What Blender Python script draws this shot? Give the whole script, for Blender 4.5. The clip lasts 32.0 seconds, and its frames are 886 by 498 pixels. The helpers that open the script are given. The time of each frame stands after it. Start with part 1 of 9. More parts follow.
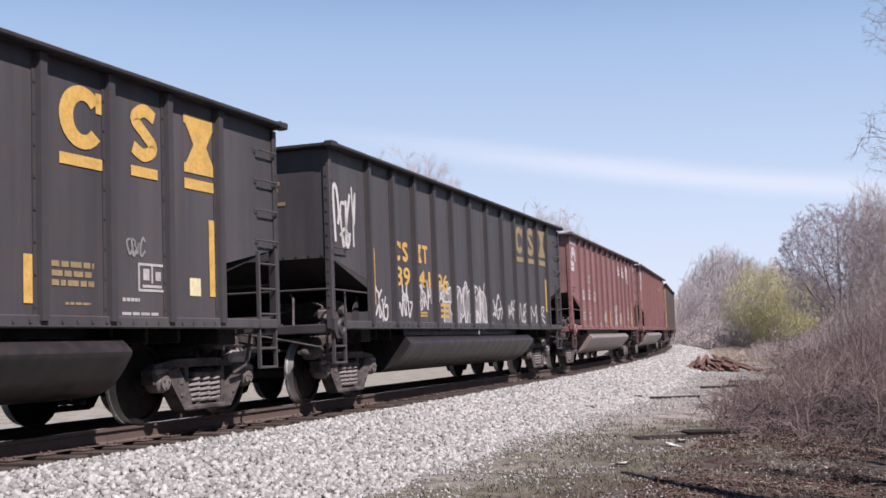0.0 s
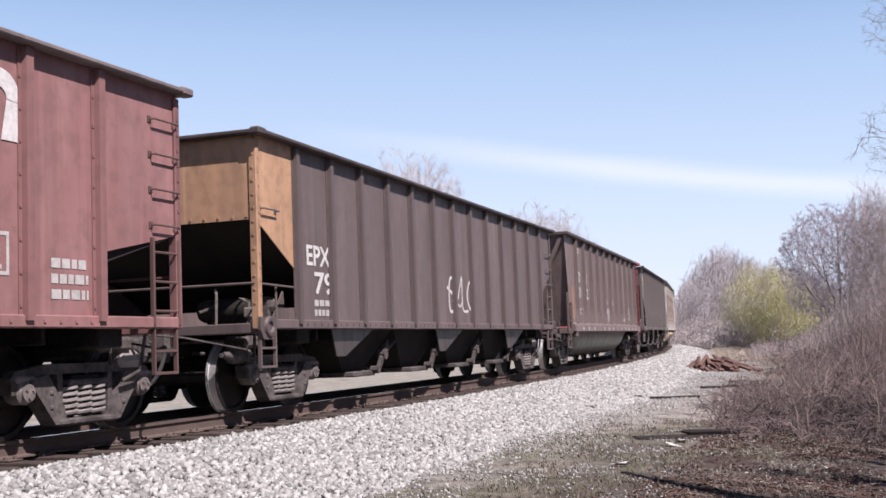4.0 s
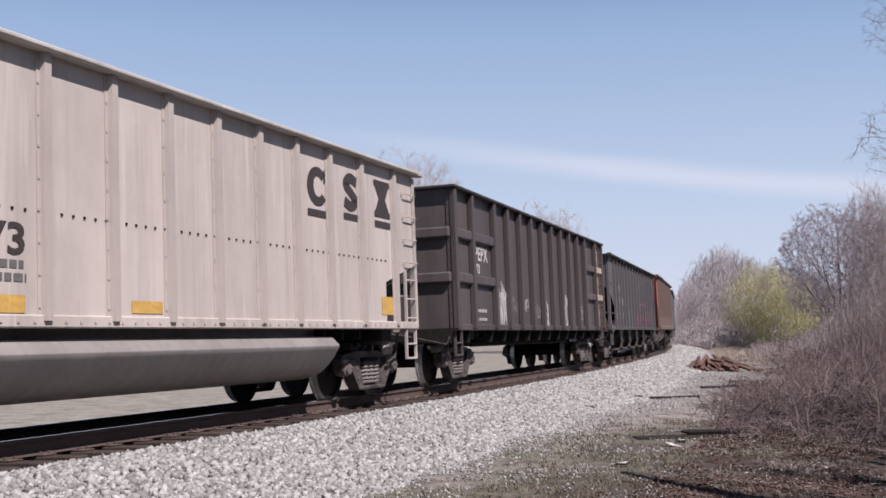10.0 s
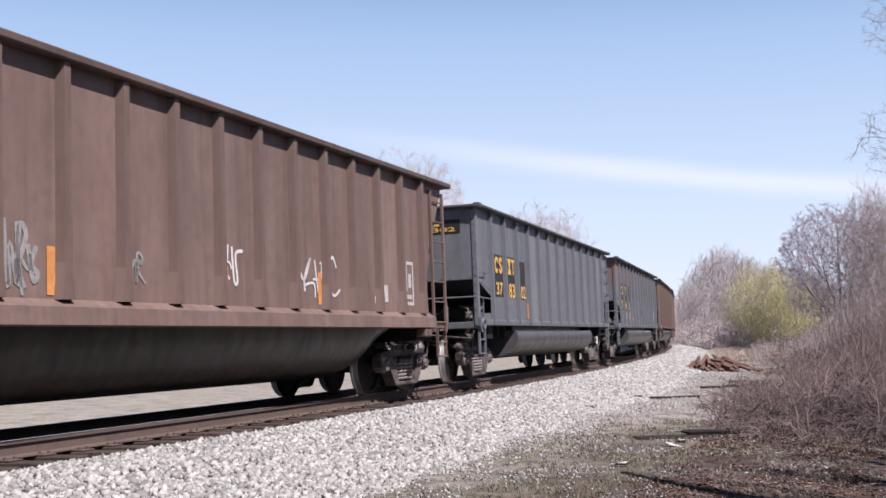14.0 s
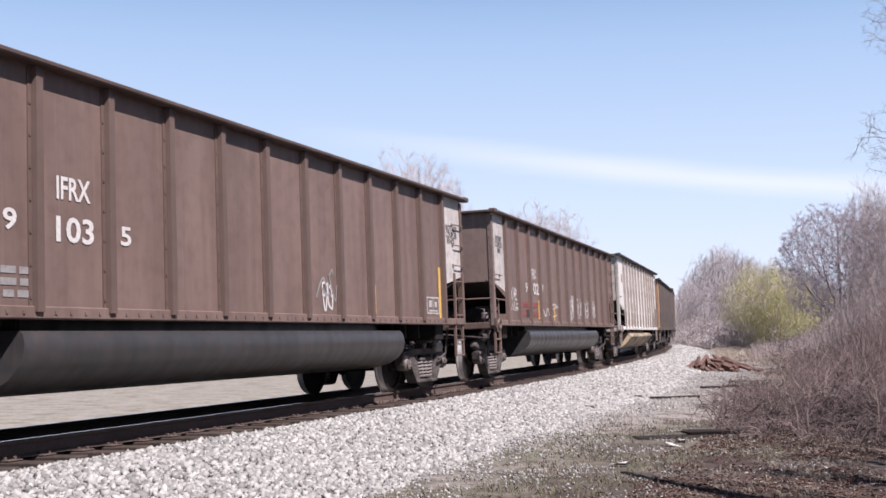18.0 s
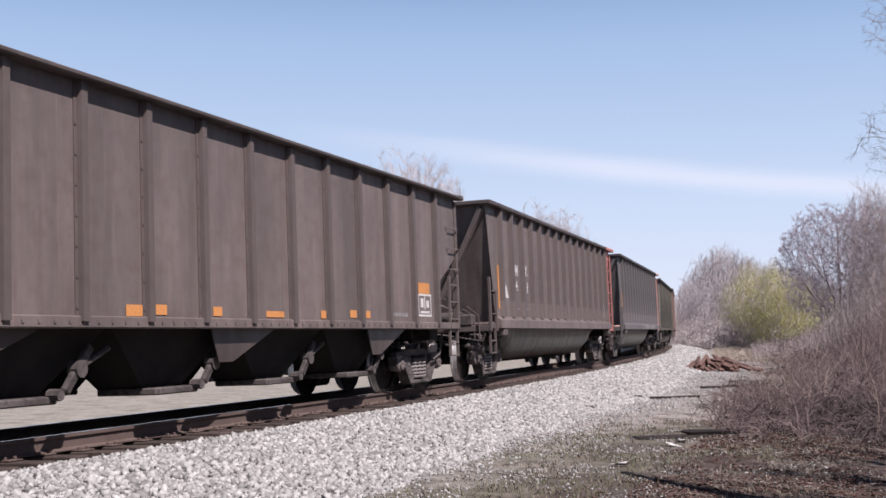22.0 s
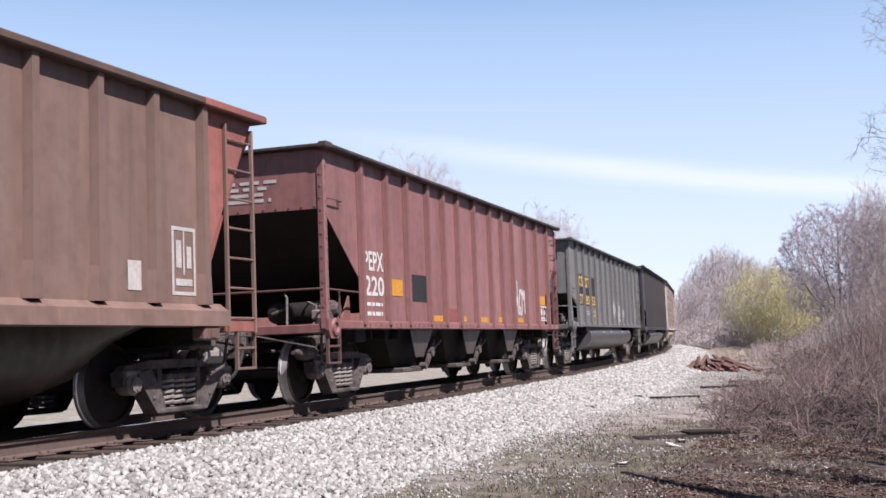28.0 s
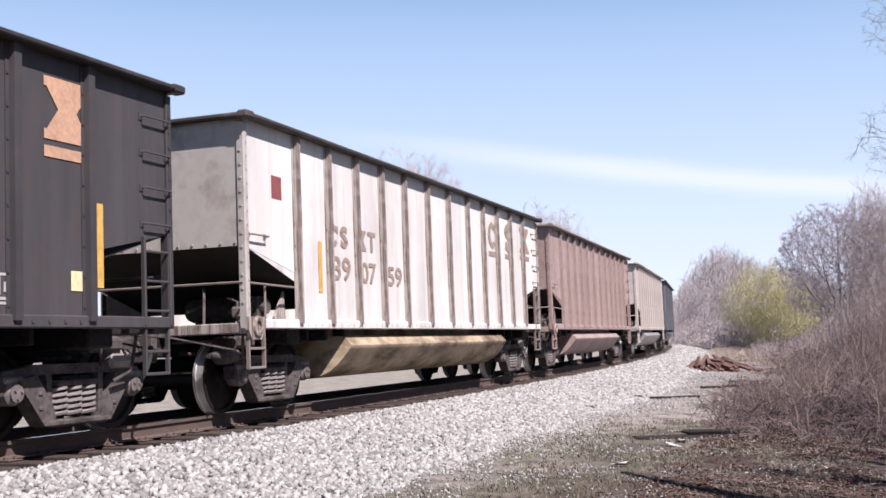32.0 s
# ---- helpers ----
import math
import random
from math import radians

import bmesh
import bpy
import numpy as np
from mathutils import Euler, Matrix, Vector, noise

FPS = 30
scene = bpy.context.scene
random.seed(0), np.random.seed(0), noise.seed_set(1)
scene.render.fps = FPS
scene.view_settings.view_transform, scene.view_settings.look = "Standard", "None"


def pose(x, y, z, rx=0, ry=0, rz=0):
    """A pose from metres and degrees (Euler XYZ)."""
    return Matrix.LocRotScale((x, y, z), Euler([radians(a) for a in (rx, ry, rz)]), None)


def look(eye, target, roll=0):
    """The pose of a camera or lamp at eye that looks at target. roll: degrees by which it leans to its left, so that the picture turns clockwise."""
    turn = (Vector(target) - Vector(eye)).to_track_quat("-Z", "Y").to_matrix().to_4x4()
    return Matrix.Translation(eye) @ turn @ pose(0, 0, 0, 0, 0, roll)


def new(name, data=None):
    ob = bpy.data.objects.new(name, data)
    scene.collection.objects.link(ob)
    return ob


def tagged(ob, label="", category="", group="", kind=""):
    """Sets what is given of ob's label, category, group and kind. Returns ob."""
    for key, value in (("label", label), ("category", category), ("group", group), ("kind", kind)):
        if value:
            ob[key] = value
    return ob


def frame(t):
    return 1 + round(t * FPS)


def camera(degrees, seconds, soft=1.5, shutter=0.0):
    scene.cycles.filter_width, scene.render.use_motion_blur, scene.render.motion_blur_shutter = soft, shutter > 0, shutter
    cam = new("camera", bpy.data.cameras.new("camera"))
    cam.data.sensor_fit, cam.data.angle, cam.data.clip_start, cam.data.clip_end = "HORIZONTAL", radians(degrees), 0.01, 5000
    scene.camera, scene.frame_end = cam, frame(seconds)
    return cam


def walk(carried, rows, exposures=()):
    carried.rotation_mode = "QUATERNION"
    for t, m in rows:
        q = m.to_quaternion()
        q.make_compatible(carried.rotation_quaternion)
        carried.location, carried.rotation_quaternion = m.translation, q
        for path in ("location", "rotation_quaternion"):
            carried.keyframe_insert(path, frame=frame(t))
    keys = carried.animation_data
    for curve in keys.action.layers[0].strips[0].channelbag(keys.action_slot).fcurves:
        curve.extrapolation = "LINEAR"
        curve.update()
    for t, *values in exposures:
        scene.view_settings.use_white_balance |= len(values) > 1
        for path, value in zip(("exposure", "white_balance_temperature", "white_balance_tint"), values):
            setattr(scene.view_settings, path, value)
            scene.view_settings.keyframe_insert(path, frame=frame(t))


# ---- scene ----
cam = camera(42.0, 32.0, soft=1.6)
EYE = (0.0, 0.0, 1.093)
LOOK_AT = (0.0, 10.0, 1.093 + 10.0 * math.tan(0.0704))
walk(cam, [(0.0, look(EYE, LOOK_AT)), (32.0, look(EYE, LOOK_AT))],
     [(0.0, 0.48, 6500, 18), (2.0, 0.66, 6500, 18), (3.0, 0.65, 6500, 18), (6.0, 0.64, 6500, 18), (8.0, 0.60, 6500, 18), (9.5, 0.26, 6500, 18), (10.0, 0.26, 6500, 18), (11.5, 0.46, 6500, 18), (14.0, 0.62, 6500, 18), (17.0, 0.66, 6500, 18), (19.0, 0.66, 6500, 18), (20.0, 0.58, 6500, 18), (20.8, 0.44, 6500, 18), (21.5, 0.44, 6500, 18), (23.0, 0.60, 6500, 18), (25.0, 0.74, 6500, 18), (32.0, 0.72, 6500, 18)])

# ---------------------------------------------------------------- light
SUN_EL = radians(53.0)
SUN_DIR = Vector((0.648 * math.cos(SUN_EL), -0.761 * math.cos(SUN_EL), math.sin(SUN_EL)))
world = bpy.data.worlds.new("sky_world")
scene.world = world
world.use_nodes = True
wn, wl = world.node_tree.nodes, world.node_tree.links
wn.clear()
w_out = wn.new("ShaderNodeOutputWorld")
w_bg = wn.new("ShaderNodeBackground")
w_sky = wn.new("ShaderNodeTexSky")
w_sky.sky_type, w_sky.sun_disc = "NISHITA", False
w_sky.sun_elevation, w_sky.sun_rotation = SUN_EL, math.atan2(0.648, -0.761)
w_sky.air_density, w_sky.dust_density, w_sky.ozone_density = 1.0, 0.4, 2.0
# thin high cloud: long streaks of noise over the whole sky, one fuller streak low in the north
w_co = wn.new("ShaderNodeTexCoord")
w_map = wn.new("ShaderNodeMapping")
w_map.inputs["Rotation"].default_value = (0.0, radians(7), radians(8))
w_map.inputs["Scale"].default_value = (1.6, 1.6, 16.0)
w_noise = wn.new("ShaderNodeTexNoise")
w_noise.inputs["Scale"].default_value = 1.4
w_noise.inputs["Detail"].default_value = 6.0
w_ramp = wn.new("ShaderNodeMapRange")
w_ramp.inputs["From Min"].default_value, w_ramp.inputs["From Max"].default_value = 0.50, 0.78
w_ramp.inputs["To Min"].default_value, w_ramp.inputs["To Max"].default_value = 0.0, 0.22
w_mix = wn.new("ShaderNodeMix")
w_mix.data_type = "RGBA"
w_mix.inputs["B"].default_value = (8.6, 9.2, 10.4, 1.0)
w_bg.inputs["Strength"].default_value = 0.05
wl.new(w_co.outputs["Generated"], w_map.inputs["Vector"])
wl.new(w_map.outputs["Vector"], w_noise.inputs["Vector"])
wl.new(w_noise.outputs["Fac"], w_ramp.inputs["Value"])
wl.new(w_ramp.outputs["Result"], w_mix.inputs["Factor"])
wl.new(w_sky.outputs["Color"], w_mix.inputs["A"])
# pale haze that thickens towards the horizon, and one soft streak of cirrus in the north
w_sep = wn.new("ShaderNodeSeparateXYZ")
wl.new(w_co.outputs["Generated"], w_sep.inputs["Vector"])
w_low = wn.new("ShaderNodeValToRGB")
w_low.color_ramp.elements[0].position, w_low.color_ramp.elements[0].color = 0.0, (0.795, 0.878, 1.0, 1)
w_low.color_ramp.elements[1].position, w_low.color_ramp.elements[1].color = 1.0, (0.300, 0.490, 0.770, 1)
w_mid = w_low.color_ramp.elements.new(0.36)
w_mid.color = (0.618, 0.770, 0.962, 1)
w_up = wn.new("ShaderNodeMapRange")
w_up.inputs["From Min"].default_value, w_up.inputs["From Max"].default_value = 0.0, 0.30
wl.new(w_sep.outputs["Z"], w_up.inputs["Value"])
wl.new(w_up.outputs["Result"], w_low.inputs["Fac"])
w_gain = wn.new("ShaderNodeVectorMath")
w_gain.operation = "SCALE"
w_gain.inputs["Scale"].default_value = 14.4
wl.new(w_low.outputs["Color"], w_gain.inputs[0])
w_haze = wn.new("ShaderNodeMapRange")
w_haze.interpolation_type = "SMOOTHSTEP"
w_haze.inputs["From Min"].default_value, w_haze.inputs["From Max"].default_value = 0.24, 0.42
w_haze.inputs["To Min"].default_value, w_haze.inputs["To Max"].default_value = 0.92, 0.0
wl.new(w_sep.outputs["Z"], w_haze.inputs["Value"])
w_mix2 = wn.new("ShaderNodeMix")
w_mix2.data_type = "RGBA"
wl.new(w_gain.outputs["Vector"], w_mix2.inputs["B"])
wl.new(w_haze.outputs["Result"], w_mix2.inputs["Factor"])
wl.new(w_mix.outputs["Result"], w_mix2.inputs["A"])


def w_math(op, a, b):
    nd = wn.new("ShaderNodeMath")
    nd.operation = op
    for k, val in enumerate((a, b)):
        if isinstance(val, (int, float)):
            nd.inputs[k].default_value = val
        else:
            wl.new(val, nd.inputs[k])
    return nd.outputs[0]


w_line = w_math("ADD", w_sep.outputs["Z"], w_math("MULTIPLY", w_sep.outputs["X"], 0.098))
w_line = w_math("ADD", w_line, w_math("MULTIPLY", w_math("SUBTRACT", w_noise.outputs["Fac"], 0.5), 0.035))
w_dist = w_math("ABSOLUTE", w_math("SUBTRACT", w_line, 0.152), 0.0)
w_band = wn.new("ShaderNodeMapRange")
w_band.interpolation_type = "SMOOTHSTEP"
w_band.inputs["From Min"].default_value, w_band.inputs["From Max"].default_value = 0.0, 0.017
w_band.inputs["To Min"].default_value, w_band.inputs["To Max"].default_value = 0.40, 0.0
wl.new(w_dist, w_band.inputs["Value"])
w_north = wn.new("ShaderNodeMapRange")
w_north.inputs["From Min"].default_value, w_north.inputs["From Max"].default_value = 0.7, 0.95
wl.new(w_sep.outputs["Y"], w_north.inputs["Value"])
w_mix3 = wn.new("ShaderNodeMix")
w_mix3.data_type = "RGBA"
w_mix3.inputs["B"].default_value = (13.9, 14.1, 15.2, 1.0)
w_east = wn.new("ShaderNodeMapRange")
w_east.inputs["From Min"].default_value, w_east.inputs["From Max"].default_value = -0.14, 0.14
wl.new(w_sep.outputs["X"], w_east.inputs["Value"])
w_part = w_math("MULTIPLY", w_band.outputs["Result"], w_north.outputs["Result"])
wl.new(w_math("MULTIPLY", w_part, w_east.outputs["Result"]), w_mix3.inputs["Factor"])
wl.new(w_mix2.outputs["Result"], w_mix3.inputs["A"])
wl.new(w_mix3.outputs["Result"], w_bg.inputs["Color"])
wl.new(w_bg.outputs["Background"], w_out.inputs["Surface"])

sun_data = bpy.data.lights.new("sun", "SUN")
sun_data.energy, sun_data.angle, sun_data.color = 5.0, radians(0.53), (1.0, 0.95, 0.912)
sun = new("sun", sun_data)
sun.matrix_world = look(SUN_DIR * 60, (0, 0, 0))


# ---------------------------------------------------------------- materials
def material(name, color, rough=0.8, metal=0.0, second=None, amount=0.5, scale=(1, 1, 1), detail=6.0,
             fine=None, fine_amount=0.3, fine_scale=40.0, bump=0.2, bump_scale=60.0, seed=0.0, edge=(0.42, 0.68), each=0.0, buckle=0.0):
    """A painted or natural surface: base colour, larger patches of a second colour, fine grain of a third, and relief."""
    m = bpy.data.materials.new(name)
    m.use_nodes = True
    n, l = m.node_tree.nodes, m.node_tree.links
    b = n["Principled BSDF"]
    b.inputs["Roughness"].default_value, b.inputs["Metallic"].default_value = rough, metal
    if metal < 0.5:
        b.inputs["Specular IOR Level"].default_value = 0.28
    co = n.new("ShaderNodeTexCoord")
    mp = n.new("ShaderNodeMapping")
    mp.inputs["Scale"].default_value = scale
    mp.inputs["Location"].default_value = (seed * 3.7, seed * 1.9, seed * 2.3)
    l.new(co.outputs["Object"], mp.inputs["Vector"])
    last = None
    rgb = n.new("ShaderNodeRGB")
    rgb.outputs[0].default_value = (*color, 1)
    last = rgb.outputs[0]
    if second:
        t = n.new("ShaderNodeTexNoise")
        t.inputs["Scale"].default_value, t.inputs["Detail"].default_value, t.inputs["Roughness"].default_value = 1.0, detail, 0.65
        l.new(mp.outputs["Vector"], t.inputs["Vector"])
        r = n.new("ShaderNodeMapRange")
        r.inputs["From Min"].default_value, r.inputs["From Max"].default_value = edge
        r.inputs["To Max"].default_value = amount
        l.new(t.outputs["Fac"], r.inputs["Value"])
        x = n.new("ShaderNodeMix")
        x.data_type = "RGBA"
        x.inputs["B"].default_value = (*second, 1)
        l.new(r.outputs["Result"], x.inputs["Factor"])
        l.new(last, x.inputs["A"])
        last = x.outputs["Result"]
    g = n.new("ShaderNodeTexNoise")
    g.inputs["Scale"].default_value, g.inputs["Detail"].default_value = fine_scale, 4.0
    l.new(co.outputs["Object"], g.inputs["Vector"])
    if fine:
        r = n.new("ShaderNodeMapRange")
        r.inputs["From Min"].default_value, r.inputs["From Max"].default_value = 0.45, 0.7
        r.inputs["To Max"].default_value = fine_amount
        l.new(g.outputs["Fac"], r.inputs["Value"])
        x = n.new("ShaderNodeMix")
        x.data_type = "RGBA"
        x.inputs["B"].default_value = (*fine, 1)
        l.new(r.outputs["Result"], x.inputs["Factor"])
        l.new(last, x.inputs["A"])
        last = x.outputs["Result"]
    if each:
        geo = n.new("ShaderNodeNewGeometry")
        info = n.new("ShaderNodeObjectInfo")
        add = n.new("ShaderNodeMath")
        add.operation = "ADD"
        l.new(geo.outputs["Random Per Island"], add.inputs[0])
        l.new(info.outputs["Random"], add.inputs[1])
        r = n.new("ShaderNodeMapRange")
        r.inputs["From Max"].default_value = 2.0
        r.inputs["To Min"].default_value, r.inputs["To Max"].default_value = 1.0 - each, 1.0 + each
        l.new(add.outputs[0], r.inputs["Value"])
        hsv = n.new("ShaderNodeHueSaturation")
        l.new(r.outputs["Result"], hsv.inputs["Value"])
        l.new(last, hsv.inputs["Color"])
        last = hsv.outputs["Color"]
    l.new(last, b.inputs["Base Color"])
    if bump:
        bp = n.new("ShaderNodeBump")
        bp.inputs["Strength"].default_value, bp.inputs["Distance"].default_value = bump, 0.01
        h = n.new("ShaderNodeTexNoise")
        h.inputs["Scale"].default_value, h.inputs["Detail"].default_value = bump_scale, 5.0
        l.new(co.outputs["Object"], h.inputs["Vector"])
        l.new(h.outputs["Fac"], bp.inputs["Height"])
        l.new(bp.outputs["Normal"], b.inputs["Normal"])
        if buckle:
            wv = n.new("ShaderNodeTexNoise")
            wv.inputs["Scale"].default_value, wv.inputs["Detail"].default_value = 1.6, 1.0
            l.new(mp.outputs["Vector"], wv.inputs["Vector"])
            b2 = n.new("ShaderNodeBump")
            b2.inputs["Strength"].default_value, b2.inputs["Distance"].default_value = buckle, 0.06
            l.new(wv.outputs["Fac"], b2.inputs["Height"])
            l.new(b2.outputs["Normal"], bp.inputs["Normal"])
    return m


def paint(name, color, worn, amount=0.5, seed=0.0, rough=0.55, fine=(0.09, 0.06, 0.05), fine_amount=0.35, edge=(0.42, 0.68)):
    """Weathered car paint: downward streaks and dust over the colour, rust specks."""
    m = material(name, color, rough, 0.0, worn, amount, (1.7, 1.7, 0.32), 7.0, fine, fine_amount, 7.0, 0.10, 14.0, seed, edge, buckle=0.55)
    # some sheets of a side have aged lighter or darker than their neighbours
    n, l = m.node_tree.nodes, m.node_tree.links
    b = n["Principled BSDF"]
    co = n.new("ShaderNodeTexCoord")
    mp = n.new("ShaderNodeMapping")
    mp.inputs["Scale"].default_value = (0.95, 0.0, 0.12)
    mp.inputs["Location"].default_value = (seed * 7.3, 0.0, 0.0)
    l.new(co.outputs["Object"], mp.inputs["Vector"])
    t = n.new("ShaderNodeTexNoise")
    t.inputs["Scale"].default_value, t.inputs["Detail"].default_value = 1.0, 1.5
    l.new(mp.outputs["Vector"], t.inputs["Vector"])
    r = n.new("ShaderNodeMapRange")
    r.inputs["From Min"].default_value, r.inputs["From Max"].default_value = 0.3, 0.7
    r.inputs["To Min"].default_value, r.inputs["To Max"].default_value = 0.86, 1.14
    l.new(t.outputs["Fac"], r.inputs["Value"])
    hs = n.new("ShaderNodeHueSaturation")
    l.new(r.outputs["Result"], hs.inputs["Value"])
    l.new(b.inputs["Base Color"].links[0].from_socket, hs.inputs["Color"])
    # grime washed down the sheets in narrow runs, and blotches where it has dried
    last = hs.outputs["Color"]
    for scale, detail, low, high, amount, tone in (((5.5, 5.5, 0.22), 5.0, 0.50, 0.68, 0.30, 0.45), ((0.75, 0.75, 0.55), 8.0, 0.50, 0.64, 0.26, 0.60), ((9.0, 9.0, 0.5), 4.0, 0.58, 0.72, 0.30, 1.55)):
        mp = n.new("ShaderNodeMapping")
        mp.inputs["Scale"].default_value = scale
        mp.inputs["Location"].default_value = (seed * 5.1 + tone, seed * 2.7, seed * 0.9)
        l.new(co.outputs["Object"], mp.inputs["Vector"])
        t = n.new("ShaderNodeTexNoise")
        t.inputs["Scale"].default_value, t.inputs["Detail"].default_value, t.inputs["Roughness"].default_value = 1.0, detail, 0.62
        l.new(mp.outputs["Vector"], t.inputs["Vector"])
        r = n.new("ShaderNodeMapRange")
        r.inputs["From Min"].default_value, r.inputs["From Max"].default_value, r.inputs["To Max"].default_value = low, high, amount
        l.new(t.outputs["Fac"], r.inputs["Value"])
        x = n.new("ShaderNodeMix")
        x.data_type = "RGBA"
        x.inputs["B"].default_value = (*(min(0.7, c * tone + 0.004) for c in color), 1)
        l.new(r.outputs["Result"], x.inputs["Factor"])
        l.new(last, x.inputs["A"])
        last = x.outputs["Result"]
    l.new(last, b.inputs["Base Color"])
    return m


# grimy steel, coloured near black so that the shade under the cars reads deep
UNDER = material("grime_and_shade_underframe", (0.009, 0.008, 0.008), 0.85, 0.0, (0.022, 0.018, 0.016), 0.5, (3, 3, 3), 6, (0.06, 0.045, 0.036), 0.25, 18, 0.4, 30)
TRUCK = material("grimy_cast_steel", (0.108, 0.092, 0.089), 0.85, 0.0, (0.020, 0.016, 0.016), 0.75, (3, 3, 3), 6, (0.015, 0.013, 0.013), 0.6, 18, 0.4, 30)
WHEEL = material("worn_wheel_steel", (0.013, 0.011, 0.011), 0.65, 0.2, (0.040, 0.028, 0.023), 0.6, (4, 4, 4), 6, None, 0, 20, 0.2, 30)
TREAD = material("polished_wheel_tread", (0.72, 0.70, 0.69), 0.46, 0.85, (0.42, 0.39, 0.38), 0.4, (8, 8, 8), 4, None, 0, 20, 0.1, 40)
SPRING = material("spring_steel", (0.27, 0.245, 0.24), 0.6, 0.2, (0.12, 0.09, 0.08), 0.5, (6, 6, 6), 4, None, 0, 20, 0.2, 40)
BEARING = material("dusty_bearing_steel", (0.20, 0.172, 0.165), 0.7, 0.1, (0.05, 0.04, 0.038), 0.7, (6, 6, 6), 4, None, 0, 20, 0.2, 40)
HOSE = material("black_rubber_hose", (0.03, 0.03, 0.032), 0.6, 0, (0.07, 0.065, 0.06), 0.4, (8, 8, 8), 3, None, 0, 20, 0.1, 40)
RAIL = material("rusty_rail_steel", (0.108, 0.078, 0.069), 0.85, 0.0, (0.066, 0.046, 0.042), 0.6, (2, 2, 2), 6, (0.15, 0.108, 0.093), 0.45, 30, 0.3, 60)
RAILTOP = material("polished_rail_head", (0.62, 0.61, 0.60), 0.2, 1.0, (0.45, 0.42, 0.40), 0.5, (3, 3, 3), 4, None, 0, 20, 0.03, 60)
TIE = material("creosoted_tie_wood", (0.055, 0.040, 0.035), 0.9, 0, (0.10, 0.078, 0.068), 0.7, (4, 4, 4), 6, (0.025, 0.02, 0.018), 0.5, 25, 0.6, 40, each=0.25)
STONE = material("pale_limestone", (0.43, 0.425, 0.415), 0.9, 0, (0.29, 0.283, 0.272), 0.7, (9, 9, 9), 4, (0.26, 0.245, 0.235), 0.35, 30, 0.5, 50, each=0.65)


def ballast_material():
    m = material("limestone_ballast_bed", (0.19, 0.184, 0.178), 0.92, 0, (0.13, 0.125, 0.12), 0.6, (0.6, 0.6, 0.6), 6, None, 0, 20, 0, 20)
    n, l = m.node_tree.nodes, m.node_tree.links
    b = n["Principled BSDF"]
    co = n.new("ShaderNodeTexCoord")
    v = n.new("ShaderNodeTexVoronoi")
    v.inputs["Scale"].default_value = 17.0
    l.new(co.outputs["Object"], v.inputs["Vector"])
    src = b.inputs["Base Color"].links[0].from_socket
    hs = n.new("ShaderNodeHueSaturation")
    sep = n.new("ShaderNodeSeparateColor")
    l.new(v.outputs["Color"], sep.inputs["Color"])
    r = n.new("ShaderNodeMapRange")
    r.inputs["To Min"].default_value, r.inputs["To Max"].default_value = 0.65, 1.25
    l.new(sep.outputs["Red"], r.inputs["Value"])
    l.new(r.outputs["Result"], hs.inputs["Value"])
    l.new(src, hs.inputs["Color"])
    l.new(hs.outputs["Color"], b.inputs["Base Color"])
    bp = n.new("ShaderNodeBump")
    bp.invert = True
    bp.inputs["Strength"].default_value, bp.inputs["Distance"].default_value = 1.0, 0.05
    l.new(v.outputs["Distance"], bp.inputs["Height"])
    l.new(bp.outputs["Normal"], b.inputs["Normal"])
    return m


BALLAST = ballast_material()


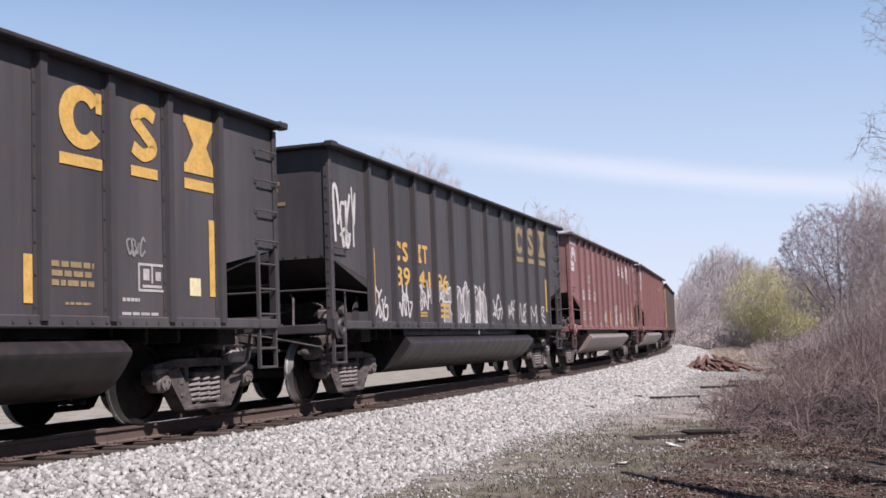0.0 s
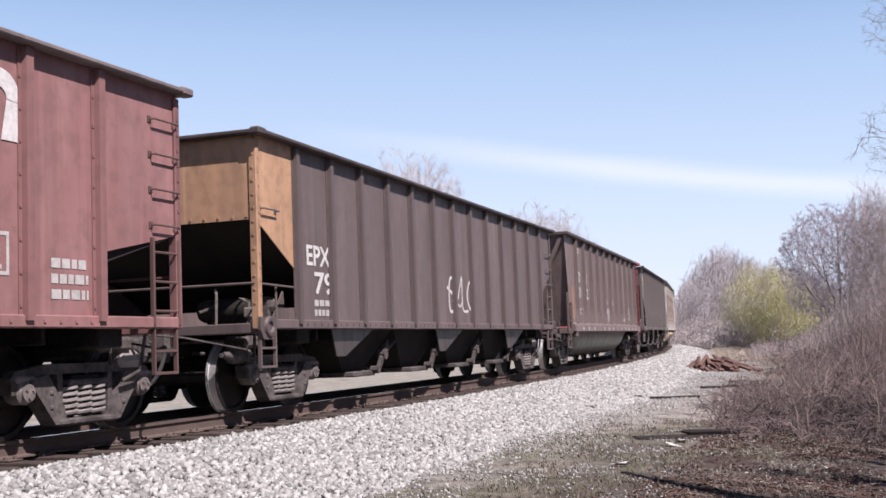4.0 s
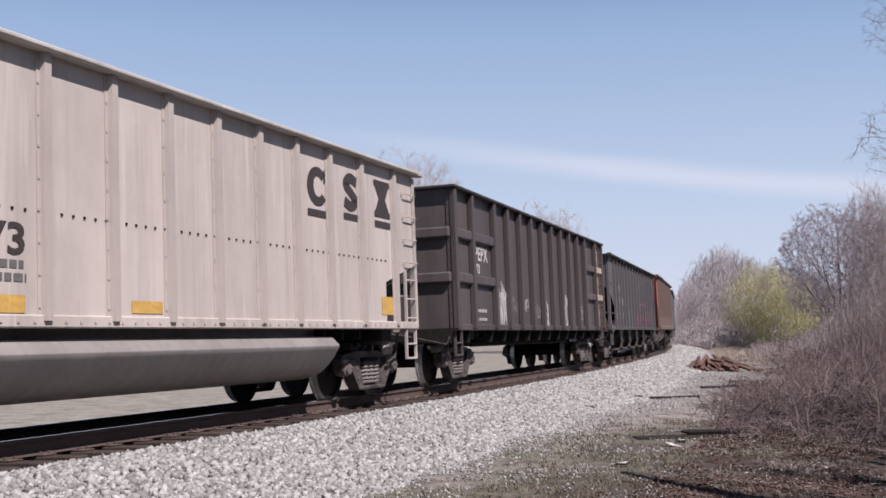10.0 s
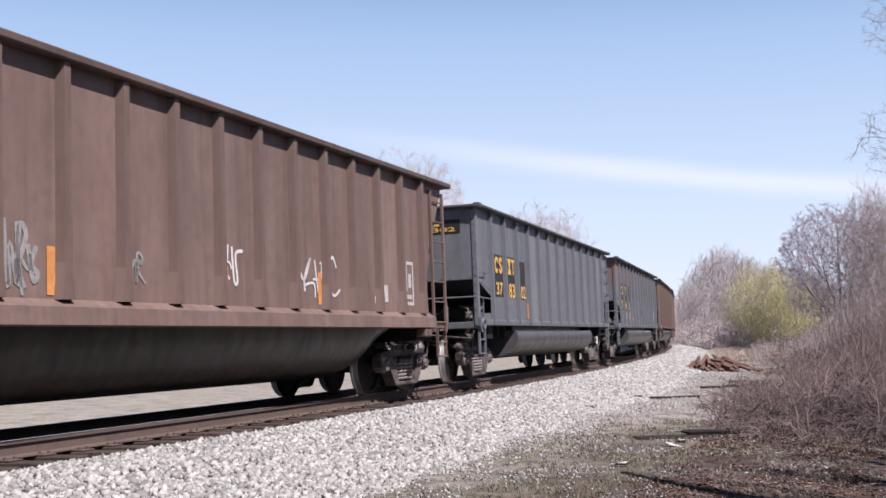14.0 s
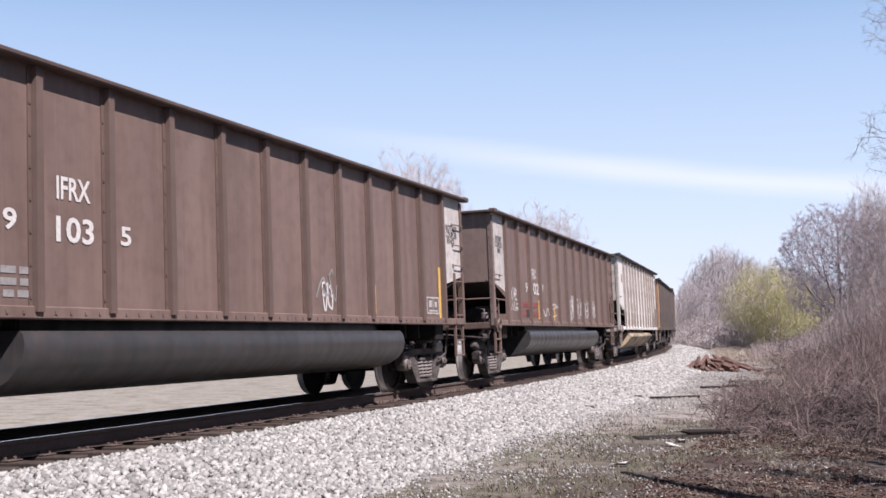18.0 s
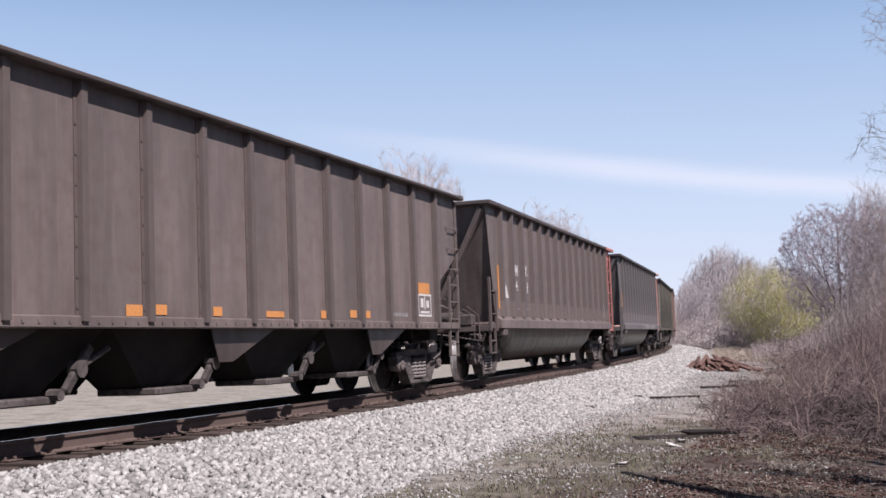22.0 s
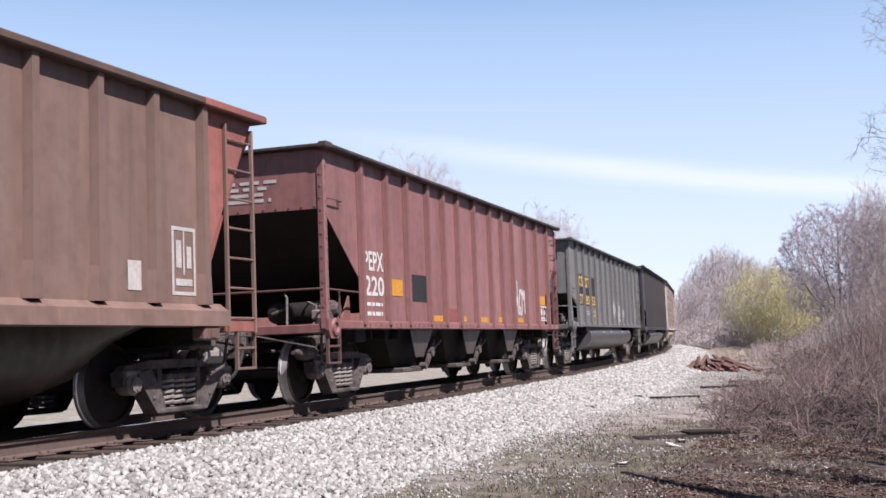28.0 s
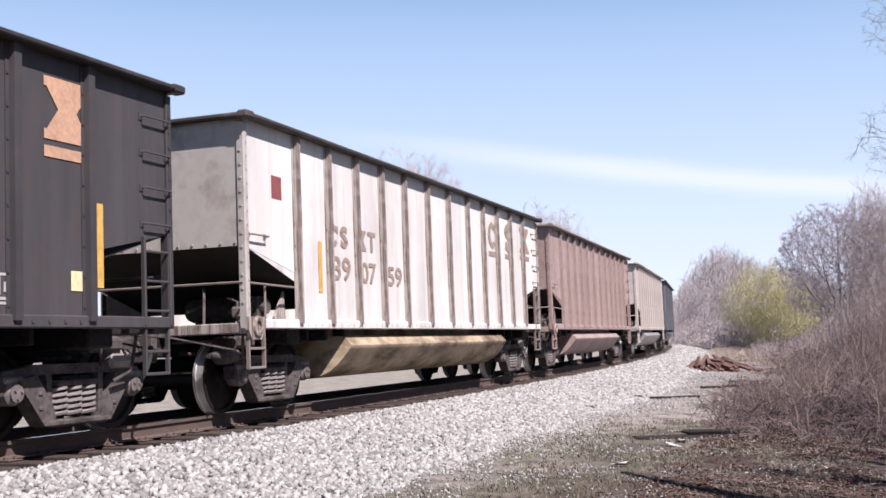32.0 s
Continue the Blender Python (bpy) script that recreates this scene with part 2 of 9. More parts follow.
def ground_material():
    """Earth by the line: pale spilt dust near the stones, thin green, then brown leaf mould."""
    m = material("trackside_earth", (0.072, 0.051, 0.045), 0.95, 0, (0.17, 0.138, 0.122), 0.9, (0.9, 0.9, 0.9), 9,
                 (0.026, 0.019, 0.017), 0.85, 5.0, 1.0, 18.0, 2.0, (0.46, 0.60))
    n, l = m.node_tree.nodes, m.node_tree.links
    b = n["Principled BSDF"]
    co = n.new("ShaderNodeTexCoord")
    # distance to the right of the line, which bends round one centre here
    flatten = n.new("ShaderNodeVectorMath")
    flatten.operation = "MULTIPLY"
    flatten.inputs[1].default_value = (1, 1, 0)
    l.new(co.outputs["Object"], flatten.inputs[0])
    dist = n.new("ShaderNodeVectorMath")
    dist.operation = "DISTANCE"
    dist.inputs[1].default_value = (-411.755, 162.627, 0)
    l.new(flatten.outputs["Vector"], dist.inputs[0])
    t = n.new("ShaderNodeTexNoise")
    t.inputs["Scale"].default_value, t.inputs["Detail"].default_value = 0.9, 9.0
    l.new(co.outputs["Object"], t.inputs["Vector"])
    wob = n.new("ShaderNodeMath")
    wob.operation = "MULTIPLY_ADD"
    wob.inputs[1].default_value = 5.0
    l.new(t.outputs["Fac"], wob.inputs[0])
    # the spilt dust thins out nearer to the road crossing in the south
    axis = n.new("ShaderNodeSeparateXYZ")
    l.new(co.outputs["Object"], axis.inputs["Vector"])
    thin = n.new("ShaderNodeMapRange")
    thin.inputs["From Min"].default_value, thin.inputs["From Max"].default_value = 15.0, 22.0
    thin.inputs["To Min"].default_value, thin.inputs["To Max"].default_value = 1.3, -1.3
    l.new(axis.outputs["Y"], thin.inputs["Value"])
    far_by = n.new("ShaderNodeMath")
    l.new(dist.outputs["Value"], far_by.inputs[0])
    l.new(thin.outputs["Result"], far_by.inputs[1])
    l.new(far_by.outputs[0], wob.inputs[2])
    last = b.inputs["Base Color"].links[0].from_socket
    for near, far, amount, color in ((434.03 + 10.4, 434.03 + 8.6, 0.8, (0.150, 0.142, 0.112, 1)), (434.03 + 8.5, 434.03 + 7.0, 0.85, (0.30, 0.270, 0.250, 1))):
        r = n.new("ShaderNodeMapRange")
        r.inputs["From Min"].default_value, r.inputs["From Max"].default_value = near, far
        r.inputs["To Max"].default_value = amount
        l.new(wob.outputs[0], r.inputs["Value"])
        x = n.new("ShaderNodeMix")
        x.data_type = "RGBA"
        x.inputs["B"].default_value = color
        l.new(r.outputs["Result"], x.inputs["Factor"])
        l.new(last, x.inputs["A"])
        last = x.outputs["Result"]
    # broken dark crumbs over everything, and bare damp patches a metre wide
    for scale, detail, low, high, amount in ((14.0, 6.0, 0.52, 0.66, 0.65), (1.7, 7.0, 0.50, 0.60, 0.55)):
        g = n.new("ShaderNodeTexNoise")
        g.inputs["Scale"].default_value, g.inputs["Detail"].default_value = scale, detail
        l.new(co.outputs["Object"], g.inputs["Vector"])
        r = n.new("ShaderNodeMapRange")
        r.inputs["From Min"].default_value, r.inputs["From Max"].default_value = low, high
        r.inputs["To Max"].default_value = amount
        l.new(g.outputs["Fac"], r.inputs["Value"])
        x = n.new("ShaderNodeMix")
        x.data_type = "RGBA"
        x.inputs["B"].default_value = (0.048, 0.039, 0.032, 1)
        l.new(r.outputs["Result"], x.inputs["Factor"])
        l.new(last, x.inputs["A"])
        last = x.outputs["Result"]
    l.new(last, b.inputs["Base Color"])
    return m


EARTH = ground_material()
SAND = material("pale_dusty_gravel", (0.285, 0.262, 0.228), 0.95, 0, (0.155, 0.140, 0.108), 0.8, (1.3, 1.7, 1.0), 8, (0.10, 0.088, 0.072), 0.5, 9, 0.6, 14, edge=(0.46, 0.62))
BARK = material("grey_brown_bark", (0.215, 0.185, 0.178), 0.95, 0, (0.13, 0.11, 0.105), 0.7, (4, 4, 1), 5, None, 0, 20, 0.5, 30, each=0.2)
STALK = material("pale_dead_stalk", (0.36, 0.29, 0.25), 0.9, 0, (0.22, 0.165, 0.145), 0.7, (3, 3, 3), 4, None, 0, 20, 0.1, 30, each=0.4)
TWIG = material("reddish_brown_twig", (0.196, 0.150, 0.147), 0.9, 0, (0.052, 0.037, 0.038), 0.9, (3, 3, 3), 4, None, 0, 20, 0.2, 30, each=0.55)
# twigs of the far wood, greyed in colour for the haze of distance
FARTWIG = material("haze_greyed_twig", (0.43, 0.388, 0.395), 0.95, 0, (0.32, 0.272, 0.280), 0.8, (1, 1, 1), 4, None, 0, 20, 0.1, 30, each=0.2)
THICKET = material("brown_thicket_twig", (0.290, 0.247, 0.243), 0.95, 0, (0.17, 0.135, 0.134), 0.8, (0.5, 0.5, 0.5), 4, None, 0, 20, 0.1, 30, each=0.4)
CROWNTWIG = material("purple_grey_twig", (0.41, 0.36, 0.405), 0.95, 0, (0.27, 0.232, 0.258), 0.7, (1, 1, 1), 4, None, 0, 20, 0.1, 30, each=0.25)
# paler still: haze painted into the trees beyond the railway
PALETWIG = material("haze_paled_twig", (0.56, 0.51, 0.515), 0.95, 0, (0.45, 0.39, 0.40), 0.7, (1, 1, 1), 4, None, 0, 20, 0.1, 30, each=0.2)
# dirt with the shadow under the train put into its colour
TRACKSHADE = material("shade_dark_ballast", (0.020, 0.016, 0.015), 0.95, 0, (0.040, 0.032, 0.029), 0.7, (3, 3, 3), 6, (0.10, 0.085, 0.075), 0.4, 14, 1.0, 22)
WILLOW = material("yellow_green_spring_leaf", (0.53, 0.505, 0.215), 0.85, 0, (0.36, 0.335, 0.18), 0.9, (0.5, 0.5, 0.5), 4, None, 0, 20, 0, 30, each=0.2)
DRYLEAF = material("dry_leaf", (0.125, 0.072, 0.060), 0.9, 0, (0.40, 0.345, 0.31), 0.9, (7, 7, 7), 3, None, 0, 20, 0.1, 30, edge=(0.57, 0.64), each=0.75)
STRAW = material("dry_grass", (0.36, 0.295, 0.225), 0.9, 0, (0.24, 0.19, 0.145), 0.7, (4, 4, 4), 3, None, 0, 20, 0, 30, each=0.35)
GREEN = material("sparse_green_grass", (0.115, 0.13, 0.065), 0.9, 0, (0.17, 0.165, 0.09), 0.7, (3, 3, 3), 3, None, 0, 20, 0, 30, each=0.35)
PALEGRASS = material("pale_dead_grass", (0.33, 0.285, 0.24), 0.9, 0, (0.20, 0.165, 0.135), 0.8, (2, 2, 2), 3, None, 0, 20, 0, 30, each=0.4)
MATTED = material("grey_brown_matted_grass", (0.20, 0.172, 0.142), 0.95, 0, (0.075, 0.060, 0.048), 0.9, (2, 2, 2), 4, None, 0, 20, 0, 30, each=0.7)
REDWOOD = material("weathered_red_brown_timber", (0.125, 0.075, 0.066), 0.9, 0, (0.11, 0.06, 0.05), 0.7, (5, 5, 5), 5, (0.27, 0.16, 0.13), 0.5, 20, 0.5, 30, each=0.3)
DARKWOOD = material("dark_weathered_plank", (0.016, 0.013, 0.013), 0.95, 0, (0.045, 0.034, 0.030), 0.7, (2, 9, 9), 5, None, 0, 20, 0.6, 30, each=0.2)
# coal-dusted sheets; the shade of end openings and pockets is in this black
SLOPE = material("coal_and_shade_black_steel", (0.012, 0.010, 0.010), 0.9, 0.0, (0.03, 0.024, 0.022), 0.5, (2, 2, 2), 5, None, 0, 20, 0.2, 30)


def rust_from_top(m, low=2.35, high=3.45):
    """Rust that has bled down a side from the top rim, in ragged patches."""
    n, l = m.node_tree.nodes, m.node_tree.links
    b = n["Principled BSDF"]
    co = n.new("ShaderNodeTexCoord")
    sep = n.new("ShaderNodeSeparateXYZ")
    l.new(co.outputs["Object"], sep.inputs["Vector"])
    mp = n.new("ShaderNodeMapping")
    mp.inputs["Scale"].default_value = (1.3, 1.3, 0.55)
    l.new(co.outputs["Object"], mp.inputs["Vector"])
    t = n.new("ShaderNodeTexNoise")
    t.inputs["Scale"].default_value, t.inputs["Detail"].default_value = 1.3, 7.0
    l.new(mp.outputs["Vector"], t.inputs["Vector"])
    add = n.new("ShaderNodeMath")
    add.operation = "MULTIPLY_ADD"
    add.inputs[1].default_value = 3.2
    l.new(t.outputs["Fac"], add.inputs[0])
    l.new(sep.outputs["Z"], add.inputs[2])
    r = n.new("ShaderNodeMapRange")
    r.inputs["From Min"].default_value, r.inputs["From Max"].default_value = low + 1.75, high + 1.75
    r.inputs["To Max"].default_value = 0.8
    l.new(add.outputs[0], r.inputs["Value"])
    x = n.new("ShaderNodeMix")
    x.data_type = "RGBA"
    x.inputs["B"].default_value = (0.175, 0.095, 0.072, 1)
    l.new(r.outputs["Result"], x.inputs["Factor"])
    l.new(b.inputs["Base Color"].links[0].from_socket, x.inputs["A"])
    l.new(x.outputs["Result"], b.inputs["Base Color"])


def stripe_paint(name, color, seed=0.0):
    return material(name, color, 0.6, 0.0, tuple(c * 0.55 for c in color), 0.45, (5, 5, 2.2), 6, tuple(c * 0.35 for c in color), 0.3, 22, 0.05, 30, seed)


WHITE = stripe_paint("white_marking_paint", (0.60, 0.58, 0.57))
PALE = stripe_paint("dull_white_marking_paint", (0.46, 0.44, 0.43), 1)
CREAM = stripe_paint("cream_marking_paint", (0.75, 0.68, 0.42), 2)
YEL = stripe_paint("yellow_marking_paint", (0.62, 0.385, 0.11), 3)
PALEYEL = stripe_paint("pale_yellow_marking_paint", (0.68, 0.52, 0.25), 18)
OLIVEP = stripe_paint("dark_olive_patch_paint", (0.062, 0.058, 0.049), 19)
TAN = stripe_paint("tan_marking_paint", (0.30, 0.225, 0.125), 4)
PEACH = stripe_paint("faded_peach_paint", (0.54, 0.33, 0.225), 5)
ORANGE = stripe_paint("orange_reflective_tape", (0.56, 0.245, 0.085), 6)
AMBER = stripe_paint("amber_label", (0.55, 0.26, 0.04), 7)
BROWN = stripe_paint("rust_brown_marking_paint", (0.235, 0.125, 0.09), 8)
FADED = stripe_paint("faded_brown_marking_paint", (0.34, 0.26, 0.22), 9)
DARK = stripe_paint("dark_marking_paint", (0.055, 0.045, 0.045), 10)
BLACKP = stripe_paint("black_panel_paint", (0.026, 0.025, 0.027), 11)
GREYD = stripe_paint("dark_grey_spray_paint", (0.14, 0.14, 0.14), 12)
GREYP = stripe_paint("pale_grey_spray_paint", (0.27, 0.26, 0.26), 13)
PINK = stripe_paint("pink_spray_paint", (0.60, 0.13, 0.28), 14)
BLUEP = stripe_paint("dull_blue_spray_paint", (0.12, 0.17, 0.25), 15)
REDP = stripe_paint("dull_red_patch_paint", (0.26, 0.08, 0.075), 16)
RUSTP = stripe_paint("rust_patch", (0.16, 0.08, 0.06), 17)


# ---------------------------------------------------------------- mesh helpers
class Shape:
    """Collects simple solids into one mesh."""

    def __init__(self):
        self.v, self.f = [], []

    def add(self, verts, faces):
        k = len(self.v)
        self.v += [tuple(p) for p in verts]
        self.f += [tuple(i + k for i in q) for q in faces]
        return self

    def box(self, x0, x1, y0, y1, z0, z1, c=0.0, m=None):
        if c <= 0:
            p = [(x, y, z) for z in (z0, z1) for y in (y0, y1) for x in (x0, x1)]
            q = [(0, 2, 3, 1), (4, 5, 7, 6), (0, 1, 5, 4), (2, 6, 7, 3), (0, 4, 6, 2), (1, 3, 7, 5)]
        else:
            lo, hi = (x0, y0, z0), (x1, y1, z1)
            ids, p, q = {}, [], []
            for sx in (0, 1):
                for sy in (0, 1):
                    for sz in (0, 1):
                        s = (sx, sy, sz)
                        for a in range(3):
                            w = []
                            for b in range(3):
                                base = hi[b] if s[b] else lo[b]
                                w.append(base if b == a else base + (-c if s[b] else c))
                            ids[s, a] = len(p)
                            p.append(tuple(w))
            for a in range(3):
                b, d = (a + 1) % 3, (a + 2) % 3
                for sa in (0, 1):
                    loop = []
                    for sb, sd in ((0, 0), (1, 0), (1, 1), (0, 1)):
                        s = [0, 0, 0]
                        s[a], s[b], s[d] = sa, sb, sd
                        loop.append(ids[tuple(s), a])
                    q.append(tuple(loop if sa else loop[::-1]))
                for sb in (0, 1):
                    for sd in (0, 1):
                        s0, s1 = [0, 0, 0], [0, 0, 0]
                        s0[a], s1[a] = 0, 1
                        s0[b] = s1[b] = sb
                        s0[d] = s1[d] = sd
                        q.append((ids[tuple(s0), b], ids[tuple(s1), b], ids[tuple(s1), d], ids[tuple(s0), d]))
            for sx in (0, 1):
                for sy in (0, 1):
                    for sz in (0, 1):
                        s = (sx, sy, sz)
                        q.append((ids[s, 0], ids[s, 1], ids[s, 2]))
        if m is not None:
            p = [m @ Vector(w) for w in p]
        return self.add(p, q)

    def prism(self, poly, axis, a0, a1):
        """poly: points in the plane across the axis, (x, z) for y, (y, z) for x, (x, y) for z."""
        n = len(poly)

        def put(a, b, t):
            return {"x": (t, a, b), "y": (a, t, b), "z": (a, b, t)}[axis]

        p = [put(a, b, a0) for a, b in poly] + [put(a, b, a1) for a, b in poly]
        q = [tuple(range(n))[::-1], tuple(range(n, 2 * n))]
        q += [(i, (i + 1) % n, n + (i + 1) % n, n + i) for i in range(n)]
        return self.add(p, q)

    def tube(self, pts, r, n=6, caps=True):
        pts = [Vector(p) for p in pts]
        rs = r if isinstance(r, (list, tuple)) else [r] * len(pts)
        p, q = [], []
        for i, c in enumerate(pts):
            d = (pts[min(i + 1, len(pts) - 1)] - pts[max(i - 1, 0)]).normalized()
            a = d.orthogonal().normalized() if i == 0 else (a - d * a.dot(d)).normalized()
            b = d.cross(a)
            for j in range(n):
                t = 2 * math.pi * j / n
                p.append(c + (a * math.cos(t) + b * math.sin(t)) * rs[i])
        for i in range(len(pts) - 1):
            for j in range(n):
                q.append((i * n + j, i * n + (j + 1) % n, (i + 1) * n + (j + 1) % n, (i + 1) * n + j))
        if caps:
            q += [tuple(range(n))[::-1], tuple(range((len(pts) - 1) * n, len(pts) * n))]
        return self.add(p, q)

    def lathe_y(self, prof, n, cx=0.0, cz=0.0):
        """prof: (radius, y) from end to end, turned about the y axis."""
        p, q = [], []
        for r, y in prof:
            for j in range(n):
                t = 2 * math.pi * j / n
                p.append((cx + r * math.cos(t), y, cz + r * math.sin(t)))
        for i in range(len(prof) - 1):
            for j in range(n):
                q.append((i * n + j, i * n + (j + 1) % n, (i + 1) * n + (j + 1) % n, (i + 1) * n + j))
        q += [tuple(range(n)), tuple(range((len(prof) - 1) * n, len(prof) * n))[::-1]]
        return self.add(p, q)

    def mesh(self, name, smooth=True, tidy=True):
        me = bpy.data.meshes.new(name)
        me.from_pydata(self.v, [], self.f)
        if tidy:
            bm = bmesh.new()
            bm.from_mesh(me)
            bmesh.ops.recalc_face_normals(bm, faces=bm.faces)
            bm.to_mesh(me)
            bm.free()
        if smooth:
            me.shade_smooth()
            me.set_sharp_from_angle(angle=radians(32))
        me.materials.append(None)
        return me


def link(name, me, mat, parent=None, label="", m=None):
    """One mesh object under a thing or part, with its own material on the shared mesh."""
    ob = new(name, me)
    if not me.materials:
        me.materials.append(None)
    ob.material_slots[0].link = "OBJECT"
    ob.material_slots[0].material = mat
    if parent is not None:
        ob.parent = parent
    if m is not None:
        ob.matrix_basis = m
    if label:
        ob["label"] = label
    return ob


# ---------------------------------------------------------------- the line of the track
CANT = 0.0407
S0, S1, DS = -470.0, 560.0, 0.25
_s = np.arange(S0, S1 + DS, DS)
_k = np.where(_s < 0, 0.0027615, np.where(_s < 100, 0.0027615 - 1.535e-5 * _s, 0.0012265))
_th = np.concatenate([[0], np.cumsum((_k[:-1] + _k[1:]) / 2 * DS)])
_th = _th - np.interp(0, _s, _th) + 1.201503
_x = np.concatenate([[0], np.cumsum(np.cos((_th[:-1] + _th[1:]) / 2) * DS)])
_y = np.concatenate([[0], np.cumsum(np.sin((_th[:-1] + _th[1:]) / 2) * DS)])
_x, _y = _x - np.interp(0, _s, _x) - 6.17131, _y - np.interp(0, _s, _y) + 8.15019


def on_track(s, lat=0.0, z=0.0, cant=True):
    """The place at s metres along the line, lat metres to its right, z above the rails."""
    t = float(np.interp(s, _s, _th))
    if cant:
        lat, z = lat * math.cos(CANT) - z * math.sin(CANT), lat * math.sin(CANT) + z * math.cos(CANT)
    return Vector((float(np.interp(s, _s, _x)) + math.sin(t) * lat, float(np.interp(s, _s, _y)) - math.cos(t) * lat, z))


def track_frame(a, b):
    """Pose of a thing carried on the rails between the stations a and b: x along the line, z up, leaned by the cant."""
    p, q = on_track(a), on_track(b)
    x = (q - p).normalized()
    y = Vector((0, 0, 1)).cross(x).normalized()
    r = -y * math.cos(CANT) + Vector((0, 0, 1)) * math.sin(CANT)
    z = x.cross(-r)
    m = Matrix((x, -r, z)).transposed().to_4x4()
    m.translation = (p + q) / 2
    return m


def sweep(profile, stations, closed=True, cant=True):
    """A profile of (lat, z) drawn along the line."""
    sh = Shape()
    n = len(profile)
    p = [on_track(s, a, b, cant) for s in stations for a, b in profile]
    q = []
    for i in range(len(stations) - 1):
        for j in range(n if closed else n - 1):
            k = (j + 1) % n
            q.append((i * n + j, i * n + k, (i + 1) * n + k, (i + 1) * n + j))
    if closed:
        q += [tuple(range(n))[::-1], tuple(range((len(stations) - 1) * n, len(stations) * n))]
    return sh.add(p, q)


def height(x, y):
    return noise.noise((x * 0.11, y * 0.11, 3.1)) * 0.10 + noise.noise((x * 0.6, y * 0.6, 1.7)) * 0.035


GROUND_Z = -0.52


def lat_of(x, y):
    """How far a place lies to the right of the line."""
    k = int(np.argmin((_x[::4] - x) ** 2 + (_y[::4] - y) ** 2)) * 4
    return (x - _x[k]) * math.sin(_th[k]) - (y - _y[k]) * math.cos(_th[k])


# stations: close together where the camera sees them, far apart elsewhere
STATIONS = list(np.arange(S0, -20, 5.0)) + list(np.arange(-20, 130, 1.0)) + list(np.arange(130, S1, 5.0))

# one sheet of ground to the horizon, fine near the camera
def ground_sheet():
    xs = sorted(set([-2500, -1200, -600, -300, -160, -90, -50, -30] + list(np.arange(-20, 30.1, 0.5)) + [34, 40, 50, 70, 100, 160, 300, 600, 1200, 2500]))
    ys = sorted(set([-2500, -1200, -500, -200, -80, -30, -10, 0] + list(np.arange(4, 60.1, 0.5)) + [65, 72, 80, 95, 120, 160, 220, 320, 600, 1200, 2500, 4000]))
    v = []
    for y in ys:
        for x in xs:
            z = GROUND_Z + (height(x, y) if abs(x) < 60 and 0 < y < 100 else 0.0)
            if abs(x) < 700 and abs(y) < 700:
                z -= 0.55 * min(1.0, max(0.0, (-lat_of(x, y) - 0.5) / 2.5))
            v.append((x, y, z))
    n = len(xs)
    f = [(j * n + i, j * n + i + 1, (j + 1) * n + i + 1, (j + 1) * n + i) for j in range(len(ys) - 1) for i in range(n - 1)]
    me = bpy.data.meshes.new("ground")
    me.from_pydata(v, [], f)
    me.shade_smooth()
    return tagged(link("ground", me, EARTH), "bare brown earth with dry grass beside a railway", "ground", kind="structure")


ground_sheet()

# pale gravel yard beyond the line
yard = sweep([(-3.6, -0.98), (-5.0, -0.97), (-9.0, -0.96), (-16.0, -0.95), (-34.0, -0.97), (-35.0, -1.15)], STATIONS, False, False).mesh("gravel_yard")
tagged(link("gravel_yard", yard, SAND), "pale dusty gravel strip beyond the tracks", "gravel", kind="structure")

# ballast bed
BED = [(-4.3, -1.15), (-2.8, -0.58), (-1.75, -0.20), (-0.9, -0.215), (-0.62, -0.25), (0.52, -0.25), (0.70, -0.31), (0.90, -0.315), (1.10, -0.285), (1.45, -0.235), (1.95, -0.255), (2.7, -0.42), (3.4, -0.58), (3.9, -0.72)]
bed = sweep(BED, STATIONS, False).mesh("ballast_bed")
tagged(link("ballast_bed", bed, BALLAST), "sloping bed of pale crushed limestone under the track", "ballast", kind="structure")

# dirty stone between the rails, its colour blackened to deepen the train's shadow
shade_strip = sweep([(-0.70, -0.243), (-0.3, -0.222), (0.3, -0.222), (0.53, -0.24), (0.72, -0.30), (0.92, -0.306), (1.10, -0.279)], STATIONS, False).mesh("coal_dust", tidy=False)
tagged(link("coal_dust", shade_strip, TRACKSHADE), "dirt between the rails, coloured black for the train's shadow", "dirt", kind="structure")

# rails
RAIL_PROFILE = [(-0.0375, 0.0), (-0.036, -0.035), (-0.010, -0.045), (-0.008, -0.140), (-0.070, -0.158), (-0.070, -0.171),
                (0.070, -0.171), (0.070, -0.158), (0.008, -0.140), (0.010, -0.045), (0.036, -0.035), (0.0375, 0.0)]
for side in (-1, 1):
    off = side * 0.755
    me = sweep([(off + a, b) for a, b in RAIL_PROFILE], STATIONS).mesh("rail", tidy=False)
    rail = tagged(link("rail", me, RAIL), "rusty steel rail with a worn shiny running surface", "rail", "rails of the track", "structure")
    top = sweep([(off - 0.030, 0.002), (off + 0.030, 0.002)], STATIONS, False).mesh("running_surface", tidy=False)
    link("running_surface", top, RAILTOP, rail, "polished bright steel")


def bed_height(lat):
    return float(np.interp(lat, [a for a, b in BED], [b for a, b in BED]))


# ---------------------------------------------------------------- railway cars
# car space: x towards the rear of the train, -y the side that faces the camera, z up from the rails
HALF = 1.50
RW = 0.457
WB = 0.90
FACE = 0.60
MESHES = {}


def kept(key, make):
    if key not in MESHES:
        MESHES[key] = make()
    return MESHES[key]


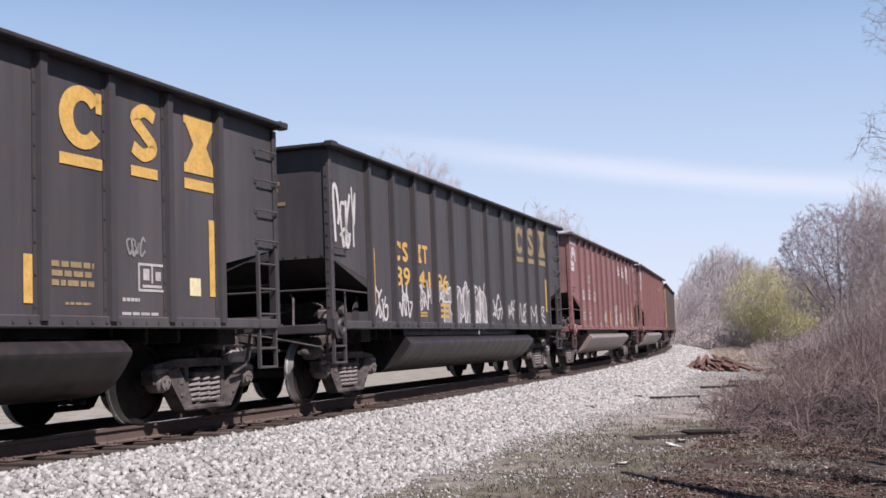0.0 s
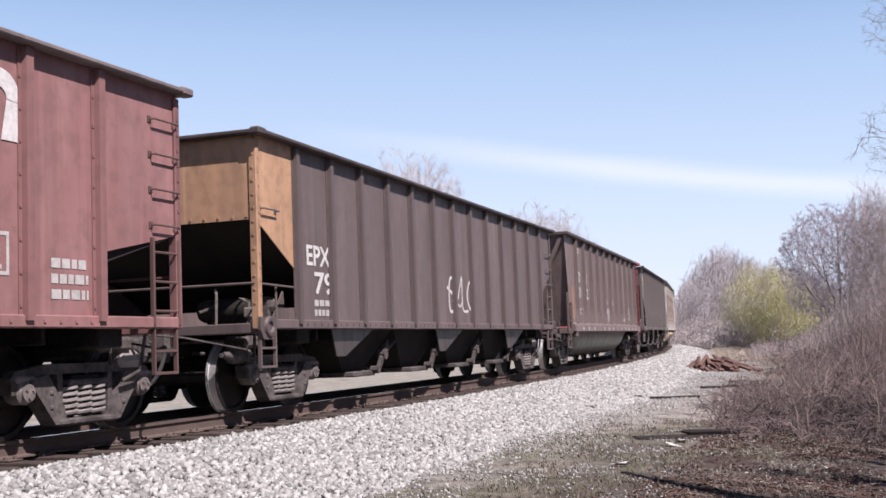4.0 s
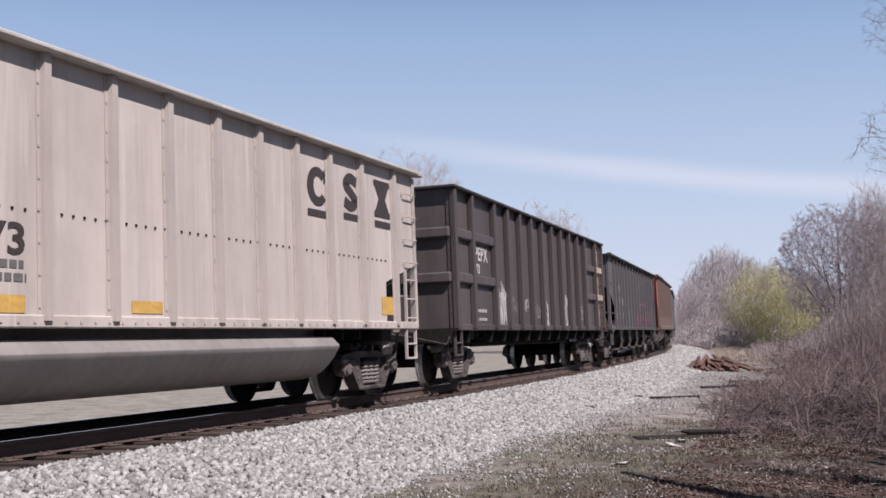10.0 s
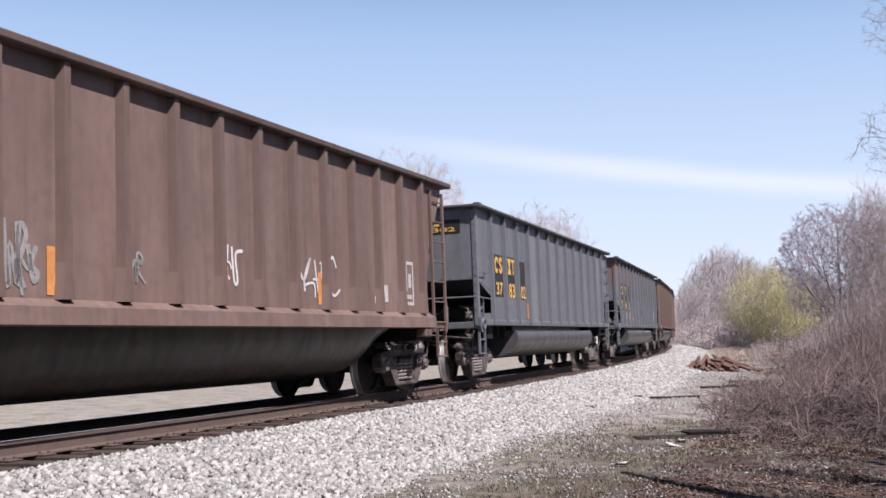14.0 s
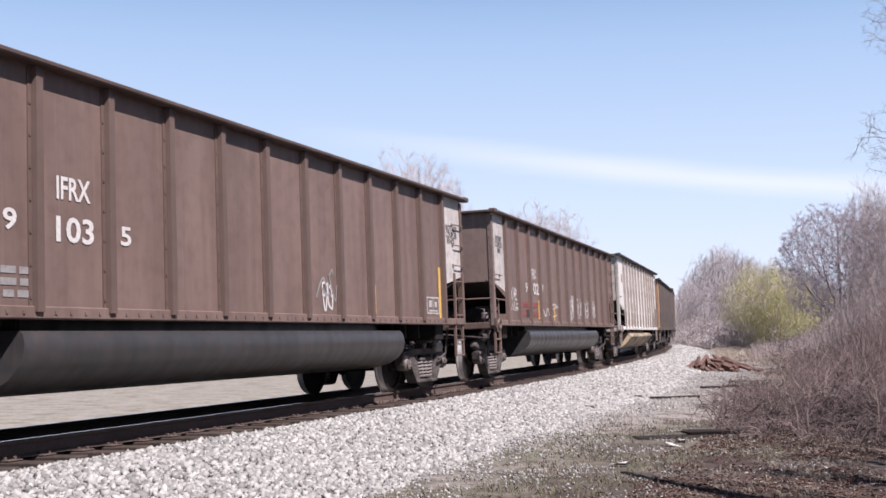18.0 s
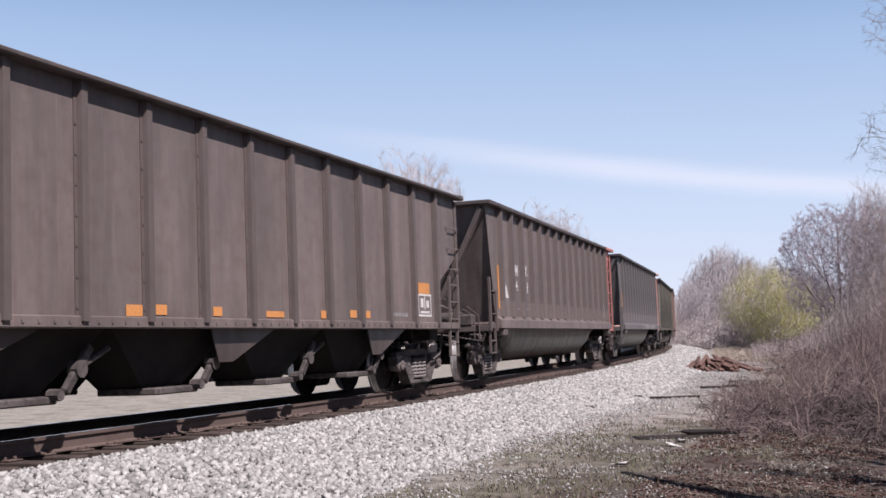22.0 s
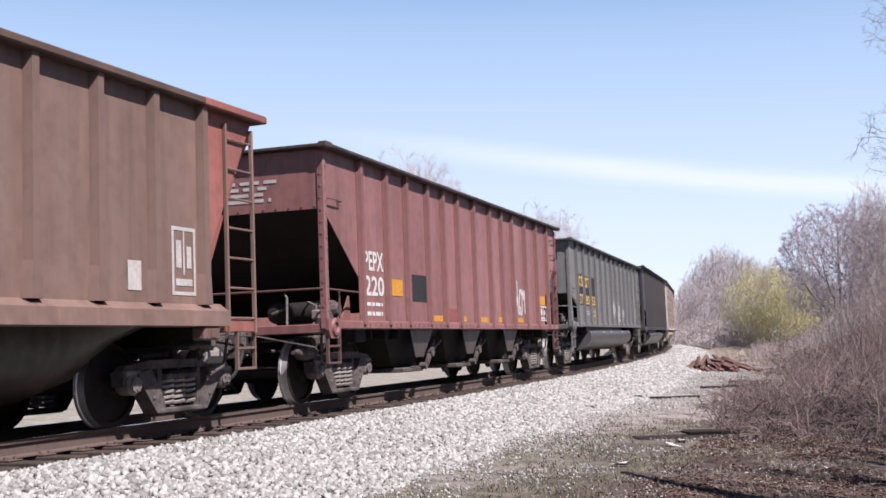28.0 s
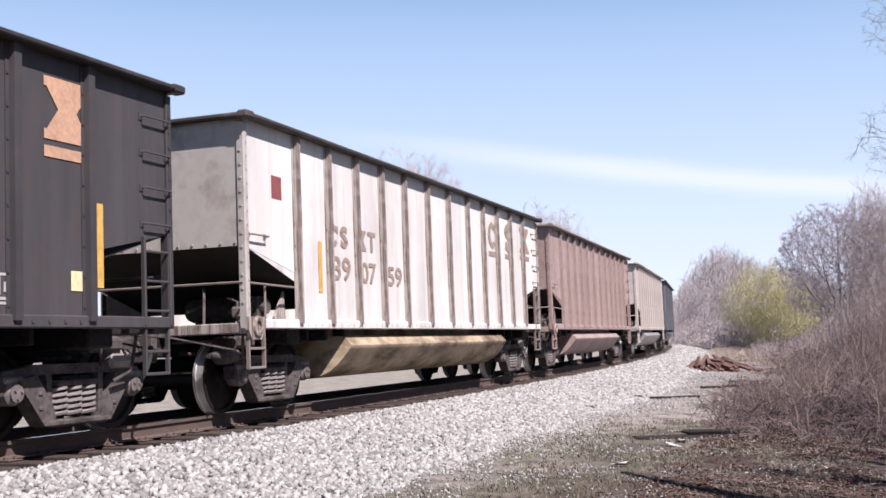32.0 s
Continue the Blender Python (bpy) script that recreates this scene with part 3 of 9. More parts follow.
def side_frame_mesh(y):
    sh = Shape()
    a, b = y - 0.075, y + 0.075
    sh.prism([(-1.10, 0.57), (-1.02, 0.66), (-0.55, 0.72), (0.55, 0.72), (1.02, 0.66), (1.10, 0.57), (0.98, 0.55), (0.5, 0.62), (-0.5, 0.62), (-0.98, 0.55)], "y", a + 0.02, b - 0.02)
    for s in (-1, 1):
        col = [(s * 0.35, 0.63), (s * 0.43, 0.63), (s * 0.41, 0.17), (s * 0.35, 0.17)]
        sh.prism(col if s > 0 else col[::-1], "y", a + 0.02, b - 0.02)
        leg = [(s * 0.60, 0.62), (s * 0.86, 0.58), (s * 0.80, 0.49), (s * 0.50, 0.13), (s * 0.33, 0.13), (s * 0.37, 0.30)]
        sh.prism(leg if s > 0 else leg[::-1], "y", a - 0.02, b + 0.02)
        ped = [(s * 1.02, 0.62), (s * 1.10, 0.60), (s * 1.08, 0.44), (s * 1.02, 0.44)]
        sh.prism(ped if s > 0 else ped[::-1], "y", a, b)
        for z in (0.30, 0.44):
            sh.box(s * 0.56 - 0.03, s * 0.56 + 0.03, a - 0.035, b + 0.035, z - 0.02, z + 0.02, 0.01)
    sh.box(-0.46, 0.46, a - 0.03, b + 0.03, 0.11, 0.18, 0.02)
    sh.box(-0.30, 0.30, a - 0.025, b + 0.025, 0.50, 0.56, 0.015)
    return sh.mesh("side_frame")


def springs_mesh(y):
    sh = Shape()
    pts = []
    for i in range(56):
        t = i / 55
        a = t * 2 * math.pi * 5
        pts.append((0.098 * math.cos(a), y + 0.085 * math.sin(a), 0.195 + t * 0.30))
    sh.tube(pts, 0.020, 5)
    return sh.mesh("spring")


def bearing_mesh(x, y):
    s = 1 if y > 0 else -1
    sh = Shape()
    sh.lathe_y([(0.10, y - s * 0.10), (0.115, y - s * 0.06), (0.115, y + s * 0.07), (0.085, y + s * 0.10), (0.085, y + s * 0.125), (0.03, y + s * 0.13)], 14, x, RW)
    for k in range(3):
        t = 2 * math.pi * k / 3 + 0.4
        cx, cz = x + 0.05 * math.cos(t), RW + 0.05 * math.sin(t)
        sh.lathe_y([(0.014, y + s * 0.12), (0.014, y + s * 0.145)], 6, cx, cz)
    sh.box(x - 0.14, x + 0.14, y - 0.09, y + 0.09, RW + 0.09, RW + 0.16, 0.02)
    return sh.mesh("bearing")


def bolster_mesh():
    sh = Shape()
    sh.box(-0.19, 0.19, -0.95, 0.95, 0.56, 0.72, 0.03)
    sh.box(-0.22, 0.22, -1.10, 1.10, 0.50, 0.60, 0.02)
    sh.box(-0.32, 0.32, -0.32, 0.32, 0.72, 0.80, 0.03)
    for s in (-1, 1):
        sh.box(s * 0.44 - 0.05, s * 0.44 + 0.05, -0.75, 0.75, 0.36, 0.44, 0.02)
        for y in (-0.755, 0.755):
            sh.box(s * 0.44 - 0.06, s * 0.44 + 0.03, y - 0.06, y + 0.06, 0.28, 0.56, 0.02)
    return sh.mesh("bolster")


def wheel_mesh(s):
    """A freight wheel, its flange towards the middle of the axle; s is the side."""
    y = 0.755 * s
    prof = [(0.09, y - s * 0.09), (0.11, y - s * 0.08), (0.13, y - s * 0.03), (0.37, y - s * 0.045), (0.40, y - s * 0.07), (0.485, y - s * 0.070), (0.485, y - s * 0.045),
            (0.462, y - s * 0.032), (0.455, y + s * 0.062), (0.40, y + s * 0.065), (0.385, y + s * 0.03), (0.14, y + s * 0.045), (0.12, y + s * 0.09), (0.09, y + s * 0.095)]
    return Shape().lathe_y(prof, 36).mesh("wheel")


def tread_mesh(s):
    y = 0.755 * s
    n = 36
    sh = Shape()
    p, q = [], []
    prof = [(0.4865, y - s * 0.066), (0.4865, y - s * 0.047), (0.4640, y - s * 0.031), (0.4572, y + s * 0.058)]
    for r, yy in prof:
        for j in range(n):
            t = 2 * math.pi * j / n
            p.append((r * math.cos(t), yy, r * math.sin(t)))
    for i in range(len(prof) - 1):
        for j in range(n):
            q.append((i * n + j, i * n + (j + 1) % n, (i + 1) * n + (j + 1) % n, (i + 1) * n + j))
    return sh.add(p, q).mesh("tread", tidy=False)


def axle_mesh():
    sh = Shape().lathe_y([(0.07, -1.02), (0.075, -0.86), (0.10, -0.84), (0.10, -0.66), (0.085, -0.55), (0.085, 0.55), (0.10, 0.66), (0.10, 0.84), (0.075, 0.86), (0.07, 1.02)], 12)
    sh.box(0.03, 0.095, -0.2, 0.2, -0.02, 0.02)
    return sh.mesh("axle")


WHEELSETS = []   # (wheelset, car index, station in the car)


def trucks(car, index, centres):
    for cx in centres:
        at = pose(cx, 0, 0)
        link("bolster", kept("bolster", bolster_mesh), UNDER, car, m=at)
        for y in (-1.03, 1.03):
            link("side_frame", kept(("sf", y), lambda: side_frame_mesh(y)), TRUCK, car, m=at)
            for x in (-0.215, 0.0, 0.215):
                link("spring", kept(("sp", y), lambda: springs_mesh(y)), SPRING, car, m=pose(cx + x, 0, 0))
            for x in (-WB, WB):
                link("bearing", kept(("be", x, y), lambda: bearing_mesh(x, y)), BEARING, car, "worn grey bearing cap", m=at)
        for x in (-WB, WB):
            ws = link("wheelset", kept("axle", axle_mesh), WHEEL, car, m=pose(cx + x, 0, RW))
            for s in (-1, 1):
                link("wheel", kept(("wh", s), lambda: wheel_mesh(s)), WHEEL, ws)
                link("tread", kept(("tr", s), lambda: tread_mesh(s)), TREAD, ws, "polished bright steel tread")
            WHEELSETS.append((ws, index, cx + x))


def coupler_mesh(s):
    """s: -1 at the front end, 1 at the rear; drawn round the end of the body at x = 0."""
    sh = Shape()
    sh.box(*sorted((-s * 0.3, s * 0.36)), -0.085, 0.085, 0.80, 0.95, 0.02)
    sh.box(*sorted((s * 0.34, s * 0.50)), -0.16, 0.13, 0.74, 1.01, 0.03)
    sh.box(*sorted((s * 0.48, s * (FACE + 0.03))), -0.17, -0.06, 0.76, 0.99, 0.03)
    sh.box(*sorted((s * 0.48, s * (FACE + 0.05))), 0.05, 0.15, 0.80, 0.95, 0.03)
    sh.box(*sorted((0, s * 0.12)), -0.26, 0.26, 0.68, 1.06, 0.02)
    return sh.mesh("coupler")


def hose_mesh(s):
    sh = Shape()
    pts = []
    for i in range(11):
        t = i / 10
        pts.append((s * (0.25 + 0.32 * t), -0.33 + 0.30 * t * t, 0.80 - 0.42 * math.sin(t * math.pi * 0.62)))
    sh.tube(pts, 0.026, 7)
    sh.box(*sorted((s * 0.52, s * 0.62)), -0.08, 0.0, 0.36, 0.46, 0.015)
    sh.tube([(s * 0.05, -0.33, 0.84), (s * 0.26, -0.33, 0.80)], 0.035, 7)
    return sh.mesh("air_hose")


def rod(pts, r=0.014):
    return Shape().tube(pts, r, 6)


def bars(sh, pts, r=0.014):
    return sh.tube(pts, r, 6)


def rungs_mesh(x0, x1, y, zs, out=0.07):
    """Grab irons or rungs: bent bars that stand off the sheet towards the side of y."""
    sh = Shape()
    s = 1 if y > 0 else -1
    for z in (0.0,):
        sh.tube([(x0, y, z), (x0, y + s * out, z), (x1, y + s * out, z), (x1, y, z)], 0.012, 6)
        for x in (x0, x1):
            sh.box(x - 0.03, x + 0.03, min(y, y + s * 0.012), max(y, y + s * 0.012), z - 0.035, z + 0.035)
    return sh.mesh("grab_iron")


def put_ladder(car, key, mat, m, x0, x1, y, z0, z1, n):
    """Two stiles and their rungs."""
    ladder = link("ladder", kept(("stile", key), lambda: Shape().box(x0 - 0.017, x0 + 0.017, y - 0.026, y + 0.026, z0, z1, 0.006).mesh("ladder")), mat, car, m=m)
    link("stile", kept(("stile2", key), lambda: Shape().box(x1 - 0.017, x1 + 0.017, y - 0.026, y + 0.026, z0, z1, 0.006).mesh("stile")), mat, ladder)
    for i in range(n):
        link("rung", kept(("rung", key), lambda: Shape().tube([(x0, y, 0), (x1, y, 0)], 0.014, 6).mesh("rung")), mat, ladder, m=pose(0, 0, z0 + (z1 - z0) * (i + 0.5) / n))


def bracket_mesh(x, zs):
    """The roping bracket at a sill corner: a thick plate with a ring."""
    sh = Shape()
    sh.prism([(x - 0.10, zs + 0.10), (x - 0.10, zs - 0.06), (x - 0.02, zs - 0.18), (x + 0.22, zs - 0.18), (x + 0.34, zs - 0.04), (x + 0.34, zs + 0.10)], "y", -HALF - 0.05, -HALF - 0.005)
    sh.tube([(x + 0.12 + 0.095 * math.cos(t), -HALF - 0.05, zs - 0.02 + 0.095 * math.sin(t)) for t in np.linspace(0, 2 * math.pi, 15)], 0.038, 6, False)
    return sh.mesh("roping_bracket")


def stirrup_mesh(x0, x1, y, z0, z1):
    sh = Shape()
    for x in (x0, x1):
        sh.box(x - 0.014, x + 0.014, y - 0.026, y + 0.026, z0, z1, 0.005)
    for z in (z0 + 0.02, (z0 + z1) / 2):
        sh.box(x0, x1, y - 0.03, y + 0.03, z - 0.02, z + 0.012, 0.005)
    return sh.mesh("step")


def rib_mesh(kind, H, zs):
    sh = Shape()
    if kind == "sill":
        # a broad pressed rib that flares to the side sill
        for a, b, w0, w1 in ((H - 0.09, zs + 0.55, 0.075, 0.085), (zs + 0.55, zs + 0.20, 0.085, 0.13)):
            p = []
            for z, w in ((a, w0), (b, w1)):
                p += [(-w, -HALF, z), (-w * 0.62, -HALF - 0.095, z), (w * 0.62, -HALF - 0.095, z), (w, -HALF, z)]
            sh.add(p, [(0, 1, 5, 4), (1, 2, 6, 5), (2, 3, 7, 6), (0, 3, 2, 1), (4, 5, 6, 7)])
    elif kind == "gon":
        sh.box(-0.07, 0.07, -HALF - 0.12, -HALF, zs - 0.02, H - 0.065, 0.015)
    else:
        # hat section: flanges with rivets and a raised web
        sh.box(-0.105, 0.105, -HALF - 0.012, -HALF, zs + 0.02, H - 0.07)
        p = []
        for z in (zs + 0.02, H - 0.06):
            p += [(-0.060, -HALF - 0.01, z), (-0.048, -HALF - 0.066, z), (0.048, -HALF - 0.066, z), (0.060, -HALF - 0.01, z)]
        sh.add(p, [(0, 1, 5, 4), (1, 2, 6, 5), (2, 3, 7, 6), (0, 3, 2, 1), (4, 5, 6, 7)])
        z = zs + 0.15
        while z < H - 0.25:
            for x in (-0.085, 0.085):
                sh.box(x - 0.012, x + 0.012, -HALF - 0.022, -HALF - 0.011, z - 0.012, z + 0.012)
            z += 0.30
    return sh.mesh("rib")


MIRROR = Matrix.Rotation(math.pi, 4, "Z")


def chord_mesh(kind, L, H, which, s):
    """One bar of the top rim: a thin lip that juts out over a side or an end."""
    a = L / 2
    t, o = (0.085, HALF + 0.145) if kind == "sill" else (0.054, HALF + 0.15)
    sh = Shape()
    if which == "side":
        y0, y1 = sorted((s * (HALF - 0.05), s * o))
        sh.box(-a, a, y0, y1, H - t, H, 0.014)
        return sh.mesh("top_chord")
    x0, x1 = sorted((s * (a - 0.14), s * (a + 0.045)))
    sh.box(x0, x1, -o + 0.004, o - 0.004, H - t - 0.004, H - 0.004, 0.014)
    if kind in ("tub", "hopper"):
        for sy in (-1, 1):
            sh.box(*sorted((s * (a - 0.16), s * (a + 0.05))), *sorted((sy * (o - 0.14), sy * (o + 0.006))), H - t - 0.02, H + 0.02, 0.02)
    return sh.mesh("end_chord")


def troughs(kind, L, zs):
    """The rounded bellies that hang between the trucks."""
    a = L / 2
    out = []
    if kind == "tub":
        x0 = -a + 3.22
        for s in (-1, 1):
            # the short cars have a sharp lit shoulder, the long ones a tall round cheek
            cheek = ((1.20, 0.14), (1.46, 0.15), (1.495, 0.18), (1.522, 0.26), (1.525, 0.34), (1.51, 0.42), (1.47, 0.50), (1.37, 0.60), (1.22, 0.68)) if L > 15 else \
                ((1.20, 0.14), (1.42, 0.155), (1.425, 0.158), (1.515, 0.255), (1.53, 0.285), (1.528, 0.300), (1.50, 0.345), (1.42, 0.45), (1.33, 0.55), (1.21, 0.65))
            prof = [(s * y, zs - d) for y, d in ((1.20, 0.03), *cheek, (1.05, 0.72), (0.85, 0.755), (0.60, 0.76), (0.40, 0.70), (0.30, 0.50), (0.30, 0.03))]
            sh = Shape()
            n = len(prof)
            xs = [(x0, 0.0), (x0 + 0.10, 0.9), (x0 + 0.2, 1.0), (-x0 - 0.2, 1.0), (-x0 - 0.10, 0.9), (-x0, 0.0)]
            p = []
            for k, (x, w) in enumerate(xs):
                sgn = -1 if k < 3 else 1
                for y, z in prof:
                    d = (zs - 0.03 - z)
                    p.append((x + sgn * 0.16 * d, y, z if w else z))
            q = []
            for i in range(len(xs) - 1):
                for j in range(n):
                    k = (j + 1) % n
                    q.append((i * n + j, i * n + k, (i + 1) * n + k, (i + 1) * n + j))
            q += [tuple(range(n))[::-1], tuple(range((len(xs) - 1) * n, len(xs) * n))]
            sh.add(p, q)
            out.append(sh.mesh("belly"))
    elif kind == "sill":
        x0 = -a + 2.45
        prof = [(-1.26, zs + 0.02), (-1.24, zs - 0.22), (-1.14, zs - 0.48), (-0.95, zs - 0.68), (-0.6, zs - 0.79), (0.6, zs - 0.79), (0.95, zs - 0.68), (1.14, zs - 0.48), (1.24, zs - 0.22), (1.26, zs + 0.02)]
        sh = Shape()
        n = len(prof)
        xs = [(x0 - 0.55, 0.12), (x0, 0.45), (x0 + 0.45, 0.85), (x0 + 0.9, 1.0), (-x0 - 0.9, 1.0), (-x0 - 0.45, 0.85), (-x0, 0.45), (-x0 + 0.55, 0.12)]
        p = [(x, y, zs + 0.02 - (zs + 0.02 - z) * w) for x, w in xs for y, z in prof]
        q = []
        for i in range(len(xs) - 1):
            for j in range(n):
                k = (j + 1) % n
                q.append((i * n + j, i * n + k, (i + 1) * n + k, (i + 1) * n + j))
        q += [tuple(range(n))[::-1], tuple(range((len(xs) - 1) * n, len(xs) * n))]
        sh.add(p, q)
        out.append(sh.mesh("belly"))
    return out


def pocket_mesh(zs, w):
    """One hopper pocket: sloping sheets down to the gate, set in under the body."""
    sh = Shape()
    for s in (-1, 1):
        p = []
        for x, z, yo, yi in ((-w, zs, 1.24, 0.28), (w, zs, 1.24, 0.28), (w * 0.30, 0.40, 1.02, 0.42), (-w * 0.30, 0.40, 1.02, 0.42)):
            p += [(x, s * yo, z), (x, s * yi, z)]
        sh.add(p, [(0, 2, 4, 6), (1, 7, 5, 3), (0, 6, 7, 1), (2, 3, 5, 4), (4, 5, 7, 6), (0, 1, 3, 2)])
    return sh.mesh("hopper_pocket", smooth=False)


def side_plate_mesh(zs, s):
    """A lopsided plate that hangs from the side sill over a cross member."""
    poly = [(-0.78, zs), (0.82, zs), (-0.30, 0.66), (-0.62, 0.66)]
    return Shape().prism(poly, "y", *sorted((s * 1.40, s * 1.38))).mesh("side_plate", smooth=False)


def pocket_side_mesh(zs, w, s):
    """The upright side plate of a pocket, narrowing towards the gate."""
    poly = [(-w * 0.30, zs), (w * 0.52, zs), (w * 0.14, 0.58), (-w * 0.14, 0.58)]
    return Shape().prism(poly, "y", *sorted((s * 1.36, s * 1.34))).mesh("pocket_side", smooth=False)


def gate_mesh(zs, w, s):
    """The discharge gate with its links and levers."""
    sh = Shape()
    y0, y1 = sorted((s * 0.45, s * 1.24))
    sh.box(-w * 0.34, w * 0.34, y0, y1, 0.33, 0.41, 0.015)
    y = s * 1.27
    m = Matrix.Translation((w * 0.55, y, 0.66)) @ Matrix.Rotation(radians(-48), 4, "Y")
    sh.box(-0.30, 0.30, -0.035, 0.035, -0.05, 0.05, 0.015, m)
    sh.lathe_y([(0.09, y - 0.06), (0.09, y + 0.06)], 10, w * 0.55, 0.66)
    sh.lathe_y([(0.06, y - 0.07), (0.06, y + 0.07)], 8, w * 0.28, 0.42)
    sh.tube([(w * 0.55, y, 0.66), (w * 0.95, y, 0.86)], 0.03, 6)
    return sh.mesh("gate")


def truck_centres(kind, L, a):
    """The front truck stands further in than the rear one on the shorter cars."""
    if kind == "gon":
        return -a + 1.45, a - 1.25
    return (-a + 1.22 if kind == "sill" or (kind == "tub" and L > 15.2) else -a + 1.48), a - 1.06


def build_car(index, kind, L, H, zs, ribs, low, mats, name, label, bay=None, last=None, plates=None):
    """plates: how far apart the side plates hang, where not at each pocket. low: heights at which the end opening begins, at the corner and at the first rib."""
    A = L / 2
    a = A - 0.09
    body, ribm, endm, chordm, bellym, frontm = (mats[k] for k in ("body", "rib", "end", "chord", "belly", "front"))
    car = tagged(new(name), label, "train car", "cars of the train")
    car.empty_display_size = 0.5
    key = (kind, L, H, zs)
    r0 = (1.2 if kind == 'gon' else ribs[0]) - 0.09
    # sides
    def side_poly():
        if kind == "sill":
            return [(-a + 0.02, H - 0.05), (-a + 0.52, zs + 0.12), (a - 1.20, zs + 0.12), (a - 1.16, 1.75), (a - 0.02, H - 0.05)]
        if kind == "gon":
            return [(-a, H - 0.05), (-a, zs), (a, zs), (a, H - 0.05)]
        return [(-a, H - 0.05), (-a, low[0]), (-a + r0, low[1]), (-a + r0, zs), (a - r0, zs), (a - r0, low[1]), (a, low[0]), (a, H - 0.05)]

    for s in (-1, 1):
        me = kept(("side", key, s), lambda: Shape().prism(side_poly(), "y", *sorted((s * HALF, s * (HALF - 0.012)))).mesh("side_sheet", smooth=False))
        link("side_sheet", me, body, car)
    rm = kept(("rib", key), lambda: rib_mesh(kind, H, zs))
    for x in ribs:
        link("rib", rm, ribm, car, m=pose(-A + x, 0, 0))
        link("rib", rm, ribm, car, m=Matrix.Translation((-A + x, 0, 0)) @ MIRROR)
    for e in (-1, 1):
        link("top_chord", kept(("chord", key, e), lambda: chord_mesh(kind, L, H, "side", e)), chordm, car)
        link("end_chord", kept(("end_chord", key, e), lambda: chord_mesh(kind, L, H, "end", e)), chordm, car)
    # side sills
    def sill():
        out = []
        for s in (-1, 1):
            sh = Shape()
            if kind == "sill":
                p = [(s * (HALF - 0.02), zs + 0.22), (s * (HALF + 0.11), zs + 0.13), (s * (HALF + 0.12), zs - 0.04), (s * (HALF - 0.05), zs - 0.05)]
                sh.prism(p, "x", -a + 0.55, a - 0.80)
            else:
                y0, y1 = sorted((s * (HALF - 0.10), s * (HALF + 0.035)))
                sh.box(-a, a, y0, y1, zs - 0.045, zs + 0.075, 0.012)
                x = -a + r0
                while x < a - r0:
                    sh.box(x - 0.015, x + 0.015, *sorted((s * (HALF + 0.033), s * (HALF + 0.046))), zs, zs + 0.03)
                    x += 0.22
            out.append(sh.mesh("side_sill"))
        return out
    for me in kept(("sill", key), sill):
        link("side_sill", me, body, car)
    # centre sill and floor
    def centre():
        sh = Shape()
        sh.box(-a - 0.02, a + 0.02, -0.27, 0.27, 0.74, 1.06, 0.02)
        for x in truck_centres(kind, L, a):
            sh.box(x - 0.2, x + 0.2, -1.4, 1.4, 0.86, zs - 0.02, 0.02)
        for x in (2.0, 2.6, 3.2):
            for e in (-1, 1):
                if kind != "sill":
                    sh.box(*sorted((e * (a - x) - 0.03, e * (a - x) + 0.03)), -1.36, 1.36, 0.90, zs + 0.03, 0.008)
        if kind == "gon":
            for s in (-1, 1):
                sh.tube([(-a + 3, s * 0.9, 0.74), (a - 3, s * 0.9, 0.74)], 0.03, 6)
        return sh.mesh("centre_sill")
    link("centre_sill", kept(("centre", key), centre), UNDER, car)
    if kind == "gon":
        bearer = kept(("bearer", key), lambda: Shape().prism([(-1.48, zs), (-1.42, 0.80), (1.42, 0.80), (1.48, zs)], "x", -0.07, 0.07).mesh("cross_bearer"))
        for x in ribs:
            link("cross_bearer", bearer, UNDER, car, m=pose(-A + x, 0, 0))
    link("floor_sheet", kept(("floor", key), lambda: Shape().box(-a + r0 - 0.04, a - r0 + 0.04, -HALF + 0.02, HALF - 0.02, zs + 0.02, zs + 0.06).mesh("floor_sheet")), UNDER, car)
    # ends
    for s in (-1, 1):
        def slope():
            sh = Shape()
            if kind == "gon":
                sh.box(*sorted((s * (a - 0.03), s * a)), -HALF, HALF, zs, H - 0.05)
                for z in (2.02, 2.86):
                    sh.box(*sorted((s * (a - 0.02), s * (a + 0.10))), -HALF, HALF, z - 0.10, z + 0.10, 0.03)
                return sh.mesh("end_sheet")
            if kind == "sill":
                top, foot, zb = a - 0.03, a - (0.62 if s < 0 else 1.30), zs + 0.10
            else:
                top, foot, zb = a - 0.015, a - r0 - 1.0, low[1] - 0.42
                wall = Shape().box(*sorted((s * (a - 0.012), s * a)), -HALF, HALF, low[0], H - 0.05)
                x = -HALF + 0.12
                while x < HALF:
                    wall.box(*sorted((s * (a - 0.002), s * (a + 0.012))), x - 0.012, x + 0.012, low[0] + 0.03, low[0] + 0.055)
                    x += 0.2
                link("end_wall", kept(("wall", key, s), lambda: wall.mesh("end_wall", smooth=False)), endm if s < 0 else mats["rear"], car)
            z1 = H - 0.06 if kind == "sill" else low[0]
            p = [(s * top, -HALF + 0.01, z1), (s * top, HALF - 0.01, z1), (s * foot, HALF - 0.01, zb), (s * foot, -HALF + 0.01, zb)]
            p += [(x - s * 0.02, y, z) for x, y, z in p]
            sh.add(p, [(0, 1, 2, 3), (7, 6, 5, 4), (0, 4, 5, 1), (1, 5, 6, 2), (2, 6, 7, 3), (3, 7, 4, 0)])
            return sh.mesh("end_sheet", smooth=False)
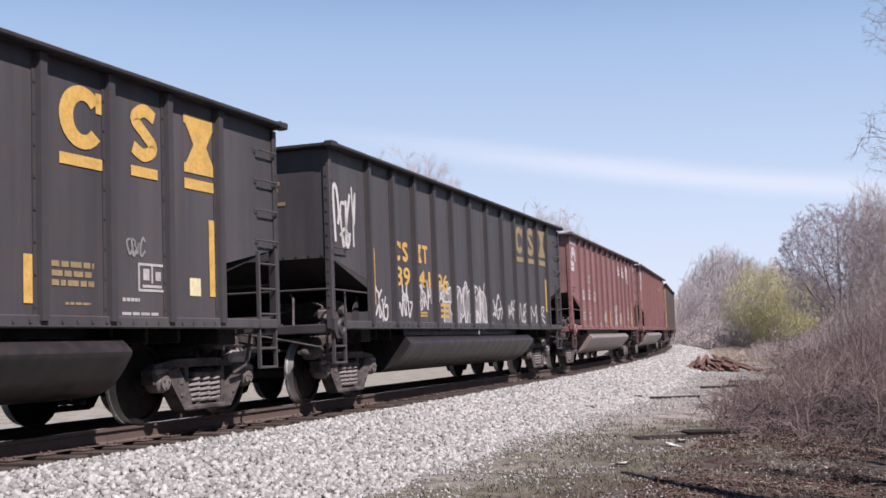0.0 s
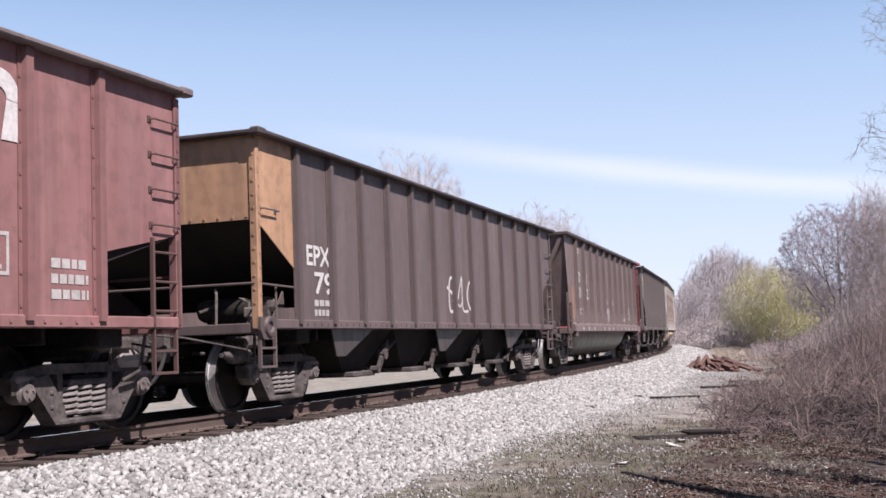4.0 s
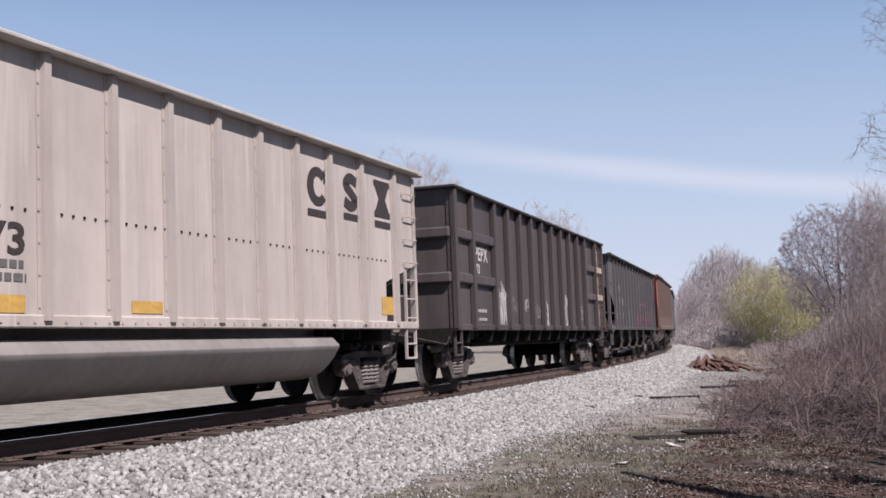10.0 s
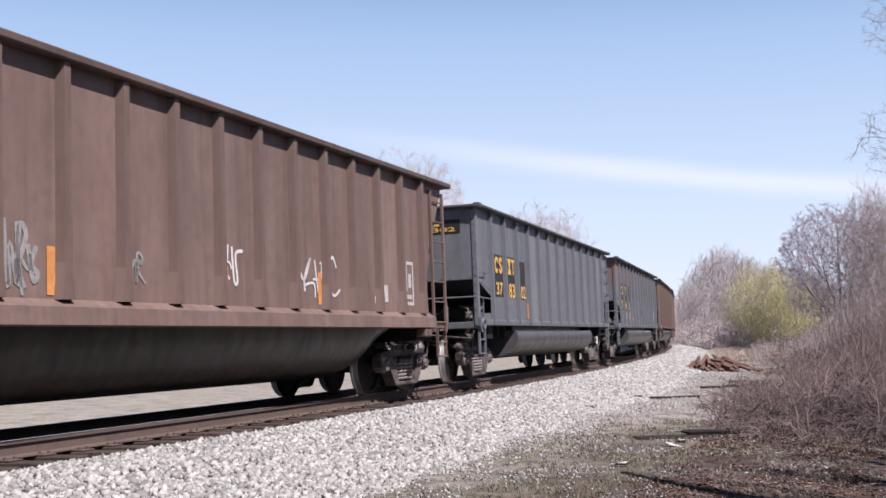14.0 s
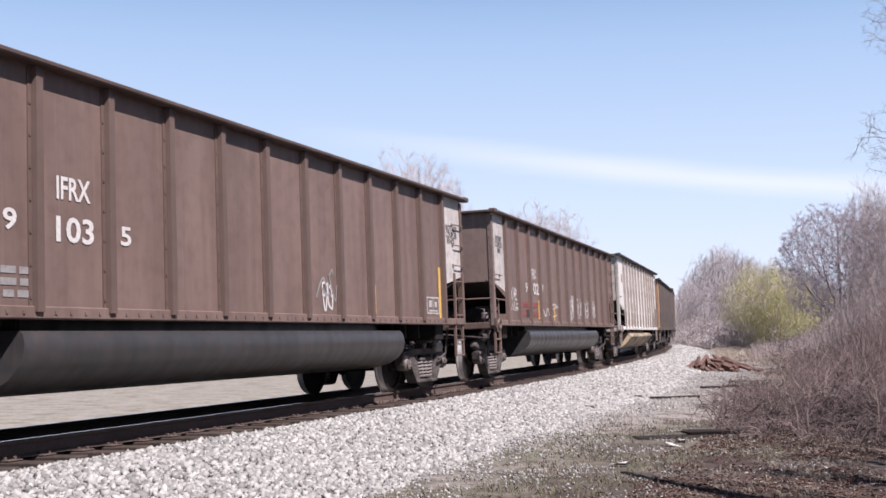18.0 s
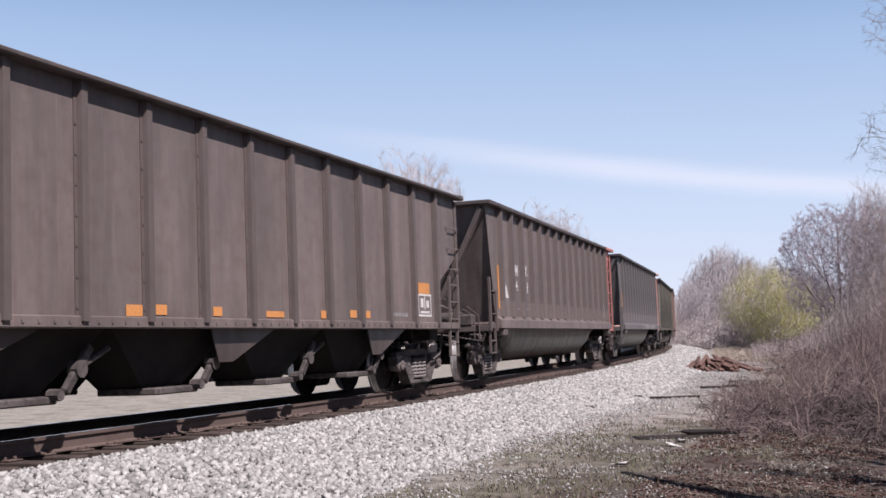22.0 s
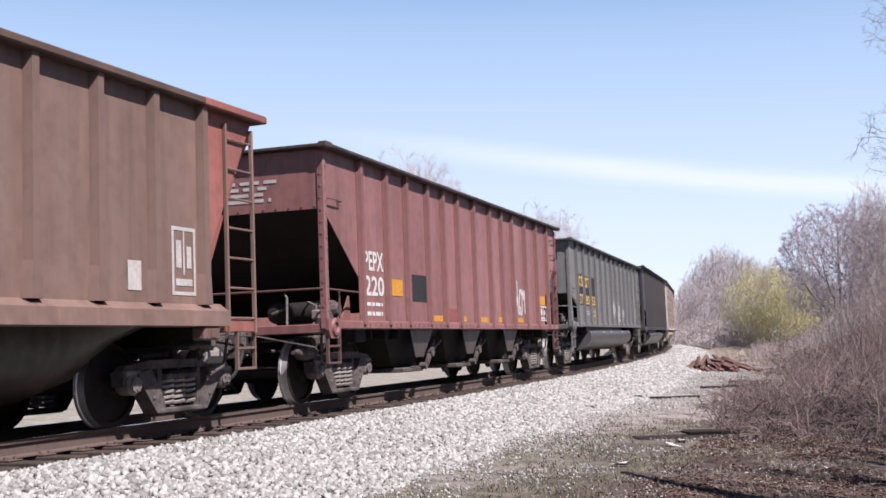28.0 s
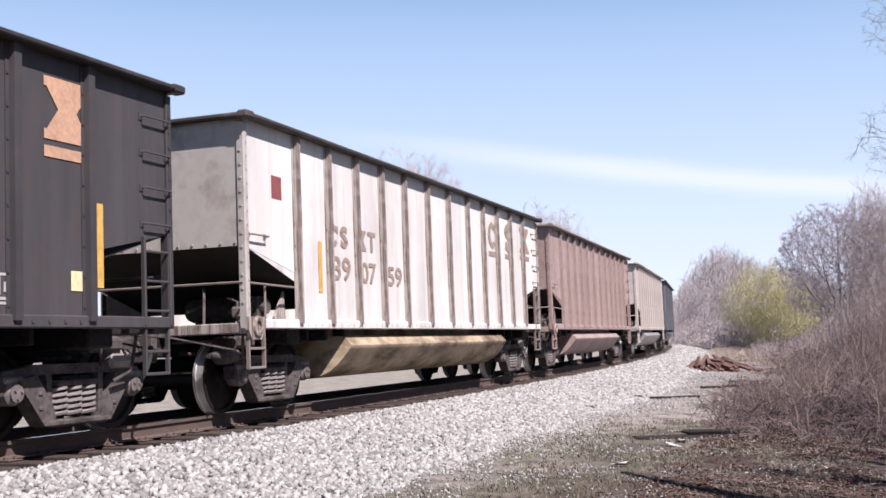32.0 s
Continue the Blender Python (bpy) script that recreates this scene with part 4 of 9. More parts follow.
        if kind in ("tub", "hopper"):
            link("slope_sheet", slope(), SLOPE, car, "slope sheet blackened by coal dust and painted shade")
        else:
            link("end_sheet", kept(("slope", key, s), slope), endm if s < 0 else mats["rear"], car)

        def platform():
            sh = Shape()
            sh.box(*sorted((s * (a - 0.30), s * a)), -HALF + 0.01, HALF - 0.01, zs - 0.10, zs + 0.03, 0.012)
            sh.box(*sorted((s * (a - r0), s * (a - 0.28))), -0.5, 0.5, zs - 0.05, zs - 0.01)
            for y in (-HALF + 0.03, HALF - 0.03):
                sh.box(*sorted((s * (a - r0), s * (a - 0.02))), y - 0.035, y + 0.035, zs - 0.05, zs + 0.05, 0.01)
            return sh.mesh("end_platform")
        if kind != "gon":
            link("end_platform", kept(("plat", key, s), platform), ribm, car)
        for y in (-HALF + 0.02, HALF - 0.02):
            if kind == "sill":
                # brace from the top corner to the middle of the end, and a short railing at the corner
                def brace():
                    sh = Shape()
                    p0, p1 = Vector((s * (a + 0.02), y * 0.96, H - 0.16)), Vector((s * (a - 0.16), y * 0.10, zs))
                    d = p1 - p0
                    m = Matrix.Translation(p0) @ d.to_track_quat("X", "Z").to_matrix().to_4x4()
                    sh.box(0, d.length, -0.07, 0.07, -0.05, 0.05, 0.012, m)
                    return sh.mesh("end_brace")
                link("end_brace", kept(("brace", key, s, y), brace), endm if s < 0 else mats["rear"], car)
            else:
                def post():
                    sh = Shape()
                    y0, y1 = sorted((y - 0.055, y + 0.055))
                    sh.box(*sorted((s * (a - 0.075), s * (a + 0.02))), y0, y1, zs - 0.05, H - 0.10, 0.012)
                    z = zs + 0.2
                    while z < H - 0.2:
                        sh.box(*sorted((s * (a - 0.05), s * (a - 0.02))), *sorted((y + math.copysign(0.05, y), y + math.copysign(0.064, y))), z, z + 0.028)
                        sh.box(*sorted((s * (a + 0.018), s * (a + 0.03))), y - 0.014, y + 0.014, z + 0.06, z + 0.088)
                        z += 0.17
                    return sh.mesh("corner_post")
                link("corner_post", kept(("post", key, s, y), post), frontm if s < 0 else ribm, car)
        link("coupler", kept(("coupler", s), lambda: coupler_mesh(s)), TRUCK, car, m=pose(s * a, 0, 0))
        link("air_hose", kept(("hose", s), lambda: hose_mesh(s)), HOSE, car, "black rubber hose", m=pose(s * a, 0, 0))
    # safety irons, the same on both sides by a half turn
    for m in (Matrix.Identity(4), MIRROR):
        if kind == "sill":
            put_ladder(car, key, mats["irons"], m, a - 0.70, a - 0.10, -HALF - 0.03, zs - 0.12, H - 0.20, 7)
            def railing():
                sh = Shape()
                for x in (-a + 0.02, -a + 0.50):
                    sh.box(x - 0.028, x + 0.028, -HALF - 0.05, -HALF + 0.01, zs - 0.10, zs + 1.0 if x < -a + 0.2 else zs + 0.75, 0.008)
                for z in (zs + 0.25, zs + 0.72):
                    sh.tube([(-a + 0.02, -HALF - 0.02, z), (-a + 0.50, -HALF - 0.02, z)], 0.014, 6)
                return sh.mesh("railing")
            link("railing", kept(("rail", key), railing), ribm, car, m=m)
        elif kind == "gon":
            put_ladder(car, key, mats["irons"], m, a - 0.50, a - 0.04, -HALF - 0.06, zs - 0.10, H - 0.14, 8)
        else:
            for i in range(int((H - 0.25 - zs - 1.05) / 0.38) + 1):
                link("grab_iron", kept(("grab", key), lambda: rungs_mesh(a - 0.50, a - 0.06, -HALF, 0)), mats["irons"], car, m=Matrix.Translation((0, 0, zs + 1.05 + 0.38 * i)) @ m)
            put_ladder(car, key, mats["irons"], m, a - 0.50, a - 0.05, -HALF - 0.02, zs - 0.02, zs + 0.92, 3)
            link("roping_bracket", kept(("rope", key), lambda: bracket_mesh(-a + 0.08, zs)), ribm, car, m=m)
            link("grab_iron", kept(("grabf", key), lambda: rungs_mesh(-a + 0.10, -a + 0.52, -HALF, 0)), mats["irons"], car, m=Matrix.Translation((0, 0, low[0] + 0.14)) @ m)
            def handrail():
                sh = Shape()
                sh.tube([(-a, -HALF + 0.01, zs + 0.52), (-a + r0, -HALF + 0.01, zs + 0.50)], 0.014, 6)
                sh.tube([(-a - 0.02, -HALF + 0.02, zs + 0.52), (-a - 0.02, HALF - 0.02, zs + 0.52)], 0.016, 6)
                sh.tube([(-a + 0.62, -HALF + 0.06, zs), (-a + 0.62, -HALF + 0.06, zs + 0.5)], 0.016, 6)
                return sh.mesh("handrail")
            link("handrail", kept(("hand", key), handrail), mats["irons"], car, m=m)
        link("step", kept(("step", key), lambda: stirrup_mesh(-a + 0.06, -a + 0.46, -HALF + 0.01, 0.56, zs - 0.03)), ribm if kind == "sill" else mats["irons"], car, m=m)
        link("step", kept(("step2", key), lambda: stirrup_mesh(a - 0.46, a - 0.06, -HALF + 0.01, 0.56, zs - 0.03)), ribm if kind == "sill" else mats["irons"], car, m=m)
    # brake gear on the front platform
    def reservoir():
        sh = Shape()
        sh.lathe_y([(0.05, -1.10), (0.12, -1.06), (0.155, -0.98), (0.155, -0.40), (0.12, -0.32), (0.05, -0.28)], 14, -a + 0.66, zs + 0.22)
        sh.box(-a + 0.58, -a + 0.74, -0.95, -0.45, zs - 0.02, zs + 0.10)
        return sh.mesh("air_reservoir")
    def valve():
        sh = Shape()
        sh.box(-a + 1.0, -a + 1.22, -1.15, -0.85, zs - 0.02, zs + 0.40, 0.03)
        sh.lathe_y([(0.09, -1.22), (0.11, -1.18), (0.11, -1.0)], 10, -a + 1.11, zs + 0.26)
        sh.tube([(-a + 1.0, -1.0, zs + 0.30), (-a + 0.72, -0.7, zs + 0.35), (-a + 0.3, -0.5, zs + 0.2)], 0.02, 6)
        return sh.mesh("brake_valve")
    if kind in ("tub", "hopper"):
        link("air_reservoir", kept(("res", key), reservoir), UNDER, car)
        link("brake_valve", kept(("valve", key), valve), TRUCK, car)
        def gusset():
            sh = Shape().prism([(-a + r0 - 0.42, zs + 0.03), (-a + r0 - 0.02, zs + 0.03), (-a + r0 - 0.06, zs + 0.46)], "y", -1.32, -1.29)
            sh.box(-a + r0 - 0.44, -a + r0, -1.36, -1.25, zs + 0.02, zs + 0.04)
            return sh.mesh("gusset")
        link("gusset", kept(("gusset", key), gusset), ribm, car)
        def retainer():
            sh = Shape().tube([(-a + 0.34, -1.20, zs), (-a + 0.34, -1.20, zs + 0.30), (-a + 0.46, -1.0, zs + 0.36), (-a + 0.9, -0.95, zs + 0.34)], 0.016, 6)
            sh.box(-a + 0.28, -a + 0.42, -1.27, -1.14, zs + 0.10, zs + 0.24, 0.02)
            sh.tube([(-a + 0.20, -0.8, zs), (-a + 0.22, -0.8, zs + 0.42), (-a + 0.55, -0.6, zs + 0.50)], 0.018, 6)
            return sh.mesh("brake_pipe")
        link("brake_pipe", kept(("retainer", key), retainer), BEARING, car)
    elif kind == "sill":
        def stand():
            sh = Shape()
            sh.box(-a - 0.02, -a + 0.22, -1.15, -0.85, zs + 0.02, zs + 0.26, 0.03)
            sh.lathe_y([(0.04, -0.80), (0.10, -0.78), (0.12, -0.70), (0.12, -0.30), (0.10, -0.24), (0.04, -0.22)], 12, -a + 0.12, zs + 0.20)
            for k in range(4):
                sh.tube([(-a - 0.04 + 0.05 * k, -1.30 + 0.12 * k, zs - 0.25), (-a - 0.02 + 0.05 * k, -1.28 + 0.12 * k, zs + 0.22), (-a + 0.15, -1.0 + 0.1 * k, zs + 0.42 - 0.05 * k)], 0.014, 6)
            return sh.mesh("brake_stand")
        link("brake_stand", kept(("stand", key), stand), TRUCK, car)
        link("brake_chain", kept(("chain", key), lambda: rod([(-a - 0.10, -0.9, zs + 0.28), (-a - 0.16, -0.2, zs + 0.62), (-a - 0.14, 0.6, zs + 1.0)], 0.013).mesh("brake_chain")), BEARING, car)
        for e, x in ((-1, -a + 0.95), (1, a - 1.15)):
            link("jacking_pad", kept(("jack", key, e), lambda: Shape().box(x - 0.16, x + 0.16, -HALF - 0.10, -HALF + 0.08, zs - 0.20, zs - 0.045, 0.02).box(x - 0.04, x + 0.04, -HALF - 0.11, -HALF - 0.09, zs - 0.17, zs - 0.09).mesh("jacking_pad")), ribm, car)
    for e in (-1, 1):
        link("brake_rod", kept(("rod", key, e), lambda: rod([(e * (a - 2.9), -0.45, 0.70), (e * (a - 0.3), -0.40, 0.78)], 0.022).mesh("brake_rod")), TRUCK, car)
        link("uncoupling_lever", kept(("lever", key, e), lambda: rod([(e * (a + 0.03), -1.42, zs - 0.14), (e * (a + 0.05), -1.36, zs - 0.30), (e * (a + 0.10), -0.5, 0.98), (e * (a + 0.28), -0.05, 1.04)], 0.014).mesh("uncoupling_lever")), TRUCK, car)
        link("brake_lever", kept(("blever", key, e), lambda: Shape().box(*sorted((e * (a - 0.9), e * (a - 0.35))), -1.15, -0.8, 0.82, 0.98, 0.04).mesh("brake_lever")), TRUCK, car)
        link("air_pipe", kept(("pipe", key, e), lambda: rod([(e * (a - 0.2), -0.9, 0.92), (e * (a - 0.2), 0.9, 0.92)], 0.02).mesh("air_pipe")), TRUCK, car)
        link("brake_cylinder", kept(("cyl", key, e), lambda: Shape().tube([(e * (a - 0.55), -1.02, 0.74), (e * (a - 0.50), -1.02, 0.74), (e * (a - 0.18), -1.02, 0.74), (e * (a - 0.10), -1.02, 0.74), (e * (a + 0.05), -1.0, 0.74)], [0.06, 0.115, 0.115, 0.05, 0.03], 10).mesh("brake_cylinder")), SPRING if e > 0 else TRUCK, car)
        link("brake_hanger", kept(("hang", key, e), lambda: bars(bars(Shape(), [(e * (a - 0.32), -1.28, zs - 0.1), (e * (a - 0.36), -1.24, 0.62), (e * (a - 0.62), -1.2, 0.52)], 0.02), [(e * (a - 0.75), -1.15, zs - 0.1), (e * (a - 0.70), -1.12, 0.70), (e * (a - 0.30), -1.05, 0.86)], 0.018).mesh("brake_hanger")), TRUCK, car)
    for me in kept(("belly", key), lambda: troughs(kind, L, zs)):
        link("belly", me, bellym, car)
    if kind == "hopper":
        n = 4 if L > 15.2 else 3
        w = (L - 5.6) / n / 2
        pm = kept(("pocket", key), lambda: pocket_mesh(zs - 0.01, w * 0.98))
        for i in range(n):
            at = pose(w * (2 * i + 1 - n), 0, 0)
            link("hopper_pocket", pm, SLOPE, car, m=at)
            for e in (-1, 1):
                if not plates:
                    link("pocket_side", kept(("pside", key, e), lambda: pocket_side_mesh(zs - 0.03, w, e)), bellym, car, m=at)
                link("gate", kept(("gate", key, e), lambda: gate_mesh(zs, w, e)), TRUCK, car, m=at)
        for k in (-1, 0, 1) if plates else ():
            for e in (-1, 1):
                link("side_plate", kept(("splate", key, e), lambda: side_plate_mesh(zs - 0.03, e)), bellym, car, m=pose(plates * k, 0, 0))
    # end bays in another colour
    for mat, front in ((bay, True), (last, False)):
        if mat is None:
            continue
        if kind == "sill":
            poly = [(-a + 0.02, H - 0.05), (-a + 0.52, zs + 0.13), (-A + r0 + 0.06, zs + 0.13), (-A + r0 + 0.06, H - 0.05)] if front else \
                [(A - ribs[0] - 0.02, H - 0.05), (A - ribs[0] - 0.02, zs + 0.13), (a - 1.20, zs + 0.13), (a - 1.16, 1.75), (a - 0.02, H - 0.05)]
            if not front:
                poly = [(A - 1.36, H - 0.05), (A - 1.36, zs + 0.13), (a - 1.20, zs + 0.13), (a - 1.16, 1.75), (a - 0.02, H - 0.05)]
            x0, x1 = (-A - 0.004, -A + 1.1) if front else (A - 1.36, A + 0.007)
            o = HALF + 0.145
            if not front:
                link("sill_cap", Shape().prism([(-HALF - 0.022, zs + 0.04), (-HALF - 0.022, zs - 0.10), (-HALF + 0.02, zs - 0.10), (-HALF + 0.02, zs + 0.04)], "x", a - 0.74, a - 0.06).mesh("sill_cap"), mat, car)
            link("chord_cap", Shape().box(x0, x1, -o - 0.004, -o + 0.05, H - 0.090, H + 0.004, 0.012).mesh("chord_cap"), mat, car)
        elif kind == "gon":
            poly = [(A - 1.27, H - 0.05), (A - 1.27, zs + 0.02), (a, zs + 0.02), (a, H - 0.05)]
        else:
            poly = [(-a, H - 0.05), (-a, low[0]), (-a + r0, low[1]), (-a + r0, H - 0.05)]
            if not front:
                poly = [(-x, z) for x, z in poly[::-1]]
        link("end_panel", Shape().prism(poly, "y", -HALF - 0.005, -HALF - 0.001).mesh("end_panel", smooth=False), mat, car, "end bay painted another colour")
    if kind == "gon":
        for z in (2.02, 2.86):
            for x0, x1 in ((-A + 0.05, -A + 2.9), (A - 2.9, A - 1.27)):
                link("side_band", kept(("band", key, x0, z), lambda: Shape().box(x0, x1, -HALF - 0.085, -HALF, z - 0.10, z + 0.10, 0.03).mesh("side_band")), body, car)
            link("side_band", kept(("band", key, 9, z), lambda: Shape().box(A - 1.27, A - 0.05, -HALF - 0.085, -HALF, z - 0.10, z + 0.10, 0.03).mesh("side_band")), last or body, car)
    if kind == "sill" and zs < 1.1:
        for k in range(14):
            if k not in (3, 7):
                link("sill_reflector", kept("sillref", lambda: Shape().box(-0.05, 0.05, -HALF - 0.126, -HALF - 0.121, zs - 0.02, zs + 0.08).mesh("sill_reflector")), WHITE, car, m=pose(-A + 1.9 + k * 0.98, 0, 0))
    if index in (8, 27):
        def rivets():
            sh = Shape()
            x = -A + ribs[0] + 0.14
            while x < A - ribs[0]:
                sh.box(x - 0.013, x + 0.013, -HALF - 0.012, -HALF + 0.002, 2.12, 2.146)
                x += 0.17
            return sh.mesh("rivet_row")
        link("rivet_row", kept(("rivets", key), rivets), UNDER, car, "row of dark rivets")
    trucks(car, index, truck_centres(kind, L, a))
    return car


def even(first, L, n):
    return [first + (L - 2 * first) * i / (n - 1) for i in range(n)]


# kind, length, height, sill, ribs, end opening
TUB = dict(kind="tub", L=14.60, H=3.70, zs=1.10, ribs=[1.54, 2.56, 3.57, 4.59, 5.61, 6.75, 7.90, 9.06, 10.08, 11.10, 12.12, 13.15], low=(2.07, 1.78))
TUB_LONG = dict(kind="tub", L=15.48, H=3.54, zs=1.18, ribs=even(1.18, 15.48, 13), low=(2.05, 1.84))
HOPPER_SHORT = dict(kind="hopper", L=14.60, H=3.66, zs=1.10, ribs=[1.46, 2.53, 3.41, 4.47, 5.35, 6.19, 7.28, 8.35, 9.27, 10.17, 11.40, 12.44, 13.57], low=(2.88, 1.80))
HOPPER_OLD = dict(kind="hopper", L=15.65, H=3.54, zs=1.10, ribs=even(1.22, 15.65, 13), low=(2.42, 1.80), plates=4.55)
HOPPER_RED = dict(kind="hopper", L=14.36, H=3.66, zs=1.10, ribs=[1.41, 2.47, 3.39, 4.45, 5.31, 6.15, 7.21, 8.32, 9.20, 10.07, 11.17, 12.22, 13.29], low=(2.75, 1.75))
TUB_FINE = dict(kind="tub", L=14.90, H=3.70, zs=1.10, ribs=[1.34, 2.40, 3.44, 4.46, 5.48, 6.51, 7.52, 8.53, 9.54, 10.54, 11.56, 12.64, 13.92], low=(2.12, 1.80))
HOPPER = dict(kind="hopper", L=15.90, H=3.56, zs=1.10, ribs=[1.40, 2.26, 3.12, 3.98, 4.96, 5.94, 6.96, 7.94, 8.96, 9.98, 11.00, 12.00, 12.88, 13.74, 14.60], low=(2.45, 1.80))
HOPPER_OLIVE = dict(kind="hopper", L=15.70, H=3.56, zs=1.10, ribs=even(1.43, 15.70, 13), low=(2.50, 1.80))
SILL = dict(kind="sill", L=15.58, H=3.70, zs=1.12, ribs=[1.10 + 0.942 * i for i in range(15)], low=(0, 0))
SILL_WIDE = dict(kind="sill", L=15.86, H=3.68, zs=1.05, ribs=even(1.52, 15.86, 11), low=(0, 0))
GON = dict(kind="gon", L=15.70, H=3.74, zs=1.08, ribs=[0.12, 1.27] + even(2.9, 15.70, 10) + [15.70 - 1.27, 15.58], low=(0, 0))
TUB_BACK = dict(TUB, L=14.86, ribs=[x + 0.30 for x in TUB["ribs"]])


# ---------------------------------------------------------------- paints of the train
def scheme(body, worn, amount=0.5, seed=0.0, rib=None, chord=None, belly=None, front=None, rear=None, irons=None, rough=0.55, specks=0.30, edge=(0.42, 0.68)):
    body, worn = (tuple(v) for v in ((c[0] * 1.38, c[1] * 1.31, c[2] * 1.34) for c in (body, worn)))
    p = paint("weathered_car_paint", body, worn, amount, seed, rough, fine_amount=specks, edge=edge)
    def alt(c, k):
        return paint("weathered_car_paint", c, tuple(0.62 * x + 0.38 * y for x, y in zip(c, worn)), amount, seed + k, rough, fine_amount=specks, edge=edge) if c else p
    # the bellies have a colour of their own and are glossier than the sides
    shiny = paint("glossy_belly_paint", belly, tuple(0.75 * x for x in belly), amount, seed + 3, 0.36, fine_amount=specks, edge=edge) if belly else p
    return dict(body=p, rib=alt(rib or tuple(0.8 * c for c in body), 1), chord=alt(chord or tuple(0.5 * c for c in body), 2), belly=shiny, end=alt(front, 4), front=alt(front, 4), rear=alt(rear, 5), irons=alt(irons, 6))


BLACK, BLACKW = (0.045, 0.045, 0.048), (0.061, 0.060, 0.062)
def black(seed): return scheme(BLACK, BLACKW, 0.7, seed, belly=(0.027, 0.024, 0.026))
def oxide(seed): return scheme((0.184, 0.096, 0.092), (0.225, 0.138, 0.130), 0.6, seed, belly=(0.24, 0.190, 0.176), chord=(0.17, 0.15, 0.15), irons=(0.105, 0.062, 0.058))
def white(seed):
    p = scheme((0.475, 0.485, 0.458), (0.28, 0.245, 0.215), 0.55, seed, chord=(0.055, 0.046, 0.043), irons=(0.21, 0.175, 0.16), front=(0.40, 0.375, 0.365), rough=0.6, specks=0.03, edge=(0.54, 0.76))
    # rust streaks on a white toned down for the shaded faces of the ribs
    p["rib"] = material("rust_and_shade_white_paint", (0.37, 0.338, 0.315), 0.65, 0, (0.12, 0.08, 0.066), 0.9, (16, 16, 0.6), 6, (0.50, 0.47, 0.455), 0.4, 5, 0.15, 14, seed, (0.42, 0.55))
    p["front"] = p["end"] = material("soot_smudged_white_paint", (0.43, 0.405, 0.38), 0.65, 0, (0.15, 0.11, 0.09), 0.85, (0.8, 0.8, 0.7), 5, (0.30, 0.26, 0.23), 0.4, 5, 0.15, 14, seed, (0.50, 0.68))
    p["belly"] = material("stained_tan_paint", (0.45, 0.36, 0.25), 0.65, 0, (0.075, 0.05, 0.038), 0.9, (0.9, 1.2, 2.2), 6, (0.24, 0.17, 0.11), 0.4, 5, 0.15, 14, seed, (0.42, 0.60))
    return p
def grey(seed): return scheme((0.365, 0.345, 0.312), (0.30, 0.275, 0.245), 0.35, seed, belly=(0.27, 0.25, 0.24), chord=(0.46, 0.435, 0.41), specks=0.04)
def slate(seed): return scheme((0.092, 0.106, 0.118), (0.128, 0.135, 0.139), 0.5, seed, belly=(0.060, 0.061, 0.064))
def brown(seed, white_end=False):
    return scheme((0.118, 0.085, 0.072), (0.150, 0.116, 0.100), 0.6, seed, belly=(0.042, 0.042, 0.044), front=(0.20, 0.15, 0.135))


